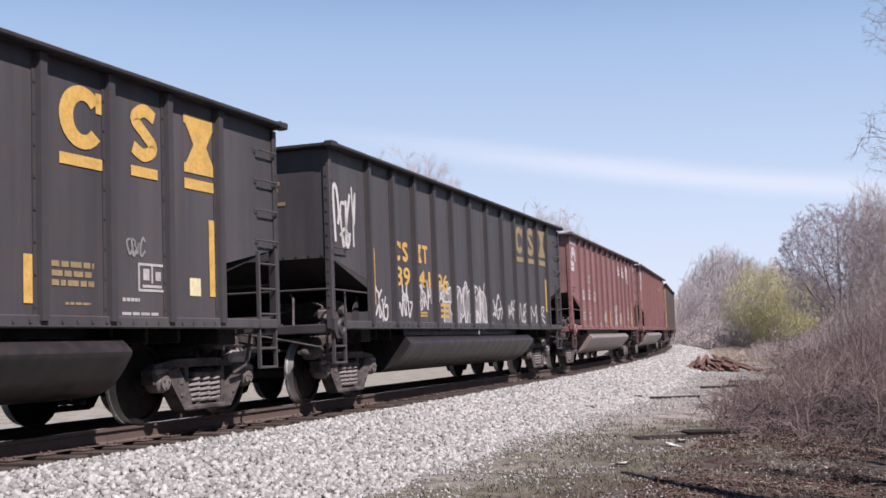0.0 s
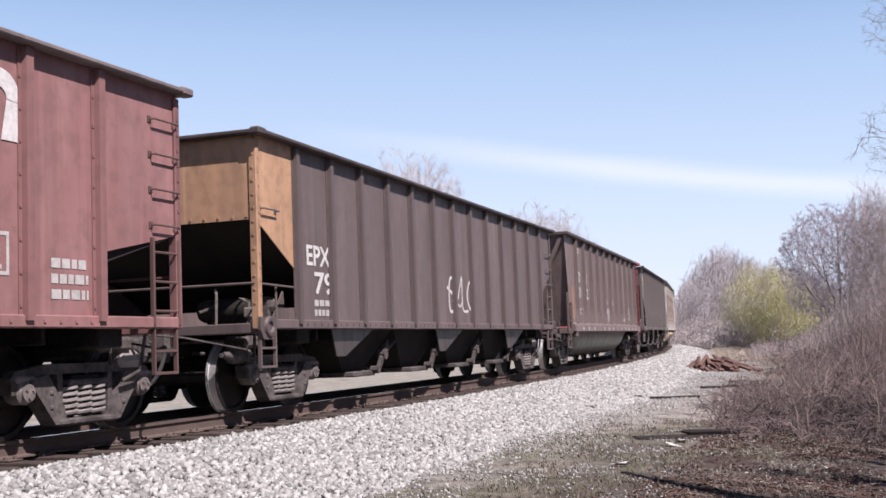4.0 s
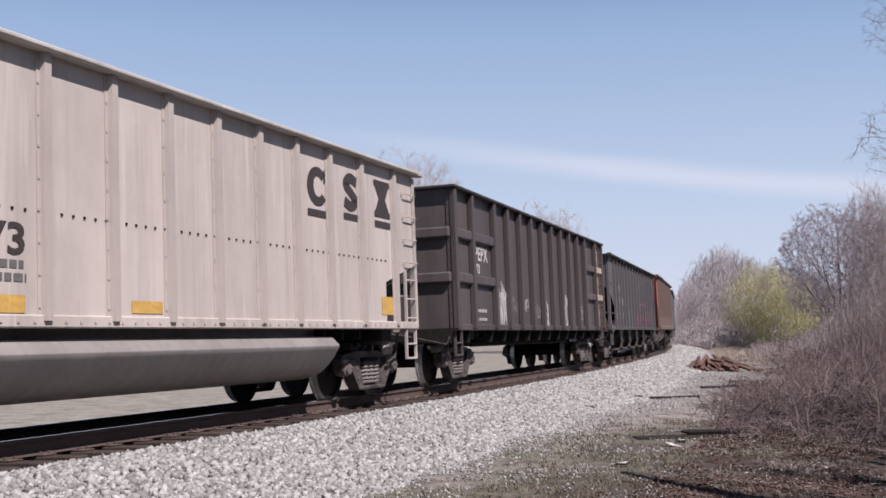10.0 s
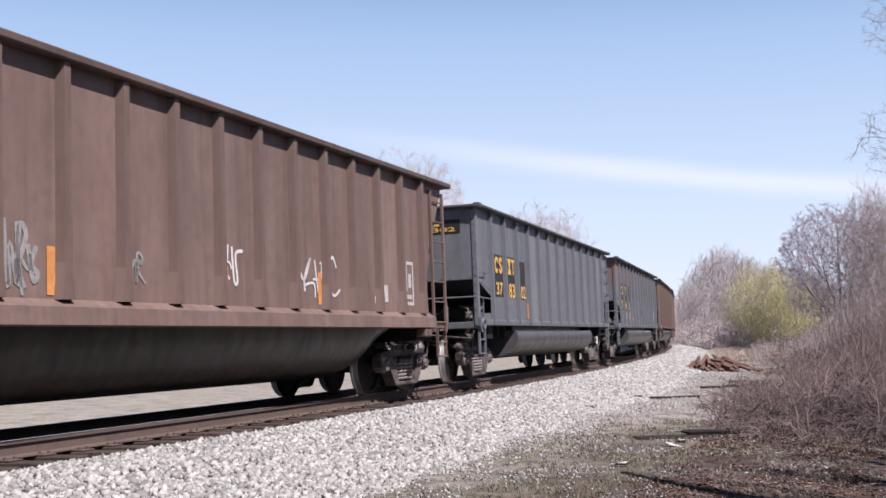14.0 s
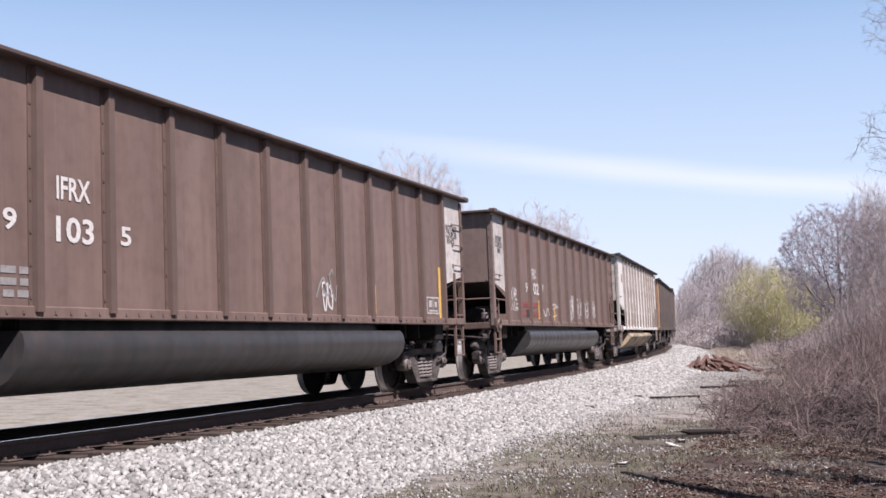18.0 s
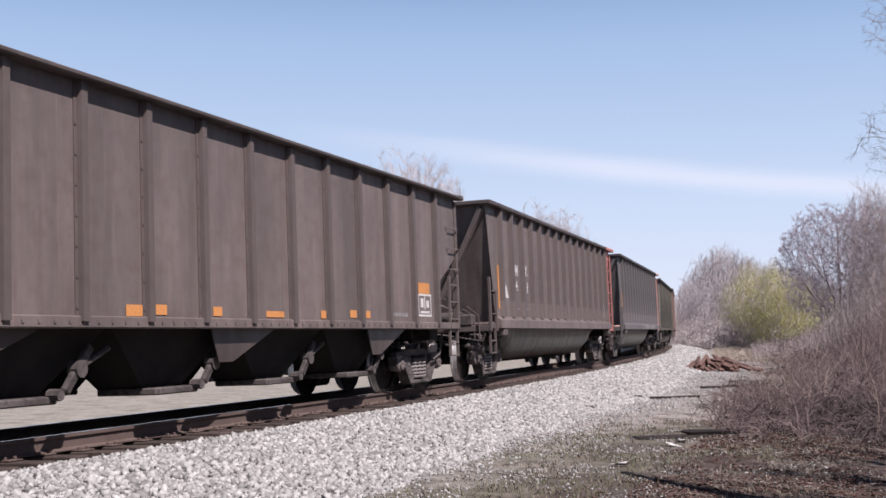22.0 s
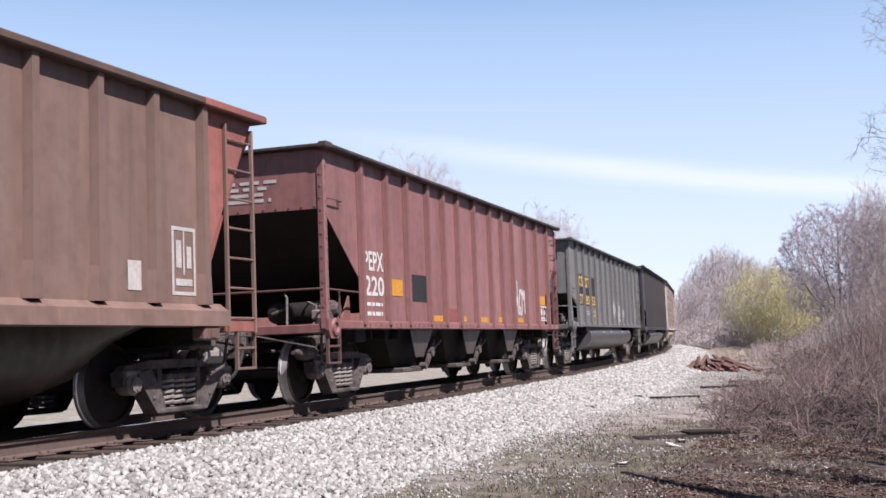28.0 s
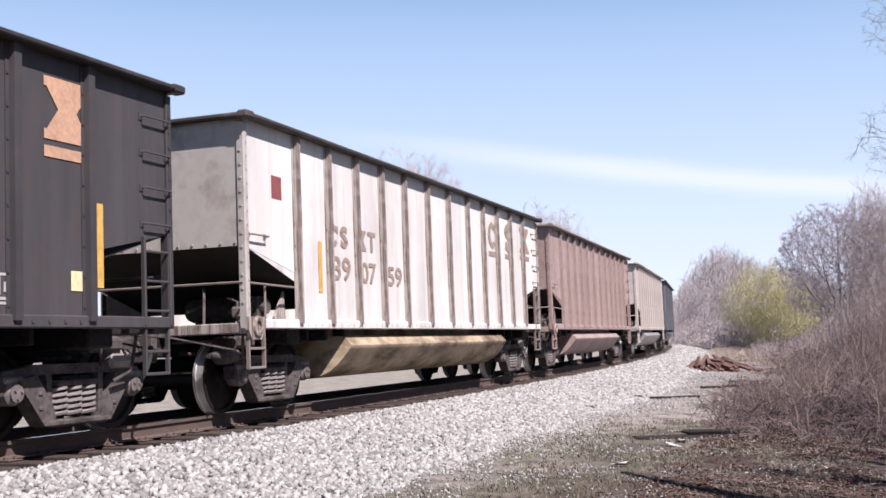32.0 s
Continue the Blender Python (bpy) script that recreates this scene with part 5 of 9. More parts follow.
# index, station of the front of the body at the start, type, paint, name, label
TRAIN = [
    (-6.87, TUB, black(1), "coal_gondola", "black coal gondola with yellow lettering blocks, bathtub belly"),
    (9.1, TUB, black(2), "coal_gondola", "black coal gondola with white graffiti along its foot"),
    (24.97, TUB, oxide(3), "coal_gondola", "oxide red coal gondola with white lettering"),
    (40.87, TUB, oxide(4), "coal_gondola", "oxide red coal gondola with white lettering and faded graffiti"),
    (56.96, HOPPER_OLD, scheme((0.090, 0.074, 0.072), (0.128, 0.102, 0.096), 0.6, 5, belly=(0.062, 0.054, 0.052), front=(0.42, 0.25, 0.155), rear=(0.42, 0.25, 0.155)), "hopper_car", "dark brown open hopper car with tan ends"),
    (74.32, SILL_WIDE, scheme((0.113, 0.089, 0.084), (0.159, 0.128, 0.115), 0.6, 6, belly=(0.026, 0.022, 0.021), rear=(0.20, 0.045, 0.045), irons=(0.17, 0.05, 0.05)), "gondola_car", "dark brown gondola with deep side sills and a red ladder"),
    (91.58, HOPPER_SHORT, scheme((0.112, 0.100, 0.096), (0.172, 0.156, 0.146), 0.6, 7, belly=(0.062, 0.054, 0.052)), "hopper_car", "black open hopper car with yellow lettering"),
    (107.55, TUB, white(8), "coal_gondola", "dirty white coal gondola with brown lettering and graffiti"),
    (123.75, TUB_FINE, grey(9), "coal_gondola", "dusty light grey coal gondola with dark lettering"),
    (140.39, GON, scheme((0.060, 0.054, 0.054), (0.085, 0.076, 0.074), 0.6, 10, belly=(0.026, 0.022, 0.021), rear=(0.45, 0.37, 0.29)), "gondola_car", "blackish brown high side gondola with deep ribs"),
    (157.66, HOPPER, scheme((0.076, 0.075, 0.079), (0.102, 0.100, 0.103), 0.5, 11, belly=(0.030, 0.027, 0.026)), "hopper_car", "charcoal open hopper car with pink graffiti"),
    (175.57, SILL, scheme((0.112, 0.080, 0.068), (0.152, 0.118, 0.101), 0.6, 12, belly=(0.026, 0.022, 0.021), front=(0.46, 0.125, 0.105)), "gondola_car", "brown gondola with faded red front end"),
    (192.89, TUB_LONG, slate(13), "coal_gondola", "blue grey coal gondola with black number panels"),
    (210.21, TUB_LONG, slate(14), "coal_gondola", "blue grey coal gondola with black number panels and rust"),
    (227.77, TUB_LONG, brown(15), "coal_gondola", "brown coal gondola with white numbers"),
    (245.1, TUB_LONG, brown(16), "coal_gondola", "brown coal gondola with whitish end panels"),
    (261.95, TUB_BACK, white(17), "coal_gondola", "dirty white coal gondola streaked with rust"),
    (278.42, HOPPER_OLD, scheme((0.094, 0.081, 0.075), (0.145, 0.121, 0.110), 0.7, 18, belly=(0.062, 0.048, 0.045), front=(0.42, 0.25, 0.155)), "hopper_car", "dark brown open hopper car with tan front"),
    (295.87, SILL, scheme((0.095, 0.081, 0.076), (0.138, 0.119, 0.108), 0.6, 19, belly=(0.026, 0.022, 0.021), rear=(0.40, 0.17, 0.155), irons=(0.42, 0.16, 0.145)), "gondola_car", "dark olive brown gondola with a red ladder end"),
    (313.22, SILL, scheme((0.086, 0.084, 0.085), (0.125, 0.119, 0.117), 0.6, 20, belly=(0.026, 0.022, 0.021), rear=(0.55, 0.33, 0.29), irons=(0.50, 0.27, 0.24)), "gondola_car", "charcoal gondola with a pink ladder end"),
    (330.2, HOPPER_OLIVE, scheme((0.097, 0.091, 0.080), (0.165, 0.156, 0.132), 0.7, 21, belly=(0.062, 0.054, 0.052), rib=(0.055, 0.054, 0.046)), "hopper_car", "patchy olive black open hopper car"),
    (347.53, SILL, scheme((0.130, 0.088, 0.072), (0.165, 0.122, 0.102), 0.6, 22, belly=(0.026, 0.022, 0.021), rear=(0.20, 0.06, 0.055)), "gondola_car", "rusty brown gondola with deep side sills"),
    (364.83, HOPPER_RED, scheme((0.170, 0.083, 0.079), (0.210, 0.120, 0.113), 0.6, 23, belly=(0.055, 0.043, 0.041), chord=(0.040, 0.032, 0.032), irons=(0.10, 0.056, 0.052)), "hopper_car", "faded red open hopper car with yellow labels"),
    (380.77, TUB_LONG, scheme((0.104, 0.113, 0.110), (0.150, 0.152, 0.142), 0.6, 24, belly=(0.060, 0.061, 0.064)), "coal_gondola", "weathered greenish grey coal gondola with black number panels"),
    (397.84, TUB, black(25), "coal_gondola", "black coal gondola with yellow numbers"),
    (413.8, TUB, white(26), "coal_gondola", "dirty white coal gondola with a yellowish belly"),
    (429.51, TUB, scheme((0.255, 0.198, 0.178), (0.31, 0.25, 0.225), 0.5, 27), "coal_gondola", "dusty pale mauve brown coal gondola"),
    (446.51, TUB, grey(28), "coal_gondola", "dusty light grey coal gondola"),
    (463.51, TUB, slate(29), "coal_gondola", "dull grey coal gondola"),
]
TRAIN[7][2]["chord"] = paint("dusty_white_rim", (0.24, 0.22, 0.205), (0.12, 0.095, 0.085), 0.7, 46)
rust_from_top(TRAIN[13][2]["body"])
rust_from_top(TRAIN[15][2]["body"], 2.9, 3.9)
SPEED = 12.8
TANBAY = paint("tan_end_paint", (0.50, 0.30, 0.18), (0.34, 0.20, 0.13), 0.5, 40)
PALEBAY = paint("dusty_white_end_paint", (0.52, 0.49, 0.47), (0.36, 0.31, 0.29), 0.6, 41)
REDBAY = paint("faded_red_end_paint", (0.50, 0.135, 0.115), (0.38, 0.12, 0.10), 0.5, 42)
DULLBAY = paint("dull_red_end_paint", (0.28, 0.105, 0.09), (0.22, 0.10, 0.085), 0.5, 43)
CRIMSONBAY = paint("dark_crimson_end_paint", (0.33, 0.070, 0.085), (0.25, 0.075, 0.080), 0.5, 47)
ROSEBAY = paint("faded_rose_end_paint", (0.50, 0.20, 0.18), (0.40, 0.16, 0.145), 0.5, 45)
PINKBAY = paint("faded_pink_end_paint", (0.58, 0.33, 0.29), (0.45, 0.25, 0.22), 0.5, 43)
CREAMBAY = paint("cream_end_paint", (0.55, 0.45, 0.35), (0.28, 0.21, 0.16), 0.6, 44)
BAYS = {4: (TANBAY, None), 5: (None, CRIMSONBAY), 9: (None, CREAMBAY), 11: (REDBAY, None), 14: (None, PALEBAY), 15: (PALEBAY, None), 17: (TANBAY, None), 18: (None, ROSEBAY), 19: (None, PINKBAY), 21: (None, DULLBAY)}
CARS = []
for i, (st, k, p, nm, lb) in enumerate(TRAIN):
    first, final = BAYS.get(i, (None, None))
    CARS.append(build_car(i, mats=p, name=nm, label=lb, bay=first, last=final, **k))


# ---------------------------------------------------------------- lettering and marks on the cars
LETTERS = {}


def glyphs(text):
    """A flat mesh of the built-in font, one unit wide and one unit high."""
    if text not in LETTERS:
        cu = bpy.data.curves.new("letters", "FONT")
        cu.body, cu.size, cu.offset, cu.resolution_u = text, 1.0, 0.022, 3
        ob = bpy.data.objects.new("letters", cu)
        scene.collection.objects.link(ob)
        bpy.context.view_layer.update()
        me = bpy.data.meshes.new_from_object(ob.evaluated_get(bpy.context.evaluated_depsgraph_get()))
        bpy.data.objects.remove(ob)
        co = np.array([v.co[:] for v in me.vertices])
        lo, hi = co.min(0), co.max(0)
        for v in me.vertices:
            v.co = ((v.co.x - lo[0]) / (hi[0] - lo[0]), (v.co.y - lo[1]) / (hi[1] - lo[1]), 0)
        LETTERS[text] = me
    return LETTERS[text]


def face_of(i):
    return -TRAIN[i][1]["L"] / 2


def on_side(i, u, z, lift=0.006):
    """From the mark's own plane to the side sheet: u along the car from its front, z up."""
    return Matrix(((1, 0, 0, face_of(i) + u), (0, 0, -1, -HALF - lift), (0, 1, 0, z), (0, 0, 0, 1)))


def mark(i, name, me, mat, m):
    if not me.materials:
        me.materials.append(None)
    return link(name, me, mat, CARS[i], m=m)


def between_ribs(i, u0, u1):
    """Painted signs stay on the sheet between two ribs, clear of the rib before them."""
    if u1 - u0 < 0.9:
        for r in TRAIN[i][1]["ribs"]:
            if r - 0.06 < u0 < r + 0.12:
                d = r + 0.12 - u0
                return u0 + d, u1 + min(d, 0.08)
    return u0, u1


def lettering(i, text, u0, u1, z0, z1, mat):
    u0, u1 = between_ribs(i, u0, u1)
    mark(i, "lettering", glyphs(text), mat, on_side(i, u0, z0, 0.009) @ Matrix.Diagonal((u1 - u0, z1 - z0, 1, 1)))


def flat(pieces, name):
    """Flat polygons in one mesh."""
    v, f = [], []
    for p in pieces:
        f.append(tuple(range(len(v), len(v) + len(p))))
        v += [(a, b, 0) for a, b in p]
    me = bpy.data.meshes.new(name)
    me.from_pydata(v, [], f)
    me.materials.append(None)
    return me


def rect(x0, x1, y0, y1):
    return [(x0, y0), (x1, y0), (x1, y1), (x0, y1)]


def plate(i, name, u0, u1, z0, z1, mat):
    lift = 0.004 if name in ("number_panel", "patch") else 0.008
    if name == "reflector":
        # a reflector sits on the sheet beside the nearest rib
        for r in TRAIN[i][1]["ribs"]:
            mid, need = (u0 + u1) / 2, 0.10 + (u1 - u0) / 2
            if abs(mid - r) < need:
                d = (r - need if mid < r else r + need) - mid
                u0, u1 = u0 + d, u1 + d
                break
    mark(i, name, flat([rect(0, u1 - u0, 0, z1 - z0)], name), mat, on_side(i, u0, z0, lift))


def small_print(i, n, u0, u1, z0, z1, mat):
    """Lines of writing too small to read: rows of short bars."""
    rnd = random.Random(i * 31 + int(u0 * 100))
    w, h = u1 - u0, z1 - z0
    step = h / n
    for k in range(n):
        pieces = []
        x = 0.0
        y = h - (k + 1) * step + step * 0.18
        while x < w * 0.97:
            d = min(w - x, w * rnd.uniform(0.10, 0.26))
            pieces.append(rect(x, x + d, y, y + step * 0.62))
            x += d + w * 0.045
        mark(i, "small_print", flat(pieces, "small_print"), mat, on_side(i, u0, z0))


def stencil_box(i, u0, u1, z0, z1, mat):
    w, h = u1 - u0, z1 - z0
    t = min(w, h) * 0.09
    pieces = [rect(0, w, 0, t), rect(0, w, h - t, h), rect(0, t, t, h - t), rect(w - t, w, t, h - t), rect(w * 0.47, w * 0.53, h * 0.3, h - t),
              rect(w * 0.18, w * 0.40, h * 0.40, h * 0.80), rect(w * 0.62, w * 0.82, h * 0.40, h * 0.72), rect(w * 0.15, w * 0.85, h * 0.14, h * 0.24)]
    mark(i, "stencil_box", flat(pieces, "stencil_box"), mat, on_side(i, u0, z0))


def ribbon(pts, w):
    """A painted stroke of even width along a line of points, as four-sided pieces."""
    pts = [Vector(p) for p in pts]
    left, right = [], []
    for k, p in enumerate(pts):
        d = pts[min(k + 1, len(pts) - 1)] - pts[max(k - 1, 0)]
        d = d.normalized() if d.length > 1e-6 else Vector((1, 0))
        n = Vector((-d.y, d.x)) * w / 2
        left.append(p + n)
        right.append(p - n)
    return [[tuple(right[k]), tuple(right[k + 1]), tuple(left[k + 1]), tuple(left[k])] for k in range(len(pts) - 1)]


def curve_through(ctrl, n=7):
    out = []
    c = [ctrl[0]] + list(ctrl) + [ctrl[-1]]
    for k in range(1, len(c) - 2):
        p0, p1, p2, p3 = (Vector(q) for q in c[k - 1:k + 3])
        for j in range(n):
            t = j / n
            out.append(0.5 * ((2 * p1) + (p2 - p0) * t + (2 * p0 - 5 * p1 + 4 * p2 - p3) * t * t + (3 * p1 - p0 - 3 * p2 + p3) * t ** 3))
    out.append(Vector(c[-2]))
    return out


# unreadable letter-like strokes of a sprayed tag
STROKES = [[(0, 0), (0.3, 0.9), (0.45, 1), (0.55, 0.1), (0.9, 0)], [(0, 0.9), (0.1, 0.1), (0.5, 0), (0.75, 0.5), (0.3, 0.55)],
           [(0.8, 0.8), (0.4, 1), (0.05, 0.5), (0.4, 0), (0.9, 0.3)], [(0, 0), (0.15, 1), (0.45, 0.45), (0.8, 1), (0.9, 0)],
           [(0.1, 1), (0.4, 0.5), (0.75, 1), (0.45, 0.5), (0.35, 0)], [(0.1, 0.1), (0.5, 1), (0.85, 0.1), (0.7, 0.4), (0.2, 0.4)],
           [(0, 0.6), (0.6, 0.65), (0.5, 1), (0.1, 0.9), (0.15, 0.05), (0.8, 0.1)], [(0.1, 0), (0.12, 1), (0.6, 0.85), (0.15, 0.5), (0.8, 0)]]


def scrawl(i, seed, u0, u1, z0, z1, mat, strokes, lift=0.0078):
    """Sprayed looping strokes that nobody could read, each with its own slant."""
    rnd = random.Random(seed)
    w, h = u1 - u0, z1 - z0
    pieces = []
    thick = max(0.018, min(0.055, 0.06 * h + 0.012))
    n = max(2, strokes - 2)
    for k in range(n):
        cell = w / n
        slant, top, flip = rnd.uniform(-0.05, 0.30), rnd.uniform(0.7, 1.0), rnd.random() < 0.5
        ctrl = [(cell * (k + 1.15 * x + rnd.uniform(-0.17, 0.17)) + slant * y * h * 0.5, h * min(1.0, max(0.0, top * (y if flip else 1 - y) + rnd.uniform(-0.15, 0.15)))) for x, y in rnd.choice(STROKES)]
        pieces += ribbon(curve_through(ctrl, 5), thick * rnd.uniform(0.8, 1.3))
    for k in range(2):
        x, y = w * rnd.uniform(0.1, 0.7), h * rnd.uniform(0.15, 0.8)
        ctrl = [(x, y), (x + w * rnd.uniform(0.1, 0.25), y + h * rnd.uniform(-0.25, 0.25)), (x + w * rnd.uniform(0.15, 0.3), y + h * rnd.uniform(-0.5, 0.3))]
        pieces += ribbon(curve_through(ctrl, 5), thick * 0.8)
    mark(i, "graffiti", flat(pieces, "graffiti"), mat, on_side(i, u0, z0, lift))


def sprayed_line(i, ctrl, mat, w=0.062, name="graffiti"):
    """One long sprayed line along the side, that runs on over the ribs."""
    v, f = [], []
    for q in ribbon(curve_through(ctrl, 14), w):
        mid = sum(x for x, y in q) / 4
        out = 0.062 if any(abs(mid - r) < 0.052 for r in TRAIN[i][1]["ribs"]) else 0.0
        f.append(tuple(range(len(v), len(v) + 4)))
        v += [(x, y, out) for x, y in q]
    me = bpy.data.meshes.new(name)
    me.from_pydata(v, [], f)
    me.materials.append(None)
    mark(i, name, me, mat, on_side(i, 0, 0, 0.0085))


def block_mark(i, shape, u0, u1, z0, z1, mat, bar=True):
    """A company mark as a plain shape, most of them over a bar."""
    w, h = u1 - u0, z1 - z0
    low = h * 0.22 if bar else 0.0
    pieces = [rect(0, w, 0, h * 0.14)] if bar else []
    g = h - low
    if shape == "ring":
        n = 20
        out = [(w * 0.5 + w * 0.5 * math.cos(t), low + g * 0.5 + g * 0.5 * math.sin(t)) for t in np.linspace(radians(38), radians(322), n)]
        inn = [(w * 0.52 + w * 0.22 * math.cos(t), low + g * 0.5 + g * 0.27 * math.sin(t)) for t in np.linspace(radians(38), radians(322), n)]
        pieces += [[inn[k], inn[k + 1], out[k + 1], out[k]] for k in range(n - 1)]
        pieces += [rect(w * 0.80, w, low + g * 0.62, low + g * 0.95)]
    elif shape == "step":
        path = curve_through([(w * 0.90, low + g * 0.80), (w * 0.5, low + g * 0.89), (w * 0.15, low + g * 0.72), (w * 0.5, low + g * 0.50), (w * 0.85, low + g * 0.27), (w * 0.5, low + g * 0.11), (w * 0.08, low + g * 0.22)])
        pieces += ribbon(path, w * 0.30)
    elif shape == "post":
        pieces += [rect(0, w, h * 0.80, h), rect(w * 0.36, w * 0.64, 0, h * 0.80)]
    elif shape == "wedge":
        pieces += [[(0, h), (w * 0.5, h * 0.38), (w, h), (w * 0.5, h * 0.66)], rect(w * 0.36, w * 0.64, 0, h * 0.55)]
    elif shape == "block":
        pieces += [rect(0, w * 0.26, 0, h), rect(w * 0.74, w, 0, h), [(0, h), (w * 0.74, 0), (w, 0), (w * 0.26, h)]]
    else:
        q = 0.16
        pieces += [rect(0, w, low, low + g * q), rect(0, w, h - g * q, h),
                   [(w * 0.06, low + g * q), (w * 0.94, low + g * q), (w * 0.70, low + g * 0.5), (w * 0.30, low + g * 0.5)],
                   [(w * 0.30, low + g * 0.5), (w * 0.70, low + g * 0.5), (w * 0.94, h - g * q), (w * 0.06, h - g * q)]]
    mark(i, "company_mark", flat(pieces, "company_mark"), mat, on_side(i, u0, z0, 0.009))


def filled_piece(i, seed, u0, u1, z0, z1, n, fill, edge):
    """A large filled graffiti piece: fat rounded strokes with a pale outline round them."""
    rnd = random.Random(seed)
    cell, h = (u1 - u0) / n, z1 - z0
    for k in range(n):
        top = h * rnd.uniform(0.72, 1.0)
        kinds = [[(0.12, 0), (0.14, 0.8), (0.5, 1.0), (0.86, 0.78), (0.84, 0)], [(0.85, 0.9), (0.3, 0.95), (0.12, 0.5), (0.3, 0.08), (0.86, 0.1)],
                 [(0.1, 0), (0.16, 0.95), (0.5, 0.35), (0.84, 0.95), (0.9, 0)], [(0.15, 0), (0.2, 0.98), (0.8, 0.7), (0.3, 0.45), (0.9, 0)]]
        path = curve_through([(cell * (x + rnd.uniform(-0.06, 0.06)), top * y) for x, y in kinds[k % 4]], 6)
        w = cell * rnd.uniform(0.30, 0.38)
        at = u0 + cell * k
        mark(i, "graffiti", flat(ribbon(path, w + 0.075), "graffiti"), edge, on_side(i, at, z0, 0.0045))
        mark(i, "graffiti", flat(ribbon(path, w), "graffiti"), fill, on_side(i, at, z0, 0.0058))


def arc(cx, cy, r0, r1, a0, a1, n=16):
    t = np.linspace(radians(a0), radians(a1), n)
    return [[(cx + r0 * math.cos(t[k]), cy + r0 * math.sin(t[k])), (cx + r1 * math.cos(t[k]), cy + r1 * math.sin(t[k])),
             (cx + r1 * math.cos(t[k + 1]), cy + r1 * math.sin(t[k + 1])), (cx + r0 * math.cos(t[k + 1]), cy + r0 * math.sin(t[k + 1]))] for k in range(n - 1)]


def wheel_mark(i, u0, u1, z0, z1, mat):
    """A double arch that springs from two bars."""
    w, h = u1 - u0, z1 - z0
    cx, cy = w * 0.62, h * 0.56
    pieces = arc(cx, cy, w * 0.285, w * 0.385, -8, 188) + arc(cx, cy, w * 0.14, w * 0.25, -8, 205)
    pieces += [rect(0, w * 0.70, h * 0.24, h * 0.42), rect(0, w * 0.70, 0, h * 0.19), rect(cx - w * 0.385, cx - w * 0.15, h * 0.36, cy), rect(w * 0.56, w * 0.70, h * 0.15, h * 0.30)]
    mark(i, "company_mark", flat(pieces, "company_mark"), mat, on_side(i, u0, z0, 0.009))


def tail_mark(i, u0, u1, z0, z1, mat):
    """Two long bars that run over the ribs into an arch with a broad foot."""
    w, h = u1 - u0, z1 - z0
    r = h * 0.42
    cx, cy = w - r, h * 0.58
    pieces = arc(cx, cy, r * 0.36, r, -5, 185) + [[(cx + r * 0.1, 0), (w + r * 0.15, 0), (w, cy), (cx + r * 0.36, cy)], rect(cx - r, cx - r * 0.36, h * 0.28, cy)]
    mark(i, "company_mark", flat(pieces, "company_mark"), mat, on_side(i, u0, z0, 0.009))
    for top, tip in ((0.64, 0.52), (0.44, 0.32)):
        x1 = u0 + cx - r * 0.2
        sprayed_line(i, [(u0, z0 + h * top), ((u0 + x1) / 2, z0 + h * (top + tip) / 2), (x1, z0 + h * tip)], mat, 0.085, "stripe")
    for k in (0.0, 0.37):
        plate(i, "word_bar", u0 + w * k, u0 + w * (k + 0.18), z0 + h * 0.74, z0 + h * 0.83, mat)


def triangle_mark(i, u0, u1, z0, z1, mat):
    w, h = u1 - u0, z1 - z0
    mark(i, "triangle_sign", flat([[(0, 0), (w, 0), (w * 0.5, h)]], "triangle_sign"), mat, on_side(i, u0, z0))


def on_end(i, y, z, lift=0.02):
    """The mark's plane laid on the front end of a car; y runs across it from the far side."""
    return Matrix(((0, 0, -1, face_of(i) + 0.09 - lift), (-1, 0, 0, y), (0, 1, 0, z), (0, 0, 0, 1)))


def end_lettering(i, text, y0, y1, z0, z1, mat):
    mark(i, "end_lettering", glyphs(text), mat, on_end(i, y0, z0, 0.012) @ Matrix.Diagonal((y0 - y1, z1 - z0, 1, 1)))


def end_print(i, n, y0, y1, z0, z1, mat):
    rnd = random.Random(i * 7 + n)
    w, h = y0 - y1, z1 - z0
    pieces = []
    for k in range(n):
        yy = h - (k + 1) * h / n
        x = w * rnd.uniform(0, 0.2)
        stop = w * rnd.uniform(0.75, 1.0)
        while x < stop:
            d = w * rnd.uniform(0.08, 0.2)
            pieces.append(rect(x, min(x + d, stop), yy, yy + h / n * 0.55))
            x += d + w * 0.04
    mark(i, "end_print", flat(pieces, "end_print"), mat, on_end(i, y0, z0, 0.008))


def end_panel_mark(i, y0, y1, z0, z1, mat):
    mark(i, "end_number_panel", flat([rect(0, y0 - y1, 0, z1 - z0)], "end_number_panel"), mat, on_end(i, y0, z0, 0.006))


end_print(1, 5, 0.9, -0.9, 2.75, 3.25, TAN)
end_lettering(2, "506542", -0.05, -1.22, 3.04, 3.19, PALE)
end_print(2, 7, -0.25, -1.1, 2.45, 2.95, PALE)
end_lettering(3, "506963", -0.05, -1.22, 3.04, 3.19, PALE)
end_print(3, 7, -0.25, -1.1, 2.45, 2.95, PALE)
end_print(6, 5, 0.9, -0.9, 2.95, 3.35, TAN)
end_print(8, 4, 0.4, -0.9, 2.75, 3.05, FADED)
end_lettering(10, "10198", -0.45, -1.22, 3.08, 3.22, PALE)
end_print(10, 6, -0.3, -0.85, 2.5, 2.95, PALE)
end_panel_mark(12, -0.05, -1.2, 2.98, 3.26, BLACKP)
end_lettering(12, "378302", -0.12, -1.1, 3.02, 3.11, YEL)
end_print(12, 1, -0.12, -0.85, 3.14, 3.23, YEL)
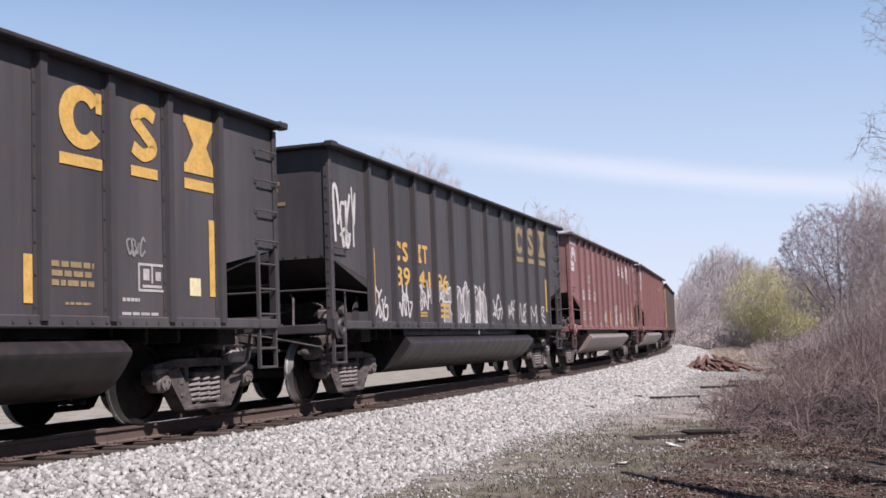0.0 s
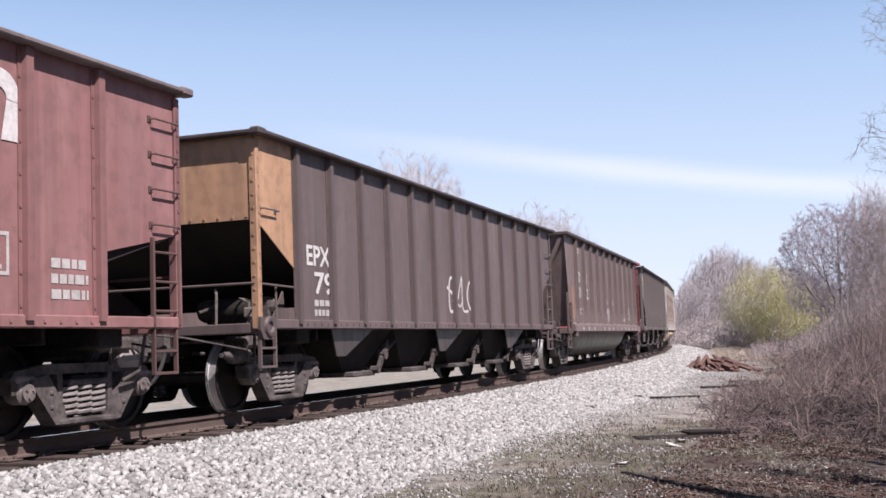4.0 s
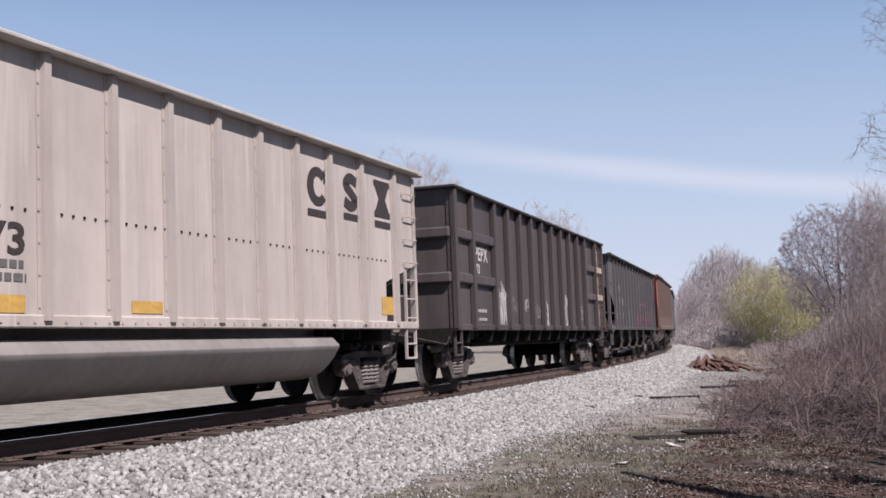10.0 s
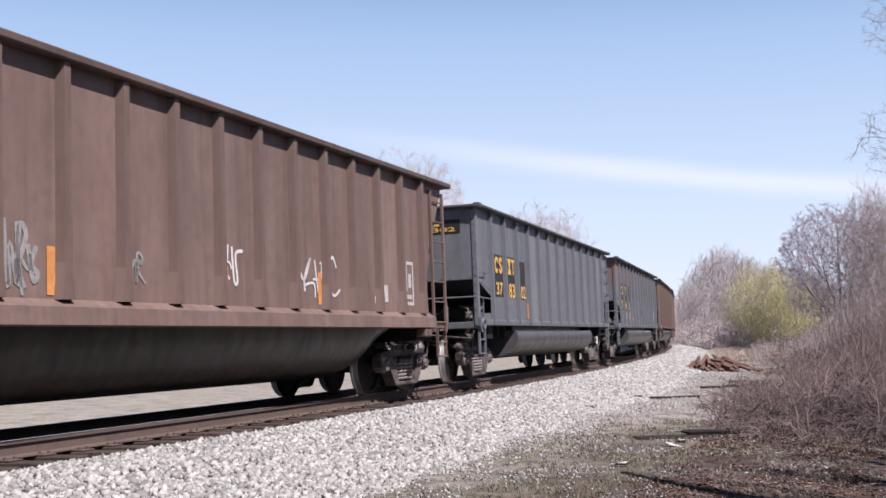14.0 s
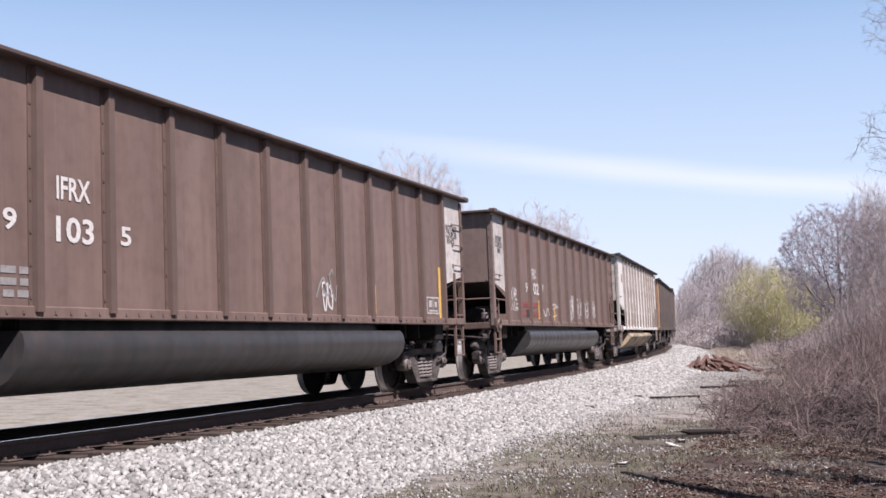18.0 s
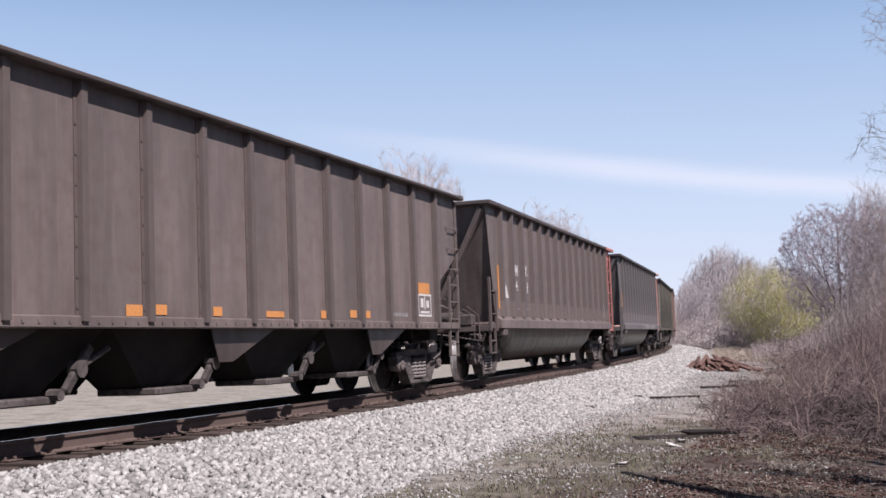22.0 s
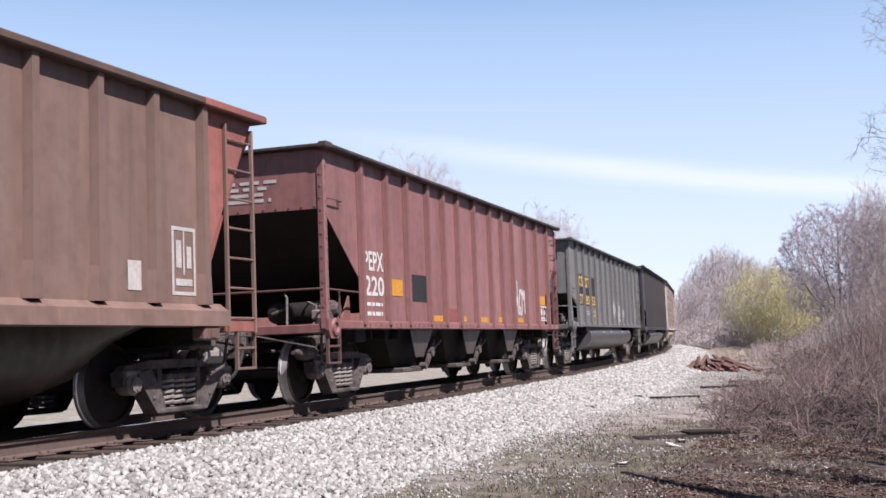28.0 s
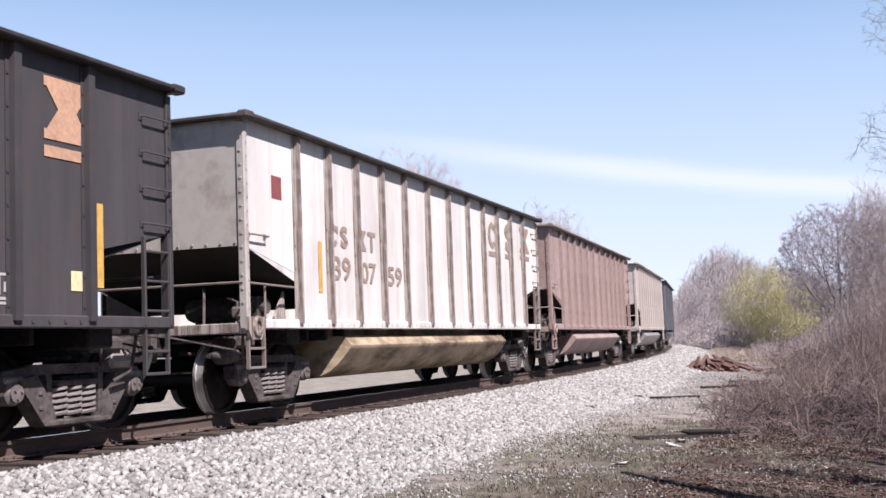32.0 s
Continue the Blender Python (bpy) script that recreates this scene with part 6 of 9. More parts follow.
end_print(17, 5, 0.9, -0.7, 2.6, 3.1, BROWN)
end_panel_mark(23, -0.05, -1.2, 2.98, 3.26, BLACKP)
end_lettering(23, "378053", -0.12, -1.1, 3.02, 3.11, YEL)
end_print(23, 1, -0.12, -0.85, 3.14, 3.23, YEL)
end_print(24, 5, 0.7, -1.0, 2.85, 3.3, TAN)
end_print(20, 3, 0.9, -0.6, 2.9, 3.2, TAN)
end_print(22, 4, 1.0, -0.8, 2.9, 3.25, PALE)
filled_piece(1, 71, 4.6, 7.75, 1.17, 1.86, 5, GREYP, WHITE)
scrawl(1, 72, 6.6, 7.1, 1.75, 2.10, WHITE, 4)
scrawl(19, 73, 7.7, 9.6, 1.10, 1.27, PALE, 12, 0.126)
scrawl(19, 74, 9.8, 12.4, 1.10, 1.27, PALE, 14, 0.126)
for i in (12, 13, 23):
    for u in (3.4, 5.6, 7.80, 9.98, 12.2):
        mark(i, "belly_marker", flat([rect(0, 0.30, 0, 0.10)], "belly_marker"), WHITE, on_side(i, u, 0.94, -0.090))
mark(7, "belly_band", flat([rect(0, 7.2, 0, 0.15)], "belly_band"), PEACH, on_side(7, 4.1, 0.74, -0.094))
scrawl(7, 81, 4.3, 11.1, 0.75, 0.89, REDP, 30, -0.090)
# car 1 of the train
block_mark(0, "ring", 10.35, 11.04, 2.63, 3.44, YEL)
block_mark(0, "step", 11.47, 11.94, 2.65, 3.44, YEL)
block_mark(0, "hourglass", 12.45, 13.1, 2.63, 3.48, YEL)
plate(0, "reflector", 9.85, 9.97, 1.28, 1.73, YEL)
plate(0, "reflector", 13.01, 13.13, 1.42, 2.31, YEL)
plate(0, "placard", 12.52, 12.74, 1.42, 1.62, CREAM)
small_print(0, 3, 10.23, 10.85, 1.44, 1.71, TAN)
stencil_box(0, 11.57, 12.06, 1.44, 1.74, PALE)
small_print(0, 1, 11.3, 11.59, 1.32, 1.38, PALE)
small_print(0, 2, 11.29, 11.92, 1.13, 1.23, PALE)
small_print(0, 1, 10.42, 10.8, 1.27, 1.31, TAN)
scrawl(0, 12, 11.37, 11.68, 1.81, 2.03, GREYP, 5)
# car 2 of the train
block_mark(1, "ring", 2.65, 2.92, 2.17, 2.5, YEL, False)
block_mark(1, "step", 2.98, 3.25, 2.17, 2.5, YEL, False)
block_mark(1, "hourglass", 3.65, 3.92, 2.19, 2.51, YEL, False)
block_mark(1, "post", 3.97, 4.24, 2.19, 2.51, YEL, False)
lettering(1, "39", 2.64, 3.28, 1.76, 2.08, YEL)
lettering(1, "41", 3.66, 4.32, 1.77, 2.06, YEL)
lettering(1, "96", 4.71, 5.31, 1.74, 2.05, YEL)
block_mark(1, "ring", 10.25, 10.91, 2.59, 3.4, TAN)
block_mark(1, "step", 11.34, 11.9, 2.6, 3.44, TAN)
block_mark(1, "hourglass", 12.41, 13.04, 2.61, 3.5, TAN)
plate(1, "reflector", 1.5, 1.62, 1.43, 2.31, YEL)
plate(1, "reflector", 13.05, 13.18, 1.49, 2.28, YEL)
scrawl(1, 23, 0.22, 1.08, 2.27, 3.17, WHITE, 6)
scrawl(1, 24, 1.59, 2.29, 1.23, 1.72, WHITE, 5)
scrawl(1, 25, 2.63, 3.43, 1.27, 1.8, WHITE, 5)
scrawl(1, 26, 3.65, 4.38, 1.4, 1.91, WHITE, 5)
scrawl(1, 27, 4.67, 5.38, 1.53, 1.94, WHITE, 4)
scrawl(1, 28, 5.74, 8.13, 1.11, 2.0, WHITE, 8)
scrawl(1, 29, 8.19, 9.03, 1.27, 1.77, WHITE, 5)
scrawl(1, 30, 9.41, 10.09, 1.29, 1.72, WHITE, 4)
scrawl(1, 31, 10.37, 11.29, 1.25, 1.7, WHITE, 5)
scrawl(1, 32, 11.44, 12.82, 1.21, 1.69, WHITE, 5)
small_print(1, 1, 1.65, 2.25, 1.13, 1.17, YEL)
small_print(1, 2, 3.76, 4.15, 1.26, 1.36, YEL)
small_print(1, 3, 4.88, 5.36, 1.24, 1.54, YEL)
# car 3 of the train
small_print(2, 1, 0.3, 1.15, 3.39, 3.53, WHITE)
wheel_mark(2, 0.12, 1.05, 2.67, 3.26, WHITE)
lettering(2, "50", 1.61, 2.23, 1.89, 2.21, WHITE)
small_print(2, 3, 1.78, 2.37, 1.32, 1.59, PALE)
block_mark(2, "block", 2.69, 2.89, 2.42, 2.68, WHITE, False)
block_mark(2, "wedge", 2.93, 3.14, 2.42, 2.68, WHITE, False)
block_mark(2, "ring", 3.18, 3.38, 2.42, 2.68, WHITE, False)
lettering(2, "65", 2.71, 3.29, 1.94, 2.24, WHITE)
lettering(2, "42", 3.68, 4.30, 1.92, 2.21, WHITE)
lettering(2, "224200", 2.79, 3.31, 1.5, 1.59, PALE)
lettering(2, "61800", 2.87, 3.31, 1.35, 1.45, PALE)
plate(2, "reflector", 4.70, 4.79, 1.22, 1.7, YEL)
plate(2, "reflector", 7.2, 7.32, 1.19, 1.69, YEL)
plate(2, "reflector", 9.88, 10.0, 1.2, 1.64, YEL)
plate(2, "reflector", 12.91, 13.03, 1.19, 2.06, YEL)
scrawl(2, 45, 5.64, 6.45, 1.28, 1.73, WHITE, 7)
scrawl(2, 50, 8.09, 8.97, 1.17, 1.9, WHITE, 6)
scrawl(2, 55, 9.26, 9.92, 1.2, 1.68, WHITE, 6)
small_print(2, 3, 12.47, 13.08, 1.25, 1.71, PALE)
small_print(2, 1, 2.84, 2.95, 1.12, 1.2, PALE)
stencil_box(2, 11.37, 11.99, 1.4, 1.88, PALE)
plate(2, "spot", 5.15, 5.3, 1.2, 1.28, PALE)
tail_mark(2, 9.25, 12.05, 2.73, 3.38, WHITE)
small_print(2, 3, 13.46, 13.86, 3.26, 3.48, PALE)
# car 4 of the train
small_print(3, 1, 0.3, 1.15, 3.39, 3.53, WHITE)
wheel_mark(3, 0.09, 1.07, 2.67, 3.28, WHITE)
block_mark(3, "block", 2.67, 2.85, 2.37, 2.68, WHITE, False)
block_mark(3, "wedge", 2.89, 3.06, 2.37, 2.68, WHITE, False)
block_mark(3, "ring", 3.10, 3.28, 2.37, 2.68, WHITE, False)
lettering(3, "50", 1.58, 2.17, 1.91, 2.23, WHITE)
lettering(3, "69", 2.62, 3.23, 1.92, 2.23, WHITE)
lettering(3, "63", 3.63, 4.26, 1.89, 2.22, WHITE)
small_print(3, 1, 1.76, 2.23, 1.49, 1.59, PALE)
small_print(3, 1, 1.85, 2.23, 1.32, 1.42, PALE)
small_print(3, 1, 2.68, 3.22, 1.49, 1.59, PALE)
small_print(3, 1, 2.78, 3.24, 1.34, 1.44, PALE)
tail_mark(3, 9.27, 12.05, 2.73, 3.38, WHITE)
scrawl(3, 74, 3.67, 4.49, 1.1, 1.92, WHITE, 6)
scrawl(3, 75, 8.23, 9.07, 1.28, 1.73, WHITE, 5)
plate(3, "spot", 2.13, 2.27, 1.21, 1.33, WHITE)
scrawl(3, 77, 7.94, 8.87, 1.31, 1.75, WHITE, 6)
stencil_box(3, 11.27, 11.9, 1.52, 1.91, PALE)
small_print(3, 3, 12.45, 12.98, 1.3, 1.74, PALE)
scrawl(3, 80, 7.19, 7.51, 1.55, 1.91, GREYP, 4)
# car 5 of the train
lettering(4, "EPX", 1.51, 2.28, 1.92, 2.2, WHITE)
lettering(4, "79", 1.74, 2.37, 1.53, 1.84, WHITE)
scrawl(4, 83, 7.48, 9.11, 1.39, 2.01, WHITE, 5)
small_print(4, 2, 1.73, 2.44, 1.21, 1.48, PALE)
# car 6 of the train
lettering(5, "ND", 1.83, 2.32, 2.4, 2.69, WHITE)
lettering(5, "YX", 3.01, 3.52, 2.39, 2.69, WHITE)
lettering(5, "950", 1.69, 2.37, 1.94, 2.26, WHITE)
lettering(5, "982", 2.88, 3.56, 1.94, 2.26, WHITE)
small_print(5, 2, 1.85, 2.33, 1.45, 1.69, PALE)
small_print(5, 2, 2.69, 3.16, 1.47, 1.7, PALE)
plate(5, "reflector", 0.99, 1.11, 1.34, 2.25, ORANGE)
plate(5, "reflector", 4.57, 4.69, 1.32, 1.75, ORANGE)
plate(5, "reflector", 7.91, 8.03, 1.26, 1.68, ORANGE)
scrawl(5, 94, 5.29, 6.02, 1.36, 1.73, WHITE, 5)
scrawl(5, 95, 6.9, 7.73, 1.24, 1.98, WHITE, 5)
scrawl(5, 96, 8.06, 8.83, 1.88, 2.08, WHITE, 3)
stencil_box(5, 12.41, 12.87, 1.41, 1.83, PALE)
plate(5, "placard", 10.66, 11.45, 1.35, 1.44, WHITE)
triangle_mark(5, 1.54, 1.71, 1.83, 2.0, WHITE)
small_print(5, 2, 1.58, 2.32, 3.2, 3.37, PALE)
# car 7 of the train
block_mark(6, "ring", 1.60, 1.91, 2.26, 2.6, PALEYEL, False)
block_mark(6, "step", 1.98, 2.29, 2.26, 2.6, PALEYEL, False)
block_mark(6, "hourglass", 2.70, 2.97, 2.25, 2.6, PALEYEL, False)
block_mark(6, "post", 3.03, 3.30, 2.25, 2.6, PALEYEL, False)
lettering(6, "83", 1.66, 2.25, 1.75, 2.08, PALEYEL)
lettering(6, "32", 2.7, 3.26, 1.77, 2.1, PALEYEL)
lettering(6, "66", 3.66, 4.27, 1.76, 2.06, PALEYEL)
plate(6, "patch", 0.75, 1.06, 2.91, 3.24, PEACH)
block_mark(6, "ring", 10.41, 11.06, 2.27, 3.19, PALEYEL)
block_mark(6, "step", 11.57, 12.08, 2.3, 3.21, PALEYEL)
block_mark(6, "hourglass", 12.56, 13.16, 2.26, 3.22, PALEYEL)
small_print(6, 2, 2.74, 3.21, 1.24, 1.48, TAN)
small_print(6, 2, 3.71, 4.21, 1.25, 1.49, TAN)
small_print(6, 3, 7.62, 8.34, 1.96, 2.28, TAN)
scrawl(6, 113, 5.56, 5.94, 1.74, 2.19, WHITE, 3)
scrawl(6, 114, 6.48, 7.13, 1.69, 2.17, WHITE, 6)
scrawl(6, 115, 8.71, 9.45, 1.29, 2.06, WHITE, 5)
plate(6, "patch", 6.55, 7.31, 1.18, 1.7, RUSTP)
stencil_box(6, 10.57, 11.06, 1.2, 1.55, WHITE)
small_print(6, 1, 1.61, 2.18, 1.14, 1.21, TAN)
plate(6, "patch", 13.52, 13.89, 2.9, 3.22, PEACH)
# car 8 of the train
block_mark(7, "ring", 2.65, 2.96, 2.26, 2.63, BROWN, False)
block_mark(7, "step", 3.02, 3.33, 2.26, 2.63, BROWN, False)
block_mark(7, "hourglass", 3.71, 4.00, 2.27, 2.65, BROWN, False)
block_mark(7, "post", 4.07, 4.36, 2.27, 2.65, BROWN, False)
lettering(7, "39", 2.64, 3.34, 1.77, 2.11, BROWN)
lettering(7, "06", 3.66, 4.35, 1.74, 2.12, BROWN)
lettering(7, "63", 4.73, 5.39, 1.76, 2.08, BROWN)
plate(7, "placard", 4.88, 5.38, 1.33, 1.43, YEL)
plate(7, "placard", 7.14, 7.65, 1.27, 1.42, YEL)
scrawl(7, 128, 2.61, 3.36, 1.27, 1.79, GREYD, 6)
small_print(7, 2, 3.67, 4.15, 1.26, 1.47, GREYP)
stencil_box(7, 1.99, 2.35, 1.29, 1.85, YEL)
block_mark(7, "ring", 10.3, 10.97, 2.6, 3.42, BROWN)
block_mark(7, "step", 11.39, 11.87, 2.59, 3.42, BROWN)
block_mark(7, "hourglass", 12.33, 13.01, 2.59, 3.43, BROWN)
plate(7, "patch", 13.45, 13.77, 2.73, 3.02, REDP)
plate(7, "placard", 9.34, 9.86, 1.31, 1.43, YEL)
scrawl(7, 137, 9.26, 10.05, 1.31, 1.92, GREYD, 7)
scrawl(7, 138, 11.4, 12.24, 1.38, 2.27, GREYD, 6)
stencil_box(7, 12.76, 13.08, 1.42, 1.63, GREYD)
small_print(7, 2, 12.42, 12.78, 1.73, 1.96, TAN)
# car 9 of the train
block_mark(8, "ring", 2.48, 2.78, 2.22, 2.55, DARK, False)
block_mark(8, "step", 2.85, 3.15, 2.22, 2.55, DARK, False)
block_mark(8, "hourglass", 3.58, 3.85, 2.24, 2.52, DARK, False)
block_mark(8, "post", 3.92, 4.19, 2.24, 2.52, DARK, False)
lettering(8, "39", 2.57, 3.09, 1.71, 2.02, DARK)
lettering(8, "84", 3.63, 4.16, 1.71, 2.01, DARK)
lettering(8, "73", 4.7, 5.21, 1.71, 2.01, DARK)
block_mark(8, "ring", 10.89, 11.53, 2.62, 3.33, DARK)
block_mark(8, "step", 12.05, 12.57, 2.67, 3.36, DARK)
block_mark(8, "hourglass", 13.18, 13.79, 2.65, 3.4, DARK)
plate(8, "placard", 1.43, 1.9, 1.36, 1.58, YEL)
plate(8, "placard", 4.66, 5.21, 1.19, 1.35, YEL)
plate(8, "placard", 6.82, 7.38, 1.21, 1.34, YEL)
plate(8, "placard", 13.36, 13.94, 1.28, 1.56, YEL)
small_print(8, 2, 3.86, 4.3, 1.43, 1.69, GREYD)
small_print(8, 2, 4.65, 5.23, 1.45, 1.69, GREYD)
stencil_box(8, 1.94, 2.16, 1.36, 1.51, GREYD)
# car 10 of the train
lettering(9, "PEPX", 1.62, 2.56, 2.42, 2.71, WHITE)
lettering(9, "70", 1.61, 1.94, 2.15, 2.36, WHITE)
small_print(9, 1, 1.56, 2.34, 1.37, 1.48, PALE)
small_print(9, 1, 1.56, 2.33, 1.21, 1.3, PALE)
scrawl(9, 160, 3.27, 3.92, 1.12, 2.08, WHITE, 7)
scrawl(9, 161, 4.45, 4.83, 1.45, 1.79, GREYP, 4)
scrawl(9, 162, 5.51, 5.95, 1.45, 1.73, WHITE, 4)
scrawl(9, 163, 6.75, 7.18, 1.36, 1.71, GREYP, 4)
scrawl(9, 164, 7.72, 8.05, 1.13, 1.75, WHITE, 5)
scrawl(9, 165, 9.94, 10.39, 1.14, 1.93, WHITE, 5)
stencil_box(9, 12.19, 12.5, 1.33, 1.71, PALE)
# car 11 of the train
lettering(10, "HM", 2.45, 2.95, 2.39, 2.67, WHITE)
lettering(10, "JX", 3.32, 3.72, 2.4, 2.64, WHITE)
lettering(10, "10", 2.51, 2.88, 1.96, 2.21, WHITE)
lettering(10, "198", 3.33, 3.83, 1.95, 2.19, WHITE)
small_print(10, 2, 1.73, 2.1, 1.43, 1.6, PALE)
small_print(10, 2, 2.49, 2.88, 1.44, 1.66, PALE)
small_print(10, 2, 3.33, 3.83, 1.45, 1.67, PALE)
plate(10, "reflector", 4.2, 4.32, 1.38, 1.83, ORANGE)
plate(10, "reflector", 7.42, 7.55, 1.34, 1.77, ORANGE)
scrawl(10, 177, 4.34, 4.91, 1.29, 2.22, BLUEP, 4)
scrawl(10, 178, 5.11, 5.65, 1.39, 1.8, GREYP, 6)
scrawl(10, 179, 8.23, 8.68, 1.24, 2.0, PINK, 5)
scrawl(10, 180, 12.29, 12.86, 1.61, 1.94, PINK, 5)
scrawl(10, 181, 12.32, 12.85, 1.32, 1.6, PINK, 5)
plate(10, "reflector", 9.44, 9.56, 1.34, 1.79, ORANGE)
plate(10, "reflector", 11.71, 11.83, 1.35, 1.81, ORANGE)
plate(10, "reflector", 14.35, 14.47, 1.32, 2.19, ORANGE)
stencil_box(10, 13.05, 13.62, 1.45, 1.76, WHITE)
small_print(10, 3, 13.99, 14.45, 1.45, 1.76, WHITE)
# car 12 of the train
lettering(11, "UF", 2.12, 2.53, 2.27, 2.5, WHITE)
lettering(11, "TX", 3.02, 3.42, 2.27, 2.48, WHITE)
lettering(11, "21", 2.12, 2.48, 1.92, 2.13, WHITE)
lettering(11, "041", 3.0, 3.46, 1.91, 2.12, WHITE)
small_print(11, 2, 2.12, 2.49, 1.44, 1.68, PALE)
small_print(11, 2, 2.99, 3.35, 1.46, 1.69, PALE)
plate(11, "reflector", 4.79, 4.91, 1.36, 1.82, ORANGE)
plate(11, "reflector", 7.65, 7.76, 1.35, 1.8, ORANGE)
scrawl(11, 196, 4.06, 4.52, 1.41, 2.06, GREYP, 5)
scrawl(11, 197, 5.87, 6.21, 1.53, 1.89, GREYP, 4)
scrawl(11, 198, 7.69, 8.22, 1.63, 2.07, WHITE, 4)
scrawl(11, 199, 9.7, 10.95, 1.53, 2.08, WHITE, 5)
triangle_mark(11, 1.27, 1.5, 1.84, 2.09, WHITE)
stencil_box(11, 13.33, 13.93, 1.45, 2.18, PALE)
plate(11, "placard", 12.61, 12.81, 1.48, 1.75, PALE)
plate(11, "spot", 12.28, 12.42, 1.45, 1.56, WHITE)
plate(11, "reflector", 10.39, 10.5, 1.39, 1.84, ORANGE)
# car 13 of the train
plate(12, "number_panel", 1.42, 2.13, 1.74, 2.63, BLACKP)
plate(12, "number_panel", 2.53, 3.17, 1.76, 2.64, BLACKP)
plate(12, "number_panel", 3.67, 4.17, 1.73, 2.6, BLACKP)
block_mark(12, "ring", 1.48, 1.76, 2.24, 2.59, YEL, False)
block_mark(12, "step", 1.82, 2.10, 2.24, 2.59, YEL, False)
block_mark(12, "hourglass", 2.58, 2.84, 2.25, 2.6, YEL, False)
block_mark(12, "post", 2.90, 3.16, 2.25, 2.6, YEL, False)
lettering(12, "37", 1.55, 2.08, 1.78, 2.05, YEL)
lettering(12, "83", 2.6, 3.14, 1.74, 2.06, YEL)
lettering(12, "02", 3.7, 4.14, 1.75, 2.04, YEL)
plate(12, "reflector", 4.28, 4.39, 1.3, 1.66, ORANGE)
# car 14 of the train
plate(13, "number_panel", 1.52, 2.21, 1.76, 2.71, BLACKP)
plate(13, "number_panel", 2.55, 3.25, 1.74, 2.71, BLACKP)
plate(13, "number_panel", 3.62, 4.28, 1.74, 2.67, BLACKP)
block_mark(13, "ring", 1.55, 1.82, 2.3, 2.62, YEL, False)
block_mark(13, "step", 1.89, 2.16, 2.3, 2.62, YEL, False)
block_mark(13, "hourglass", 2.60, 2.87, 2.3, 2.61, YEL, False)
block_mark(13, "post", 2.93, 3.20, 2.3, 2.61, YEL, False)
lettering(13, "37", 1.59, 2.09, 1.8, 2.1, YEL)
lettering(13, "84", 2.61, 3.15, 1.8, 2.1, YEL)
lettering(13, "73", 3.68, 4.19, 1.8, 2.1, YEL)
plate(13, "reflector", 1.38, 1.49, 1.55, 2.43, ORANGE)
plate(13, "reflector", 4.28, 4.39, 1.29, 1.73, ORANGE)
plate(13, "reflector", 8.80, 8.92, 1.26, 1.7, ORANGE)
plate(13, "reflector", 14.32, 14.44, 1.54, 2.37, ORANGE)
small_print(13, 2, 2.55, 3.25, 1.44, 1.67, PALE)
small_print(13, 2, 3.78, 4.14, 1.46, 1.66, PALE)
small_print(13, 1, 4.78, 5.36, 1.42, 1.52, PALE)
scrawl(13, 230, 5.99, 6.57, 1.47, 1.6, GREYP, 3)
plate(13, "patch", 8.03, 8.64, 1.60, 1.86, DARK)
for u in (7.55, 9.92):
    plate(13, "reflector", u, u + 0.28, 0.90, 1.02, PALE)
plate(13, "patch", 6.76, 7.26, 2.61, 3.15, RUSTP)
stencil_box(13, 13.79, 14.32, 1.5, 1.86, PALE)
# car 15 of the train
lettering(14, "IFRX", 3.66, 4.17, 2.28, 2.5, WHITE)
lettering(14, "9", 2.93, 3.11, 1.93, 2.13, WHITE)
lettering(14, "103", 3.65, 4.22, 1.87, 2.12, WHITE)
lettering(14, "5", 4.66, 4.84, 1.9, 2.1, WHITE)
scrawl(14, 237, 1.39, 2.23, 1.37, 1.87, WHITE, 6)
scrawl(14, 238, 9.14, 9.98, 1.4, 1.89, GREYP, 4)
small_print(14, 3, 2.43, 3.38, 1.31, 1.63, GREYP)
small_print(14, 2, 0.33, 0.87, 3.18, 3.36, PALE)
plate(14, "reflector", 11.07, 11.17, 1.29, 1.74, YEL)
plate(14, "reflector", 14.06, 14.18, 1.25, 2.16, YEL)
stencil_box(14, 13.45, 14.06, 1.32, 1.62, PALE)
scrawl(14, 244, 9.28, 9.71, 1.34, 1.77, WHITE, 4)
lettering(14, "ROTARY", 14.56, 15.17, 2.86, 2.98, DARK)
lettering(14, "COUPLER", 14.55, 15.16, 2.74, 2.86, DARK)
lettering(14, "END", 14.63, 14.99, 2.63, 2.73, DARK)
# car 16 of the train
lettering(15, "ROTARY", 0.42, 0.94, 2.92, 3.03, DARK)
lettering(15, "COUPLER", 0.38, 0.94, 2.79, 2.91, DARK)
lettering(15, "END", 0.54, 0.8, 2.67, 2.78, DARK)
lettering(15, "IFRX", 3.61, 4.1, 2.25, 2.49, WHITE)
lettering(15, "9", 2.97, 3.18, 1.91, 2.14, WHITE)
lettering(15, "102", 3.56, 4.35, 1.88, 2.16, WHITE)
lettering(15, "7", 4.66, 4.88, 1.9, 2.15, WHITE)
scrawl(15, 255, 1.58, 2.11, 1.71, 1.98, WHITE, 5)
scrawl(15, 256, 1.57, 2.2, 1.48, 1.69, WHITE, 5)
scrawl(15, 257, 4.75, 6.46, 1.38, 1.76, WHITE, 3)
scrawl(15, 258, 8.09, 8.58, 1.33, 1.99, WHITE, 4)
scrawl(15, 259, 9.2, 9.75, 1.35, 1.91, WHITE, 3)
scrawl(15, 260, 10.33, 10.84, 1.36, 1.95, WHITE, 3)
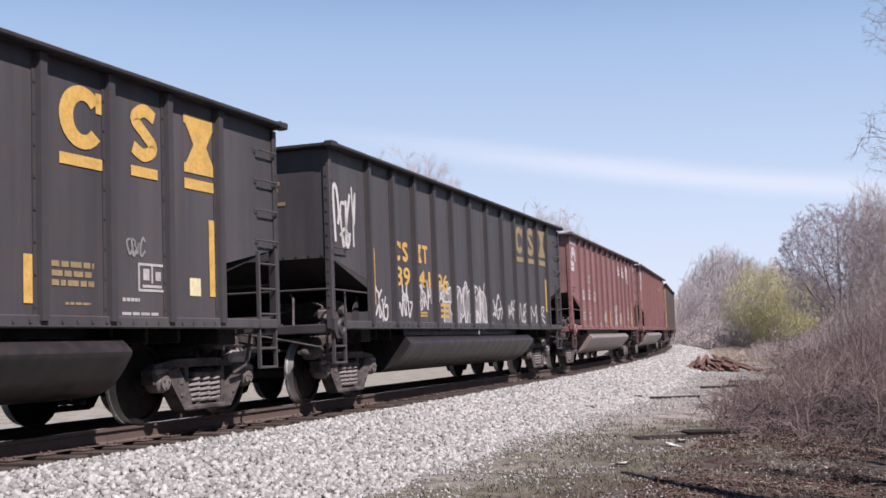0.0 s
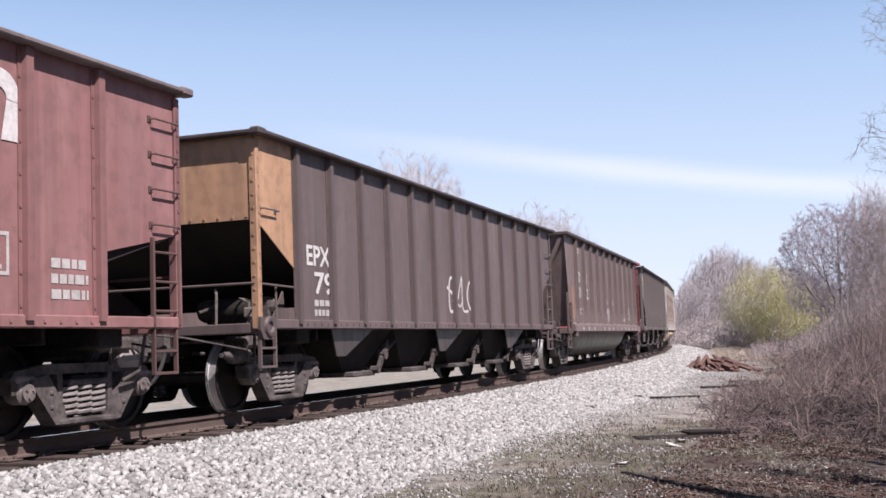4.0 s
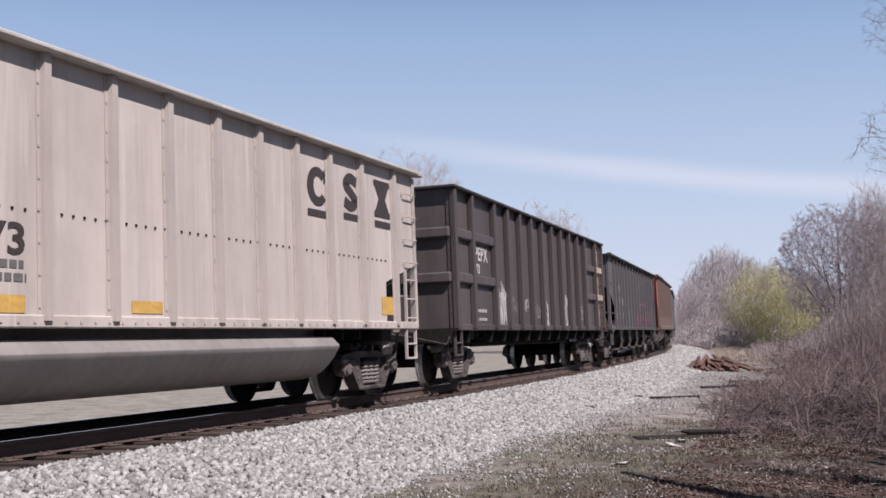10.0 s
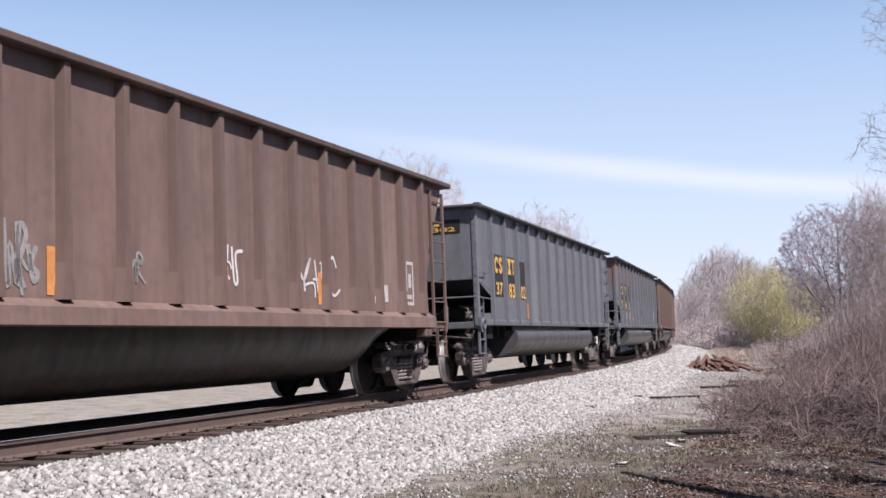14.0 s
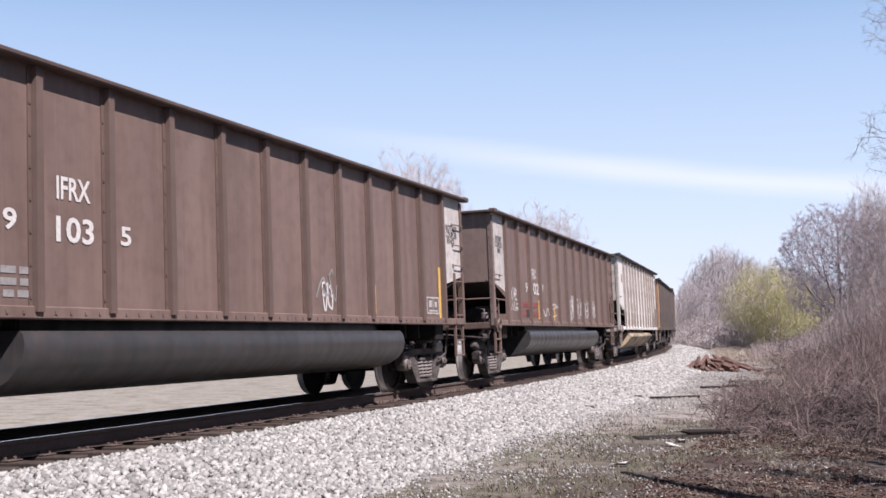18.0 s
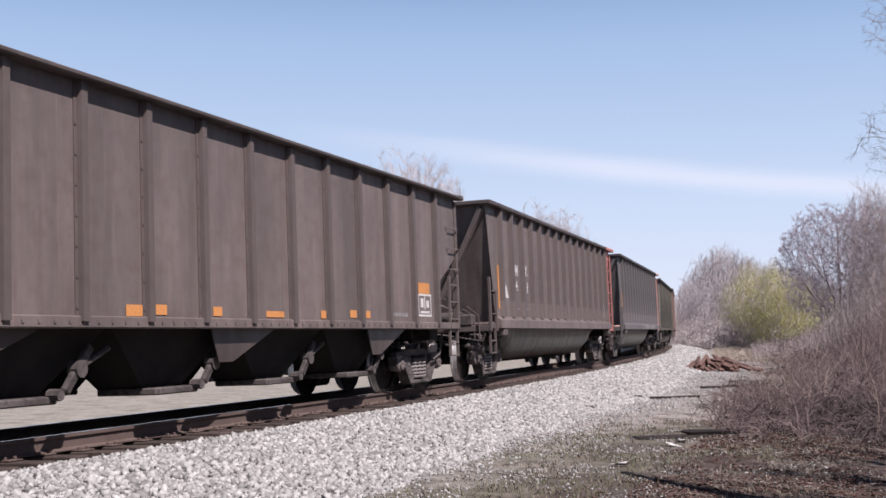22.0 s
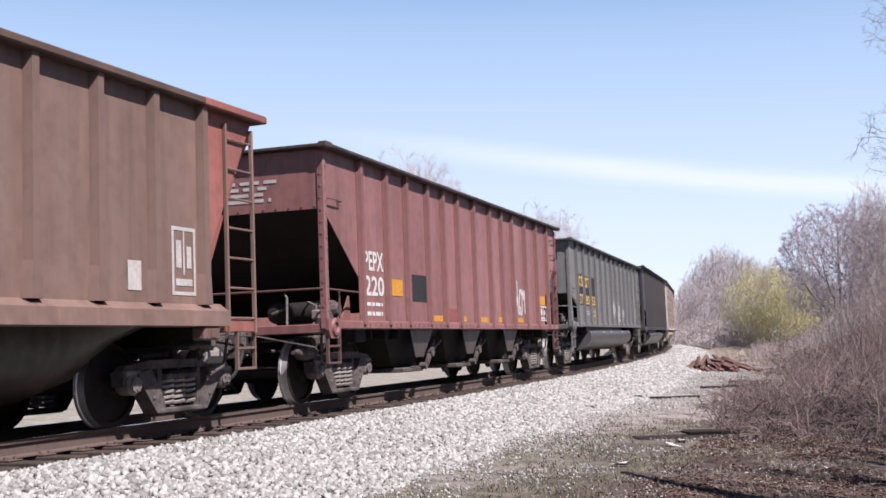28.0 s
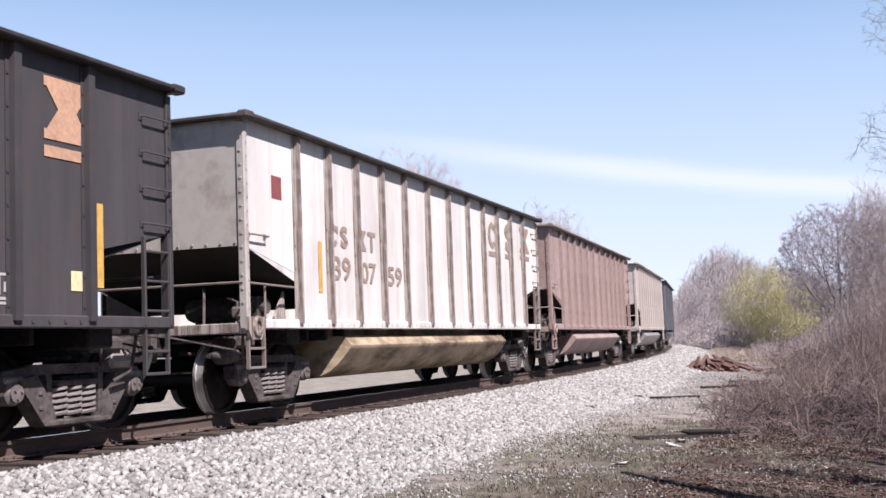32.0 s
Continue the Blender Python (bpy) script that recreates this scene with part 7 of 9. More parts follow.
scrawl(15, 261, 11.56, 12.02, 1.44, 1.89, WHITE, 3)
plate(15, "reflector", 1.35, 1.45, 1.28, 2.16, YEL)
plate(15, "reflector", 4.23, 4.34, 1.3, 1.75, YEL)
plate(15, "reflector", 6.0, 6.11, 1.28, 1.65, YEL)
plate(15, "reflector", 14.25, 14.38, 1.29, 2.12, YEL)
small_print(15, 2, 2.49, 3.27, 1.33, 1.72, REDP)
small_print(15, 2, 3.57, 4.23, 1.31, 1.73, REDP)
plate(15, "plate", 2.97, 3.25, 1.34, 1.52, DARK)
# car 17 of the train
block_mark(16, "ring", 2.96, 3.24, 2.26, 2.56, FADED, False)
block_mark(16, "step", 3.31, 3.59, 2.26, 2.56, FADED, False)
block_mark(16, "hourglass", 3.98, 4.27, 2.26, 2.55, FADED, False)
block_mark(16, "post", 4.33, 4.62, 2.26, 2.55, FADED, False)
lettering(16, "39", 2.95, 3.5, 1.76, 2.11, FADED)
lettering(16, "03", 3.97, 4.59, 1.76, 2.07, FADED)
lettering(16, "66", 4.97, 5.65, 1.74, 2.03, FADED)
block_mark(16, "ring", 10.68, 11.24, 2.55, 3.34, PEACH)
block_mark(16, "step", 11.71, 12.14, 2.59, 3.34, PEACH)
block_mark(16, "hourglass", 12.72, 13.24, 2.59, 3.4, PEACH)
plate(16, "patch", 1.21, 1.52, 2.74, 3.04, REDP)
plate(16, "reflector", 1.86, 1.95, 1.33, 2.23, YEL)
plate(16, "reflector", 4.57, 4.7, 1.21, 1.7, YEL)
scrawl(16, 280, 10.52, 11.21, 1.77, 2.06, GREYD, 3)
plate(16, "patch", 13.7, 14.02, 2.73, 3.02, REDP)
# car 18 of the train
lettering(17, "PEPX", 1.43, 2.17, 1.94, 2.24, WHITE)
lettering(17, "343", 1.44, 2.18, 1.56, 1.87, WHITE)
small_print(17, 2, 1.47, 2.21, 1.23, 1.48, WHITE)
plate(17, "placard", 2.63, 3.14, 1.53, 1.77, ORANGE)
plate(17, "placard", 5.23, 5.53, 1.18, 1.3, ORANGE)
plate(17, "placard", 5.76, 5.97, 1.2, 1.31, ORANGE)
plate(17, "placard", 6.92, 7.12, 1.2, 1.31, ORANGE)
plate(17, "placard", 9.76, 9.93, 1.2, 1.31, ORANGE)
plate(17, "placard", 8.19, 8.67, 1.2, 1.28, ORANGE)
plate(17, "placard", 13.54, 14.07, 1.66, 1.85, ORANGE)
stencil_box(17, 13.52, 14.14, 1.27, 1.66, WHITE)
plate(17, "placard", 10.73, 10.96, 1.22, 1.33, ORANGE)
plate(17, "placard", 11.23, 11.47, 1.22, 1.33, ORANGE)
small_print(17, 1, 12.38, 13.03, 1.24, 1.34, GREYP)
# car 19 of the train
lettering(18, "PM", 2.28, 2.66, 2.24, 2.5, WHITE)
lettering(18, "RX", 3.21, 3.58, 2.28, 2.52, WHITE)
lettering(18, "14", 2.32, 2.6, 1.92, 2.16, WHITE)
lettering(18, "41", 3.14, 3.56, 1.89, 2.14, WHITE)
triangle_mark(18, 1.34, 1.76, 1.73, 2.04, WHITE)
plate(18, "reflector", 0.86, 0.99, 1.49, 2.41, ORANGE)
plate(18, "reflector", 4.9, 5.02, 1.34, 1.8, ORANGE)
plate(18, "reflector", 7.78, 7.9, 1.34, 1.78, ORANGE)
plate(18, "reflector", 10.71, 10.83, 1.35, 1.77, ORANGE)
small_print(18, 1, 2.28, 2.73, 1.48, 1.54, GREYP)
small_print(18, 1, 3.11, 3.53, 1.48, 1.56, GREYP)
plate(18, "placard", 12.64, 12.85, 1.57, 1.78, WHITE)
stencil_box(18, 13.38, 13.99, 1.44, 1.82, WHITE)
small_print(18, 2, 11.58, 11.86, 1.8, 1.95, PALE)
# car 20 of the train
lettering(19, "PM", 2.35, 2.79, 2.02, 2.25, WHITE)
lettering(19, "RX", 3.27, 3.67, 2.04, 2.28, WHITE)
lettering(19, "18", 2.37, 2.69, 1.77, 1.98, WHITE)
lettering(19, "05", 3.29, 3.69, 1.77, 1.98, WHITE)
small_print(19, 2, 2.28, 2.62, 1.46, 1.66, WHITE)
small_print(19, 2, 3.21, 3.61, 1.44, 1.67, WHITE)
plate(19, "reflector", 0.92, 1.04, 1.44, 2.35, ORANGE)
scrawl(19, 316, 5.02, 5.72, 1.35, 1.83, WHITE, 5)
scrawl(19, 317, 7.26, 8.22, 1.33, 1.87, WHITE, 5)
triangle_mark(19, 1.5, 1.75, 1.76, 1.98, WHITE)
scrawl(19, 319, 6.95, 7.58, 1.39, 2.11, WHITE, 7)
scrawl(19, 320, 7.74, 8.41, 1.52, 1.99, GREYP, 6)
scrawl(19, 321, 9.59, 10.28, 1.43, 1.72, WHITE, 5)
scrawl(19, 322, 11.69, 12.22, 1.78, 2.29, WHITE, 3)
stencil_box(19, 12.52, 13.08, 1.56, 1.87, WHITE)
plate(19, "placard", 13.66, 13.83, 1.67, 1.86, WHITE)
plate(19, "reflector", 7.57, 7.68, 1.38, 1.93, ORANGE)
plate(19, "reflector", 10.48, 10.6, 1.35, 1.82, ORANGE)
# car 21 of the train
plate(20, "patch", 3.67, 4.79, 1.26, 2.64, OLIVEP)
plate(20, "patch", 7.38, 9.75, 1.52, 2.96, OLIVEP)
lettering(20, "CSXT", 2.84, 3.55, 2.25, 2.58, YEL)
lettering(20, "351", 2.91, 3.34, 1.87, 2.15, YEL)
lettering(20, "711", 4.09, 4.6, 1.9, 2.16, YEL)
small_print(20, 2, 2.93, 3.49, 1.47, 1.64, YEL)
plate(20, "placard", 1.7, 2.5, 1.18, 1.29, ORANGE)
plate(20, "placard", 4.14, 4.64, 1.2, 1.3, ORANGE)
plate(20, "placard", 6.24, 6.85, 1.21, 1.33, ORANGE)
plate(20, "placard", 9.14, 9.72, 1.21, 1.34, ORANGE)
plate(20, "plate", 1.78, 2.06, 1.46, 1.63, DARK)
# car 22 of the train
stencil_box(21, 13.7, 14.16, 1.42, 2.18, PALE)
plate(21, "placard", 12.91, 13.14, 1.45, 1.76, PALE)
# car 23 of the train
lettering(22, "PEPX", 1.48, 2.26, 1.95, 2.25, WHITE)
lettering(22, "220", 1.47, 2.25, 1.56, 1.87, WHITE)
small_print(22, 1, 1.46, 2.24, 1.39, 1.48, WHITE)
small_print(22, 1, 1.46, 2.24, 1.24, 1.34, WHITE)
plate(22, "placard", 2.63, 3.15, 1.59, 1.86, AMBER)
plate(22, "patch", 3.51, 4.33, 1.52, 1.98, BLACKP)
plate(22, "placard", 4.6, 5.16, 1.19, 1.3, AMBER)
plate(22, "placard", 6.4, 6.58, 1.2, 1.3, AMBER)
plate(22, "placard", 7.54, 8.04, 1.19, 1.3, AMBER)
plate(22, "placard", 8.81, 9.1, 1.2, 1.31, AMBER)
plate(22, "placard", 10.37, 10.86, 1.21, 1.31, AMBER)
plate(22, "placard", 12.47, 13.03, 1.64, 1.86, AMBER)
plate(22, "patch", 5.43, 6.0, 1.2, 1.43, REDP)
scrawl(22, 355, 10.29, 11.03, 1.39, 2.13, WHITE, 5)
stencil_box(22, 12.43, 13.1, 1.26, 1.62, WHITE)
# car 24 of the train
plate(23, "number_panel", 1.55, 2.2, 1.76, 2.65, BLACKP)
plate(23, "number_panel", 2.62, 3.28, 1.75, 2.62, BLACKP)
plate(23, "number_panel", 3.76, 4.35, 1.76, 2.62, BLACKP)
block_mark(23, "ring", 1.58, 1.85, 2.28, 2.6, YEL, False)
block_mark(23, "step", 1.92, 2.19, 2.28, 2.6, YEL, False)
block_mark(23, "hourglass", 2.67, 2.94, 2.29, 2.58, YEL, False)
block_mark(23, "post", 3.01, 3.28, 2.29, 2.58, YEL, False)
lettering(23, "37", 1.65, 2.15, 1.78, 2.07, YEL)
lettering(23, "80", 2.68, 3.23, 1.78, 2.06, YEL)
lettering(23, "53", 3.76, 4.29, 1.77, 2.06, YEL)
scrawl(23, 365, 7.98, 8.88, 1.45, 2.05, WHITE, 7)
scrawl(23, 366, 9.16, 10.02, 1.30, 2.05, WHITE, 7)
scrawl(23, 367, 10.27, 10.88, 1.40, 1.80, WHITE, 5)
scrawl(23, 368, 9.05, 9.28, 1.22, 1.78, PEACH, 3)
plate(23, "streak", 14.42, 14.56, 1.40, 2.40, PEACH)
stencil_box(23, 13.98, 14.24, 1.46, 1.86, PALE)
for u in (5.5, 7.55, 9.95):
    plate(23, "reflector", u, u + 0.28, 0.90, 1.02, PALE)
plate(23, "reflector", 4.4, 4.51, 1.26, 1.68, ORANGE)
small_print(23, 2, 2.7, 3.4, 1.48, 1.62, PALE)
small_print(23, 2, 3.92, 4.34, 1.42, 1.64, PALE)
# car 25 of the train
block_mark(24, "ring", 2.72, 2.99, 2.17, 2.49, PEACH, False)
block_mark(24, "step", 3.05, 3.32, 2.17, 2.49, PEACH, False)
block_mark(24, "hourglass", 3.71, 3.96, 2.21, 2.48, PEACH, False)
block_mark(24, "post", 4.02, 4.27, 2.21, 2.48, PEACH, False)
lettering(24, "39", 2.7, 3.34, 1.73, 2.04, PEACH)
lettering(24, "41", 3.73, 4.29, 1.75, 2.05, PEACH)
lettering(24, "00", 4.77, 5.4, 1.73, 2.04, PEACH)
block_mark(24, "ring", 10.43, 11.01, 2.62, 3.38, PEACH)
block_mark(24, "step", 11.43, 11.93, 2.61, 3.37, PEACH)
block_mark(24, "hourglass", 12.52, 13.18, 2.66, 3.43, PEACH)
plate(24, "reflector", 1.61, 1.7, 1.42, 2.32, YEL)
plate(24, "reflector", 7.38, 7.49, 1.27, 1.71, YEL)
plate(24, "reflector", 9.99, 10.11, 1.27, 1.73, YEL)
plate(24, "reflector", 13.11, 13.23, 1.45, 2.29, YEL)
small_print(24, 2, 3.81, 4.26, 1.25, 1.52, TAN)
small_print(24, 2, 4.9, 5.46, 1.26, 1.52, TAN)
small_print(24, 3, 8.32, 9.04, 1.26, 1.52, TAN)
plate(24, "placard", 12.88, 13.12, 1.41, 1.6, CREAM)
stencil_box(24, 11.72, 12.15, 1.26, 1.54, PALE)
# car 26 of the train
block_mark(25, "ring", 2.60, 2.88, 2.24, 2.55, FADED, False)
block_mark(25, "step", 2.95, 3.23, 2.24, 2.55, FADED, False)
block_mark(25, "hourglass", 3.59, 3.91, 2.24, 2.55, FADED, False)
block_mark(25, "post", 3.98, 4.30, 2.24, 2.55, FADED, False)
lettering(25, "39", 2.63, 3.25, 1.75, 2.1, FADED)
lettering(25, "07", 3.66, 4.27, 1.74, 2.07, FADED)
lettering(25, "59", 4.78, 5.41, 1.74, 2.06, FADED)
block_mark(25, "ring", 10.49, 11.05, 2.58, 3.3, FADED)
block_mark(25, "step", 11.72, 12.35, 2.59, 3.35, FADED)
block_mark(25, "hourglass", 12.95, 13.76, 2.64, 3.39, FADED)
plate(25, "patch", 0.84, 1.12, 2.73, 3.03, REDP)
plate(25, "reflector", 2.19, 2.31, 1.56, 2.27, YEL)
sprayed_line(10, [(9.31, 1.13), (9.24, 1.49), (9.22, 1.84), (9.3, 2.07), (9.44, 2.16), (9.61, 2.09), (9.99, 2.07), (10.32, 2.2), (10.54, 2.21), (10.45, 1.92), (10.5, 1.7), (10.31, 1.69), (10.23, 1.47), (10.26, 1.17)], PINK)
sprayed_line(10, [(9.38, 1.39), (9.59, 1.47), (9.73, 1.61), (9.67, 1.4), (9.82, 1.22), (9.96, 1.14)], PINK)
sprayed_line(10, [(10.41, 2.21), (10.63, 2.19), (10.81, 2.09), (11.2, 2.15), (11.37, 2.24), (11.26, 1.98), (11.31, 1.68), (11.18, 1.5), (11.34, 1.32), (12.06, 1.26)], PINK)
sprayed_line(10, [(10.23, 1.52), (10.44, 1.56), (10.8, 1.54), (10.95, 1.43), (10.93, 1.14), (10.65, 1.11), (10.3, 1.13), (10.27, 1.3)], PINK)
sprayed_line(10, [(11.37, 2.24), (11.6, 2.16), (11.76, 2.04), (12.03, 1.98), (12.26, 2.05)], PINK)
sprayed_line(10, [(10.76, 1.86), (10.75, 1.6)], PINK)
sprayed_line(10, [(9.24, 1.26), (9.59, 1.29), (9.7, 1.45)], PINK)


# ---------------------------------------------------------------- ties, stones and plants
def fast_mesh(name, v, f, smooth=False):
    """A mesh from arrays of points and of triangles or quads."""
    v, f = np.asarray(v, dtype=np.float32), np.asarray(f, dtype=np.int32)
    me = bpy.data.meshes.new(name)
    me.vertices.add(len(v))
    me.vertices.foreach_set("co", v.ravel())
    k = f.shape[1]
    me.loops.add(f.size)
    me.loops.foreach_set("vertex_index", f.ravel())
    me.polygons.add(len(f))
    me.polygons.foreach_set("loop_start", np.arange(0, f.size, k, dtype=np.int32))
    me.update(calc_edges=True)
    if smooth:
        me.shade_smooth()
    me.materials.append(None)
    return me


def on_track_many(s, lat, z):
    t = np.interp(s, _s, _th)
    la, zz = lat * math.cos(CANT) - z * math.sin(CANT), lat * math.sin(CANT) + z * math.cos(CANT)
    return np.stack([np.interp(s, _s, _x) + np.sin(t) * la, np.interp(s, _s, _y) - np.cos(t) * la, zz], -1)


BEDOB = bpy.data.objects["ballast_bed"]

# wooden ties with their plates
tie_mesh = Shape().box(-0.115, 0.115, -1.30, 1.30, -0.36, -0.180, 0.012).mesh("tie")
plate_mesh = Shape().box(-0.095, 0.095, -0.17, 0.17, -0.180, -0.168, 0.004)
for x, y in ((-0.06, -0.09), (0.06, 0.09), (-0.06, 0.10), (0.06, -0.10)):
    plate_mesh.box(x - 0.014, x + 0.014, y - 0.014, y + 0.014, -0.170, -0.140, 0.003)
plate_mesh = plate_mesh.mesh("tie_plate")
rnd = random.Random(4)
s = -14.0
while s < 128:
    m = track_frame(s - 0.5, s + 0.5) @ pose(0, rnd.uniform(-0.03, 0.03), rnd.uniform(-0.012, 0.004), 0, 0, rnd.uniform(-0.8, 0.8))
    tie = link("tie", tie_mesh, TIE, BEDOB, m=m)
    if -2 < s < 45:
        for y in (-0.755, 0.755):
            link("tie_plate", plate_mesh, RAIL, tie, m=pose(0, y, 0.006))
    s += 0.53

# the rest of the ties, joined
far = Shape()
for s in list(np.arange(S0 + 5, -15, 0.53)) + list(np.arange(128.5, S1 - 5, 0.53)):
    far.box(-0.115, 0.115, -1.30, 1.30, -0.36, -0.180, 0, track_frame(s - 0.5, s + 0.5))
far = link("distant_ties", far.mesh("distant_ties", smooth=False, tidy=False), TIE, BEDOB)
far["kind"] = "stuff"


# crushed stones
def stones(rng, places, size):
    n = len(places)
    bv = np.array([(x, y, z) for z in (-0.7, 0.7) for y in (-0.7, 0.7) for x in (-0.7, 0.7)])
    bf = np.array([(0, 2, 3), (0, 3, 1), (4, 5, 7), (4, 7, 6), (0, 1, 5), (0, 5, 4), (2, 6, 7), (2, 7, 3), (0, 4, 6), (0, 6, 2), (1, 3, 7), (1, 7, 5)])
    v = np.repeat(bv[None], n, 0) + rng.uniform(-0.38, 0.38, (n, 8, 3))
    v *= rng.uniform(0.6, 1.3, (n, 1, 3))
    a = rng.uniform(0, 2 * np.pi, (n, 3))
    for k, (i, j) in enumerate(((0, 1), (1, 2), (0, 2))):
        c, s_ = np.cos(a[:, k])[:, None], np.sin(a[:, k])[:, None]
        vi, vj = v[:, :, i].copy(), v[:, :, j].copy()
        v[:, :, i], v[:, :, j] = vi * c - vj * s_, vi * s_ + vj * c
    v = v * size[:, None, None] + places[:, None, :]
    f = bf[None] + (np.arange(n) * 8)[:, None, None]
    return v.reshape(-1, 3), f.reshape(-1, 3)


rng = np.random.default_rng(11)
bed_l, bed_z = [p[0] for p in BED], [p[1] for p in BED]
lots = []
for s_lo, s_hi, l_lo, l_hi, n, r in ((-1, 15, 1.16, 3.9, 22000, 0.030), (15, 32, 1.16, 3.9, 17500, 0.034), (32, 62, 1.25, 3.8, 13000, 0.046),
                                     (-1, 34, -1.25, -0.85, 1500, 0.036), (-1, 30, -0.6, 0.5, 700, 0.030), (0, 40, -2.9, -1.25, 3500, 0.040), (62, 110, 1.3, 3.6, 6000, 0.08)):
    ss, ll = rng.uniform(s_lo, s_hi, n), rng.uniform(l_lo, l_hi, n)
    zz = np.interp(ll, bed_l, bed_z) + rng.uniform(-0.012, 0.016, n)
    lots.append((on_track_many(ss, ll, zz), r * rng.uniform(0.6, 1.45, n)))
# strays on the earth beside the bed
n = 12000
ss = rng.uniform(0, 48, n)
ll = 3.45 + np.abs(rng.normal(0, 1.0, n)) * np.interp(ss, [6, 18], [0.35, 0.9])
p = on_track_many(ss, ll, np.zeros(n))
p[:, 2] = [GROUND_Z + height(x, y) + 0.008 for x, y in p[:, :2]]
lots.append((p, 0.016 * rng.uniform(0.4, 1.6, n)))
# pale chips scattered over the nearer earth
n = 7000
ss, ll = rng.uniform(2, 15, n), 4.2 + np.abs(rng.normal(0, 2.4, n))
p = on_track_many(ss, ll, np.zeros(n))
p = p[np.array([noise.noise((x * 0.8, y * 0.8, 4.0)) + 0.6 * noise.noise((x * 2.6, y * 2.6, 6.0)) > 0.10 for x, y, z in p])]
n = len(p)
p[:, 2] = [GROUND_Z + height(x, y) + 0.008 for x, y in p[:, :2]]
lots.append((p, 0.0075 * rng.uniform(0.4, 1.0, n) ** -0.9))
# grey and pale grit further out, among the dead leaves
n = 4500
p = on_track_many(rng.uniform(1, 14, n), 5.0 + np.abs(rng.normal(0, 3.4, n)), np.zeros(n))
p = p[np.array([noise.noise((x * 1.1, y * 1.1, 14.0)) + 0.7 * noise.noise((x * 3.1, y * 3.1, 16.0)) > 0.06 for x, y, z in p])]
n = len(p)
p[:, 2] = [GROUND_Z + height(x, y) + 0.012 for x, y in p[:, :2]]
lots.append((p, 0.0065 * rng.uniform(0.4, 1.0, n) ** -1.0))
v, f = stones(rng, np.concatenate([a for a, b in lots]), np.concatenate([b for a, b in lots]))
tagged(link("crushed_stones", fast_mesh("crushed_stones", v, f), STONE), "loose pale limestone lumps along the track", "stones", kind="stuff")


def field(n, rng, y0, y1, lat0, lat1):
    """Places on the earth between two distances to the right of the line."""
    out = []
    while len(out) < n:
        s_, l_ = rng.uniform(y0, y1), rng.uniform(lat0, lat1)
        p = on_track(s_, l_, 0, False)
        out.append((p.x, p.y, GROUND_Z + height(p.x, p.y)))
    return np.array(out)


def leaves(places, rng, size):
    """Small curled leaves: two faces folded along the middle."""
    n = len(places)
    base = np.array([(-1, 0, 0.15), (0, -0.45, 0.3), (1, 0, 0.1), (0, 0.45, 0.35), (0, 0, 0.0)], float)
    v = np.repeat(base[None], n, 0)
    v[:, :, 2] *= rng.uniform(0.2, 1.6, (n, 1))
    a = rng.uniform(0, 2 * np.pi, n)
    c, s_ = np.cos(a)[:, None], np.sin(a)[:, None]
    x, y = v[:, :, 0].copy(), v[:, :, 1].copy()
    v[:, :, 0], v[:, :, 1] = x * c - y * s_, x * s_ + y * c
    v = v * (size * rng.uniform(0.5, 1.5, n))[:, None, None] + places[:, None, :]
    f = np.array([(0, 1, 4), (1, 2, 4), (2, 3, 4), (3, 0, 4)])[None] + (np.arange(n) * 5)[:, None, None]
    return v.reshape(-1, 3), f.reshape(-1, 3)


def patchy(p, scale, cut, seed):
    return p[np.array([noise.noise((x * scale, y * scale, seed)) > cut for x, y, z in p])]


p = np.concatenate([field(22000, rng, 1, 40, 6.4, 14), patchy(field(40000, rng, 2, 18, 6.3, 11.5), 0.7, 0.0, 2.0), patchy(field(36000, rng, 3, 22, 6.0, 12), 1.9, 0.12, 7.0)])
p[:, 2] += 0.014
v, f = leaves(p, rng, 0.026)
tagged(link("leaf_litter", fast_mesh("leaf_litter", v, f), DRYLEAF), "scattered dry brown leaves on the earth", "leaves", kind="stuff")


def blades(places, rng, h0, h1, w, lean=0.5):
    n = len(places)
    a = rng.uniform(0, 2 * np.pi, n)
    d = np.stack([np.cos(a), np.sin(a), np.zeros(n)], -1)
    o = np.stack([-np.sin(a), np.cos(a), np.zeros(n)], -1) * w
    h = rng.uniform(h0, h1, n)[:, None]
    up = np.array([0, 0, 1.0])
    k = rng.uniform(0, lean, n)[:, None]
    mid = places + up * h * 0.55 + d * h * k * 0.35
    tip = places + up * h * (1 - 0.3 * k) + d * h * k
    v = np.stack([places - o, places + o, mid + o * 0.7, mid - o * 0.7, tip], 1)
    f = np.array([(0, 1, 2), (0, 2, 3), (3, 2, 4)])[None] + (np.arange(n) * 5)[:, None, None]
    return v.reshape(-1, 3), f.reshape(-1, 3)


p = patchy(field(15000, rng, 0, 13, 4.0, 7.5), 0.5, 0.0, 5.0)
v, f = blades(p, rng, 0.015, 0.05, 0.004, 1.5)
tagged(link("green_grass", fast_mesh("green_grass", v, f), GREEN), "thin patches of short green grass", "grass", kind="stuff")
p = np.concatenate([patchy(field(30000, rng, 0, 15, 4.3, 12), 1.3, 0.02, 3.0), patchy(field(22000, rng, 0, 15, 4.3, 12), 3.2, 0.05, 8.0)])
v, f = blades(p, rng, 0.025, 0.085, 0.0055, 3.0)
tagged(link("matted_grass", fast_mesh("matted_grass", v, f), MATTED), "grey-brown matted dead grass on the earth", "grass", kind="stuff")
p = patchy(field(24000, rng, 13, 60, 6.8, 16), 0.4, -0.05, 9.0)
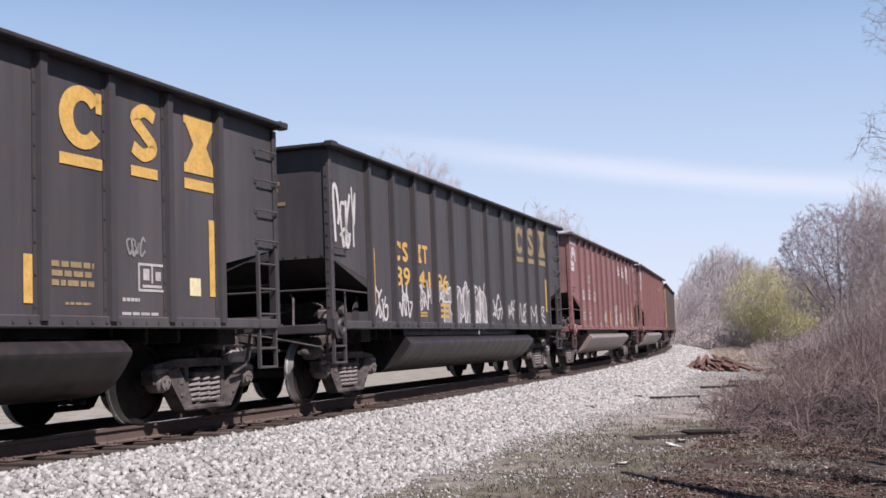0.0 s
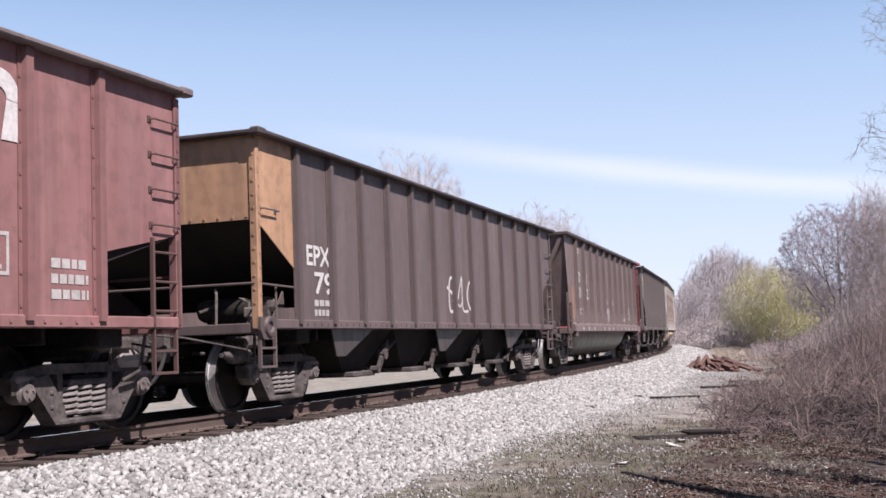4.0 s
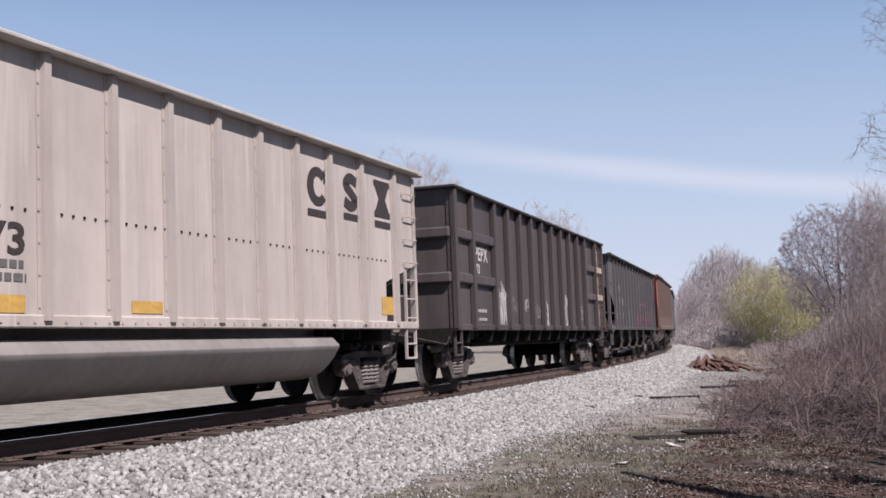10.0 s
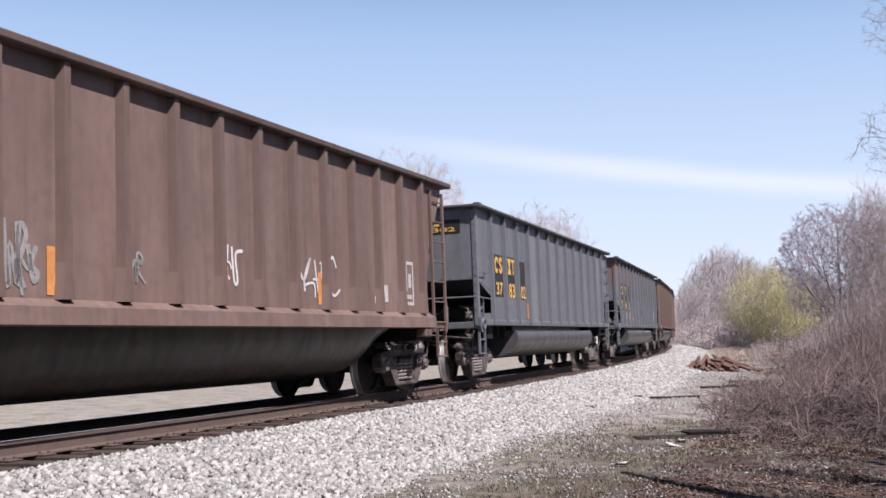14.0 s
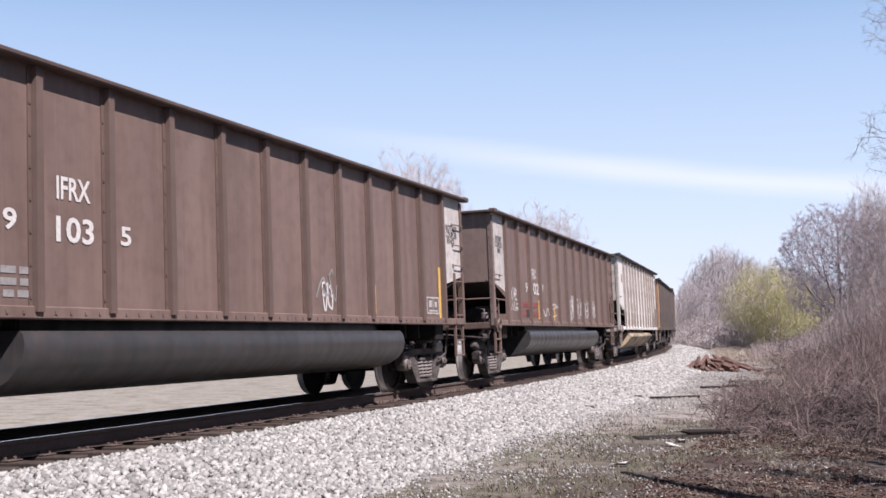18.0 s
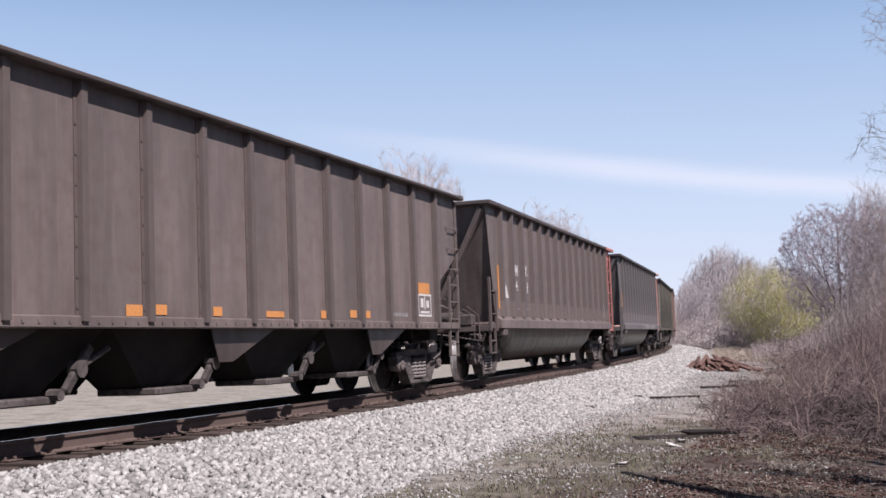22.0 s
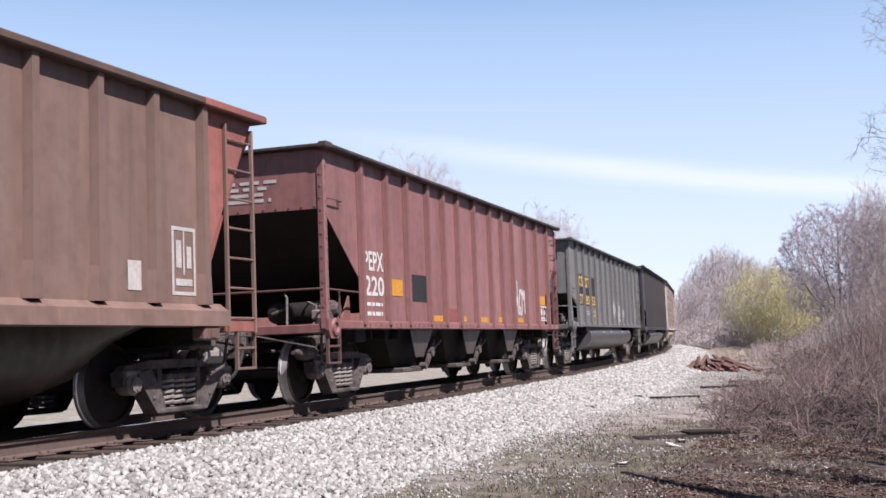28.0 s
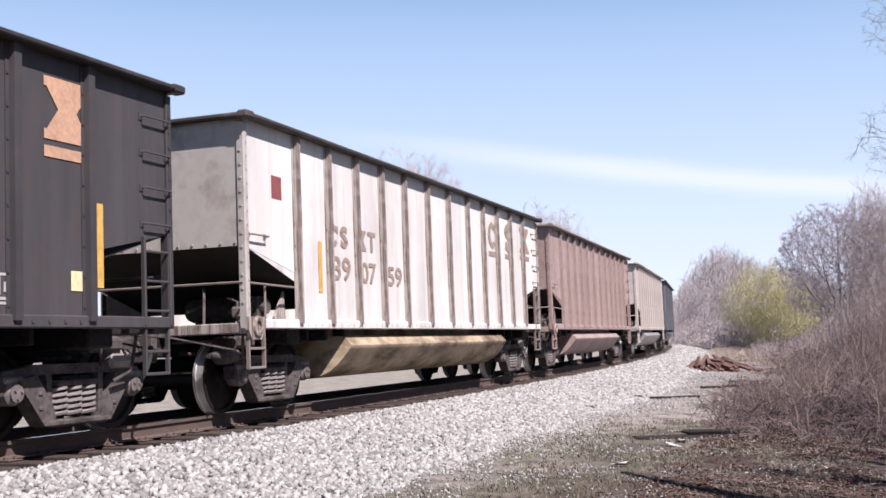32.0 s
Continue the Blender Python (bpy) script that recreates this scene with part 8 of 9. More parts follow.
v, f = blades(p, rng, 0.03, 0.14, 0.004, 2.5)
tagged(link("dry_grass", fast_mesh("dry_grass", v, f), STRAW), "straw-coloured dead grass", "grass", kind="stuff")


# stems and twigs as three-sided tubes, all at once
def tubes(lines, r0, r1):
    """lines: n x k points; the radius falls from r0 to r1 along each."""
    lines = np.asarray(lines, float)
    n, k, _ = lines.shape
    d = np.gradient(lines, axis=1)
    d /= np.linalg.norm(d, axis=2, keepdims=True) + 1e-9
    ref = np.where(np.abs(d[:, :, 2:3]) > 0.9, np.array([1.0, 0, 0]), np.array([0, 0, 1.0]))
    a = np.cross(d, ref)
    a /= np.linalg.norm(a, axis=2, keepdims=True) + 1e-9
    b = np.cross(d, a)
    rad = (np.asarray(r0).reshape(-1, 1) + (np.asarray(r1).reshape(-1, 1) - np.asarray(r0).reshape(-1, 1)) * np.linspace(0, 1, k)[None])[:, :, None]
    ring = [lines + (a * math.cos(t) + b * math.sin(t)) * rad for t in (0, 2.094, 4.189)]
    v = np.stack(ring, 2).reshape(-1, 3)
    f = []
    for j in range(k - 1):
        for q in range(3):
            f.append((j * 3 + q, j * 3 + (q + 1) % 3, (j + 1) * 3 + (q + 1) % 3, (j + 1) * 3 + q))
    f = np.array(f)[None] + (np.arange(n) * k * 3)[:, None, None]
    return v, f.reshape(-1, 4)


def bramble_mesh(seed, n, tall, wide):
    """Arching canes with side twigs."""
    r = np.random.default_rng(seed)
    k = 7
    t = np.linspace(0, 1, k)[None, :, None]
    base = np.concatenate([r.normal(0, wide * 0.33, (n, 2)), np.zeros((n, 1))], 1)[:, None, :]
    a = r.uniform(0, 2 * np.pi, n)
    out = np.stack([np.cos(a), np.sin(a), np.zeros(n)], -1)[:, None, :]
    hgt = (tall * r.uniform(0.35, 1.05, n))[:, None, None]
    reach = (r.uniform(0.15, 1.6, n) * tall)[:, None, None]
    droop = r.uniform(0.1, 1.05, n)[:, None, None]
    lines = base + np.array([0, 0, 1.0]) * hgt * (t - droop * t ** 3) * 1.15 + out * reach * t ** 1.6
    lines = lines + np.cumsum(r.normal(0, 0.018 * tall, (n, k, 3)), 1)
    v1, f1 = tubes(lines, r.uniform(0.006, 0.016, n), np.full(n, 0.004))
    m = n * 5
    pick, at = r.integers(0, n, m), r.integers(2, k - 1, m)
    st = lines[pick, at]
    dr = r.normal(0, 1, (m, 3)) * np.array([1, 1, 0.8]) + np.array([0, 0, 0.35])
    dr /= np.linalg.norm(dr, axis=1, keepdims=True)
    ln = (tall * r.uniform(0.10, 0.30, m))[:, None, None]
    tt = np.linspace(0, 1, 4)[None, :, None]
    tw = st[:, None, :] + dr[:, None, :] * ln * tt + np.cumsum(r.normal(0, 0.01 * tall, (m, 4, 3)), 1)
    v2, f2 = tubes(tw, np.full(m, 0.0055), np.full(m, 0.0028))
    return fast_mesh("cane_tangle", np.concatenate([v1, v2]), np.concatenate([f1, f2 + len(v1)]))


BRAMBLES = [bramble_mesh(20, 110, 1.2, 2.0), bramble_mesh(21, 80, 1.7, 1.6), bramble_mesh(22, 140, 0.8, 2.3), bramble_mesh(23, 55, 2.6, 1.5), bramble_mesh(24, 110, 0.5, 1.7)]
rnd = random.Random(8)
spots = [(18.3, 1.9), (18.6, 2.9), (17.8, 2.4)]
spots += [(y, dx) for y in (19.5, 21, 22.5, 24.5, 27, 29.5, 32.5, 36, 40, 45) for dx in (0.6, 2.0, 3.4, 5.0, 7.0, 9.5)]
spots += [(y, dx) for y in (51, 58, 66, 76) for dx in (1.5, 4.5, 8, 12, 17)]
spots += [(y, dx) for y in (17.6, 18.9, 20.3, 22.0, 23.6, 25.5, 28.0, 31.0) for dx in (-0.25, 0.35)]
spots += [(y, dx) for y in (17.3, 18.2, 19.2, 20.4, 21.8, 23.4) for dx in (1.1, 1.9, 2.8, 3.8, 4.8)]
low = len(spots) - 30
for place, (y, dx) in enumerate(spots):
    x = 0.262 * y + 0.4 + dx * (0.75 + y / 60) + rnd.uniform(-0.7, 0.7) * (0.4 if dx < 0.5 else 1.0)
    yy = y + rnd.uniform(-1.3, 1.3) * (0.4 if dx < 0.5 else 1.0)
    if x > 0.42 * yy + 2.5:
        continue
    k = rnd.choice((0, 0, 1, 2, 2, 3)) if dx > 1.5 else (rnd.choice((0, 2, 2, 4)) if dx > 0.5 else 4)
    sc = rnd.uniform(0.55, 1.2) * (0.6 if dx < 1 else 1.0)
    if place >= low:
        k, sc = rnd.choice((2, 4)), rnd.uniform(0.5, 0.85)
    bush = tagged(new("bramble_bush"), "leafless reddish brown bramble thicket on the verge", "bush", "brambles on the verge")
    bush.matrix_basis = pose(x, yy, GROUND_Z + height(x, yy) - 0.02, 0, 0, rnd.uniform(0, 360))
    link("cane_tangle", BRAMBLES[k], TWIG, bush, m=Matrix.Diagonal((sc, sc, sc * (1.0 if dx > 0.5 else 1.3), 1)))


# dead stalks and crooked saplings that stand out of the brambles
def stalk_mesh(seed, tall, n):
    r = np.random.default_rng(seed)
    k = 6
    t = np.linspace(0, 1, k)[None, :, None]
    base = np.concatenate([r.normal(0, 0.22, (n, 2)), np.zeros((n, 1))], 1)[:, None, :]
    lean = np.concatenate([r.normal(0, 0.30, (n, 2)), np.zeros((n, 1))], 1)[:, None, :] * tall
    lines = base + np.array([0, 0, 1.0]) * tall * r.uniform(0.5, 1.0, n)[:, None, None] * t + lean * t ** 2 + np.cumsum(r.normal(0, 0.022 * tall, (n, k, 3)), 1)
    v1, f1 = tubes(lines, r.uniform(0.010, 0.020, n), np.full(n, 0.004))
    m = n * 4
    st = lines[r.integers(0, n, m), r.integers(2, k, m)]
    d = r.normal(0, 0.5, (m, 3)) + np.array([0, 0, 0.6])
    tw = st[:, None, :] + d[:, None, :] * (tall * r.uniform(0.08, 0.22, m))[:, None, None] * np.linspace(0, 1, 3)[None, :, None]
    v2, f2 = tubes(tw, np.full(m, 0.004), np.full(m, 0.002))
    return fast_mesh("stem", np.concatenate([v1, v2]), np.concatenate([f1, f2 + len(v1)]))


STALKS = [stalk_mesh(71, 1.0, 6), stalk_mesh(72, 1.7, 5), stalk_mesh(73, 0.6, 9)]
rnd = random.Random(19)
for k in range(58):
    y = rnd.uniform(16.5, 44)
    x = 0.258 * y + 0.3 + abs(rnd.gauss(0, 1.7)) * (0.6 + y / 40)
    if k % 6 == 0:
        x -= 1.0
    plant = tagged(new("dead_weed"), "pale dead weed stalks standing on the verge", "weed", "dead weeds on the verge")
    plant.matrix_basis = pose(x, y, GROUND_Z + height(x, y) - 0.02, 0, 0, rnd.uniform(0, 360))
    sc = rnd.uniform(0.4, 0.8)
    link("stem", STALKS[k % 3], STALK if k % 3 else TWIG, plant, m=Matrix.Diagonal((sc, sc, sc, 1)))


# trees
def limb_lines(seed, tall, spread, depth, kids, bend=0.16, rise=0.25, start=0.25):
    """Branches of a bare tree by level: lists of point lines with radii."""
    r = random.Random(seed)
    out = []

    def grow(p, d, length, rad, level):
        pts = [p]
        q, dd = p.copy(), d.copy()
        for _ in range(3):
            dd = (dd + Vector((r.gauss(0, bend), r.gauss(0, bend), r.gauss(0, bend) + rise * 0.25))).normalized()
            q = q + dd * length / 3
            pts.append(q.copy())
        out.append((pts, rad, rad * 0.55, level))
        if level >= depth:
            return
        n = kids + (1 if r.random() < 0.4 else 0)
        for k in range(n):
            t = r.uniform(0.35, 1.0) if k else 1.0
            i = min(2, int(t * 3))
            o = pts[i].lerp(pts[i + 1], t * 3 - i)
            a = Vector((r.gauss(0, 1), r.gauss(0, 1), r.gauss(0, 0.6))).normalized()
            nd = (dd * (0.9 if k else 1.3) + a * spread + Vector((0, 0, rise))).normalized()
            grow(o, nd, length * r.uniform(0.58, 0.82), rad * (0.62 if k else 0.72), level + 1)

    grow(Vector((0, 0, 0)), Vector((0, 0, 1)), tall * start, tall * 0.020, 0)
    return out


def tree_meshes(seed, tall, spread=0.75, depth=6, kids=2, rise=0.22, thick=1.0, start=0.27, twigs=0, reach=0.5):
    lines = limb_lines(seed, tall, spread, depth, kids, rise=rise, start=start)
    top = max(p.z for pts, *_ in lines for p in pts)
    k = tall / top
    trunk = Shape()
    for pts, a, b, lev in lines:
        if lev < 2:
            trunk.tube([p * k for p in pts], [a * thick, (a * 2 + b) / 3 * thick, (a + 2 * b) / 3 * thick, b * thick], 7)
    fine = [(pts, a, b) for pts, a, b, lev in lines if lev >= 2]
    v, f = tubes(np.array([[tuple(p * k) for p in pts] for pts, a, b in fine]), np.array([max(a * thick, 0.012 * thick) for pts, a, b in fine]), np.array([max(b * thick, 0.009 * thick) for pts, a, b in fine]))
    tips = np.array([tuple(pts[-1] * k) for pts, a, b in fine])
    if twigs:
        r = np.random.default_rng(seed)
        at = np.concatenate([np.array([tuple(p * k) for p in pts[1:]]) for pts, a, b, lev in lines if lev >= depth - 1])
        st = at[r.integers(0, len(at), twigs)]
        out = st - np.array([0, 0, tall * 0.35])
        out /= np.linalg.norm(out, axis=1, keepdims=True)
        d = out * 0.8 + r.normal(0, 0.6, (twigs, 3)) + np.array([0, 0, 0.25])
        d /= np.linalg.norm(d, axis=1, keepdims=True)
        ln = (r.uniform(0.4, 1.0, twigs) * reach)[:, None, None]
        tw = st[:, None, :] + d[:, None, :] * ln * np.linspace(0, 1, 3)[None, :, None] + np.cumsum(r.normal(0, 0.05 * reach, (twigs, 3, 3)), 1)
        v2, f2 = tubes(tw, np.full(twigs, 0.007), np.full(twigs, 0.003))
        v, f = np.concatenate([v, v2]), np.concatenate([f, f2 + len(v)])
    return trunk.mesh("trunk", tidy=False), fast_mesh("crown", v, f), tips


def colony_tree(seed, centre, radii, n, step, kill, tip, fork, twigs=3, reach=0.35, upward=0.2, shell=0.6, wander=0.10, rough=0.10):
    """A bare tree whose limbs grow towards points strewn in a rounded crown, thicker the more twigs they carry."""
    r = np.random.default_rng(seed)
    d = r.normal(0, 1, (n, 3))
    d /= np.linalg.norm(d, axis=1, keepdims=True)
    goals = np.array(centre) + d * (r.random((n, 1)) ** (1 / 3 * shell)) * np.array(radii) * (1 + rough * np.sin(d[:, :1] * 7 + seed) * np.cos(d[:, 2:] * 5 + d[:, 1:2] * 4))
    goals = goals[goals[:, 2] > 0.4]
    nodes, parent = [np.zeros(3)], [-1]
    for z in np.arange(step, fork + step, step):
        nodes.append(np.array((0.10 * z * math.sin(z * 0.6 + seed), 0.08 * z * math.cos(z * 0.5 + seed), z)))
        parent.append(len(nodes) - 2)
    pts = np.array(nodes)
    dist = np.linalg.norm(goals[:, None] - pts[None], axis=2)
    near, dist = dist.argmin(1), dist.min(1)
    for _ in range(90):
        if not len(goals):
            break
        way = goals - pts[near]
        way /= np.linalg.norm(way, axis=1, keepdims=True) + 1e-9
        pull = np.zeros_like(pts)
        np.add.at(pull, near, way)
        grow = np.unique(near)
        v = pull[grow] / (np.linalg.norm(pull[grow], axis=1, keepdims=True) + 1e-9) + r.normal(0, wander, (len(grow), 3)) + np.array([0, 0, upward * 0.4])
        v /= np.linalg.norm(v, axis=1, keepdims=True)
        fresh = pts[grow] + v * step
        # a limb that would only grow back onto itself stops, and its goals fall away
        free = np.array([np.min(np.linalg.norm(pts - q, axis=1)) for q in fresh]) > step * 0.55
        stuck = np.isin(near, grow[~free])
        goals, near, dist = goals[~stuck], near[~stuck], dist[~stuck]
        grow, fresh = grow[free], fresh[free]
        if not len(fresh) or not len(goals):
            break
        k = len(pts)
        pts, parent = np.concatenate([pts, fresh]), parent + list(grow)
        dn = np.linalg.norm(goals[:, None] - fresh[None], axis=2)
        better = dn.min(1) < dist
        near, dist = np.where(better, k + dn.argmin(1), near), np.minimum(dist, dn.min(1))
        left = dist > kill
        goals, near, dist = goals[left], near[left], dist[left]
    parent = np.array(parent)
    load = np.zeros(len(pts))
    load[np.setdiff1d(np.arange(len(pts)), parent)] = 1
    for i in range(len(pts) - 1, 0, -1):
        load[parent[i]] += load[i]
    rad = tip * load ** 0.46
    ids = np.arange(1, len(pts))
    lines = np.stack([pts[parent[ids]], pts[ids]], 1)
    big = rad[ids] > tip * 4.2
    v1, f1 = tubes(lines[big], np.minimum(rad[parent[ids]], rad[ids] * 1.5)[big], rad[ids][big])
    v2, f2 = tubes(lines[~big], np.minimum(rad[parent[ids]], rad[ids] * 1.5)[~big], rad[ids][~big])
    ends = ids[load[ids] <= 3]
    st = np.repeat(pts[ends], twigs, 0)
    run_on = np.repeat(pts[ends] - pts[parent[ends]], twigs, 0) / step
    m = len(st)
    d = run_on * 0.8 + r.normal(0, 0.55, (m, 3)) + np.array([0, 0, upward])
    d /= np.linalg.norm(d, axis=1, keepdims=True)
    tw = st[:, None] + d[:, None] * (r.uniform(0.4, 1.0, m) * reach)[:, None, None] * np.linspace(0, 1, 3)[None, :, None] + np.cumsum(r.normal(0, 0.06 * reach, (m, 3, 3)), 1)
    v3, f3 = tubes(tw, np.full(m, tip * 0.7), np.full(m, tip * 0.35))
    return fast_mesh("trunk", v1, f1, True), fast_mesh("crown", np.concatenate([v2, v3]), np.concatenate([f2, f3 + len(v2)])), pts[ends]


def plant_tree(name, label, meshes, x, y, scale, turn, bark, twig, group="", wide=1.0):
    t = tagged(new(name), label, "tree", group)
    t.matrix_basis = pose(x, y, GROUND_Z - 0.05, 0, 0, turn)
    m = Matrix.Diagonal((scale * wide, scale * wide, scale, 1))
    link("trunk", meshes[0], bark, t, m=m)
    link("crown", meshes[1], twig, t, m=m)
    return t


def on_bearing(bear, d):
    """A place d metres to the north, on a bearing counted in 1/2042 parts, 784 being due north."""
    return (bear - 784.0) / 2042.0 * d, d


WOOD = [colony_tree(31, (0, 0, 6.0), (2.3, 2.3, 4.2), 1500, 0.30, 0.42, 0.012, 1.6, 6, 0.8, 0.8, 0.8, 0.08, 0.22), colony_tree(32, (0, 0, 5.8), (1.9, 1.9, 4.4), 1400, 0.30, 0.42, 0.012, 1.2, 6, 0.9, 0.9, 0.8, 0.08, 0.25), colony_tree(33, (0, 0, 6.2), (2.8, 2.8, 4.0), 1700, 0.30, 0.40, 0.0075, 1.4, 9, 0.6, 0.5, 0.8, 0.08, 0.22)]
rnd = random.Random(15)
for bear, d, h in ((1203, 190, 7.5), (1214, 170, 8), (1228, 165, 9.5), (1241, 150, 10), (1252, 160, 11), (1263, 140, 11.0), (1274, 150, 12), (1287, 135, 10.5), (1300, 150, 11.5), (1312, 130, 9.5),
                 (1325, 140, 10), (1338, 160, 10.5), (1220, 120, 6), (1246, 118, 6.5), (1279, 112, 6.5), (1306, 108, 6), (1362, 150, 9.5), (1384, 140, 9), (1430, 130, 8), (1455, 120, 8), (1196, 230, 7), (1208, 210, 8)):
    x, y = on_bearing(bear, d)
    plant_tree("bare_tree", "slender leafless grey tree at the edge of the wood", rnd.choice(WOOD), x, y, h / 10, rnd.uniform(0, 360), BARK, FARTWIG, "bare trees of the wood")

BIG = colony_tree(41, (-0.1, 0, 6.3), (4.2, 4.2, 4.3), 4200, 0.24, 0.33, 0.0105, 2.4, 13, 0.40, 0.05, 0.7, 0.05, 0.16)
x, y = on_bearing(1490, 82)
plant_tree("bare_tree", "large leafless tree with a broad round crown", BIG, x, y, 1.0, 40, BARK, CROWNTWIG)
OAK = colony_tree(42, (0, 0, 5.4), (3.0, 3.0, 3.8), 1900, 0.24, 0.33, 0.0070, 1.2, 6, 0.45, 0.4, 0.8, 0.08, 0.18)
for bear, d, h, turn in ((1572, 76, 10.0, 10), (1532, 62, 4.9, 70), (1600, 52, 7.6, 200), (1585, 40, 4.3, 130), (1478, 78, 4.6, 300), (1620, 66, 9.8, 20)):
    x, y = on_bearing(bear, d)
    plant_tree("bare_tree", "leafless grey-brown tree above the brambles", OAK, x, y, h / 9.3, turn, BARK, THICKET, "bare trees above the brambles")
for bear, d, centre, radii, n, seed in ((1690, 30, (-0.75, 0, 6.75), (1.95, 1.6, 1.05), 500, 44), (1722, 33, (-1.3, 0, 10.5), (1.7, 1.5, 0.9), 350, 47)):
    x, y = on_bearing(bear, d)
    plant_tree("bare_tree", "tall leafless tree whose twigs hang over the verge", colony_tree(seed, centre, radii, n, 0.18, 0.25, 0.0045, centre[2] - 1.3, 3, 0.32, -0.15, 0.8, 0.08, 0.3), x, y, 1.0, 0, BARK, BARK)
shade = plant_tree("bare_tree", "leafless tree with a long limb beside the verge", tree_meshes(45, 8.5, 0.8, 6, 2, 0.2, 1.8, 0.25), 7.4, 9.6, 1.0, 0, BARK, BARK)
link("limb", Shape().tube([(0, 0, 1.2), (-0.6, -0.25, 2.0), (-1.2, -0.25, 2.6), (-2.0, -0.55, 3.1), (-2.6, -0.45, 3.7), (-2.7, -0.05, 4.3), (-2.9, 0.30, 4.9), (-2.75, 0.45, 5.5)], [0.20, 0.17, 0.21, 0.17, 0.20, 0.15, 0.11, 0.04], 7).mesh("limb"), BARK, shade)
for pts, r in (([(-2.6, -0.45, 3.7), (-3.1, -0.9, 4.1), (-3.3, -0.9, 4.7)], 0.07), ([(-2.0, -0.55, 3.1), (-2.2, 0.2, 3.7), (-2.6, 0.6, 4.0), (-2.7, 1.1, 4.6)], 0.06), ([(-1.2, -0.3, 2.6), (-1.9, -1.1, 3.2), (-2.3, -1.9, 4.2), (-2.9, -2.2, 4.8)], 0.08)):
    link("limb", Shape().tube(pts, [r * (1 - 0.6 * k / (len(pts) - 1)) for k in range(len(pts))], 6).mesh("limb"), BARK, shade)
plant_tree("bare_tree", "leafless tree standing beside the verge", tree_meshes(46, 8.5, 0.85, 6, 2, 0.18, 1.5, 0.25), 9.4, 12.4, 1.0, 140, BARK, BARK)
for bear, d, h in ((1540, 100, 13.6), (1562, 96, 12.8)):
    x, y = on_bearing(bear, d)
    plant_tree("bare_tree", "tall thin leafless tree behind the large one", WOOD[1], x, y, h / 10, bear, BARK, FARTWIG, "bare trees of the wood")
for bear, d, h, turn in ((690, 78, 12.9, 0), (728, 74, 13.0, 90), (772, 80, 12.7, 200), (925, 104, 12.2, 30), (962, 100, 12.4, 120), (995, 108, 12.2, 250), (610, 95, 13.5, 310)):
    x, y = on_bearing(bear, d)
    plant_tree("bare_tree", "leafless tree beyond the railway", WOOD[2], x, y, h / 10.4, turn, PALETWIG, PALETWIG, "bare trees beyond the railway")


# willows in young leaf
def willow_meshes(seed, tall):
    trunk, crown, tips = colony_tree(seed, (0, 0, tall * 0.52), (tall * 0.34, tall * 0.34, tall * 0.44), 700, 0.27, 0.37, 0.010, 0.8, 4, 0.8, 0.5, 0.9, 0.10, 0.30)
    r = np.random.default_rng(seed)
    pts = []
    for t in tips:
        n = r.integers(24, 150)
        pts.append(t + np.stack([r.normal(0, 0.30, n), r.normal(0, 0.30, n), 0.30 - np.abs(r.normal(0, 0.8, n))], -1))
    p = np.concatenate(pts)
    p = p[p[:, 2] > 0.3]
    n = len(p)
    d = r.normal(0, 1, (n, 3)) * np.array([0.6, 0.6, 1.0])
    d /= np.linalg.norm(d, axis=1, keepdims=True)
    o = np.cross(d, r.normal(0, 1, (n, 3)))
    o /= np.linalg.norm(o, axis=1, keepdims=True)
    ln, w = r.uniform(0.025, 0.055, n)[:, None], r.uniform(0.007, 0.014, n)[:, None]
    v = np.stack([p - d * ln, p + o * w, p + d * ln, p - o * w], 1).reshape(-1, 3)
    return trunk, crown, fast_mesh("foliage", v, np.array([(0, 1, 2, 3)]) + (np.arange(n) * 4)[:, None])


WILLOWS = [willow_meshes(51, 7.2), willow_meshes(52, 6.6)]
for bear, d, k, sc, turn in ((1330, 100, 0, 1.07, 0), (1348, 94, 1, 1.10, 80), (1372, 92, 0, 0.99, 170), (1396, 98, 1, 1.10, 260), (1424, 94, 0, 0.90, 30), (1448, 100, 1, 0.90, 120), (1476, 96, 0, 0.62, 200)):
    x, y = on_bearing(bear, d)
    t = plant_tree("willow_tree", "willow in fresh yellow-green leaf", WILLOWS[k], x, y, sc, turn, BARK, FARTWIG, "willows at the edge of the wood")
    link("foliage", WILLOWS[k][2], WILLOW, t, m=Matrix.Diagonal((sc, sc, sc, 1)))

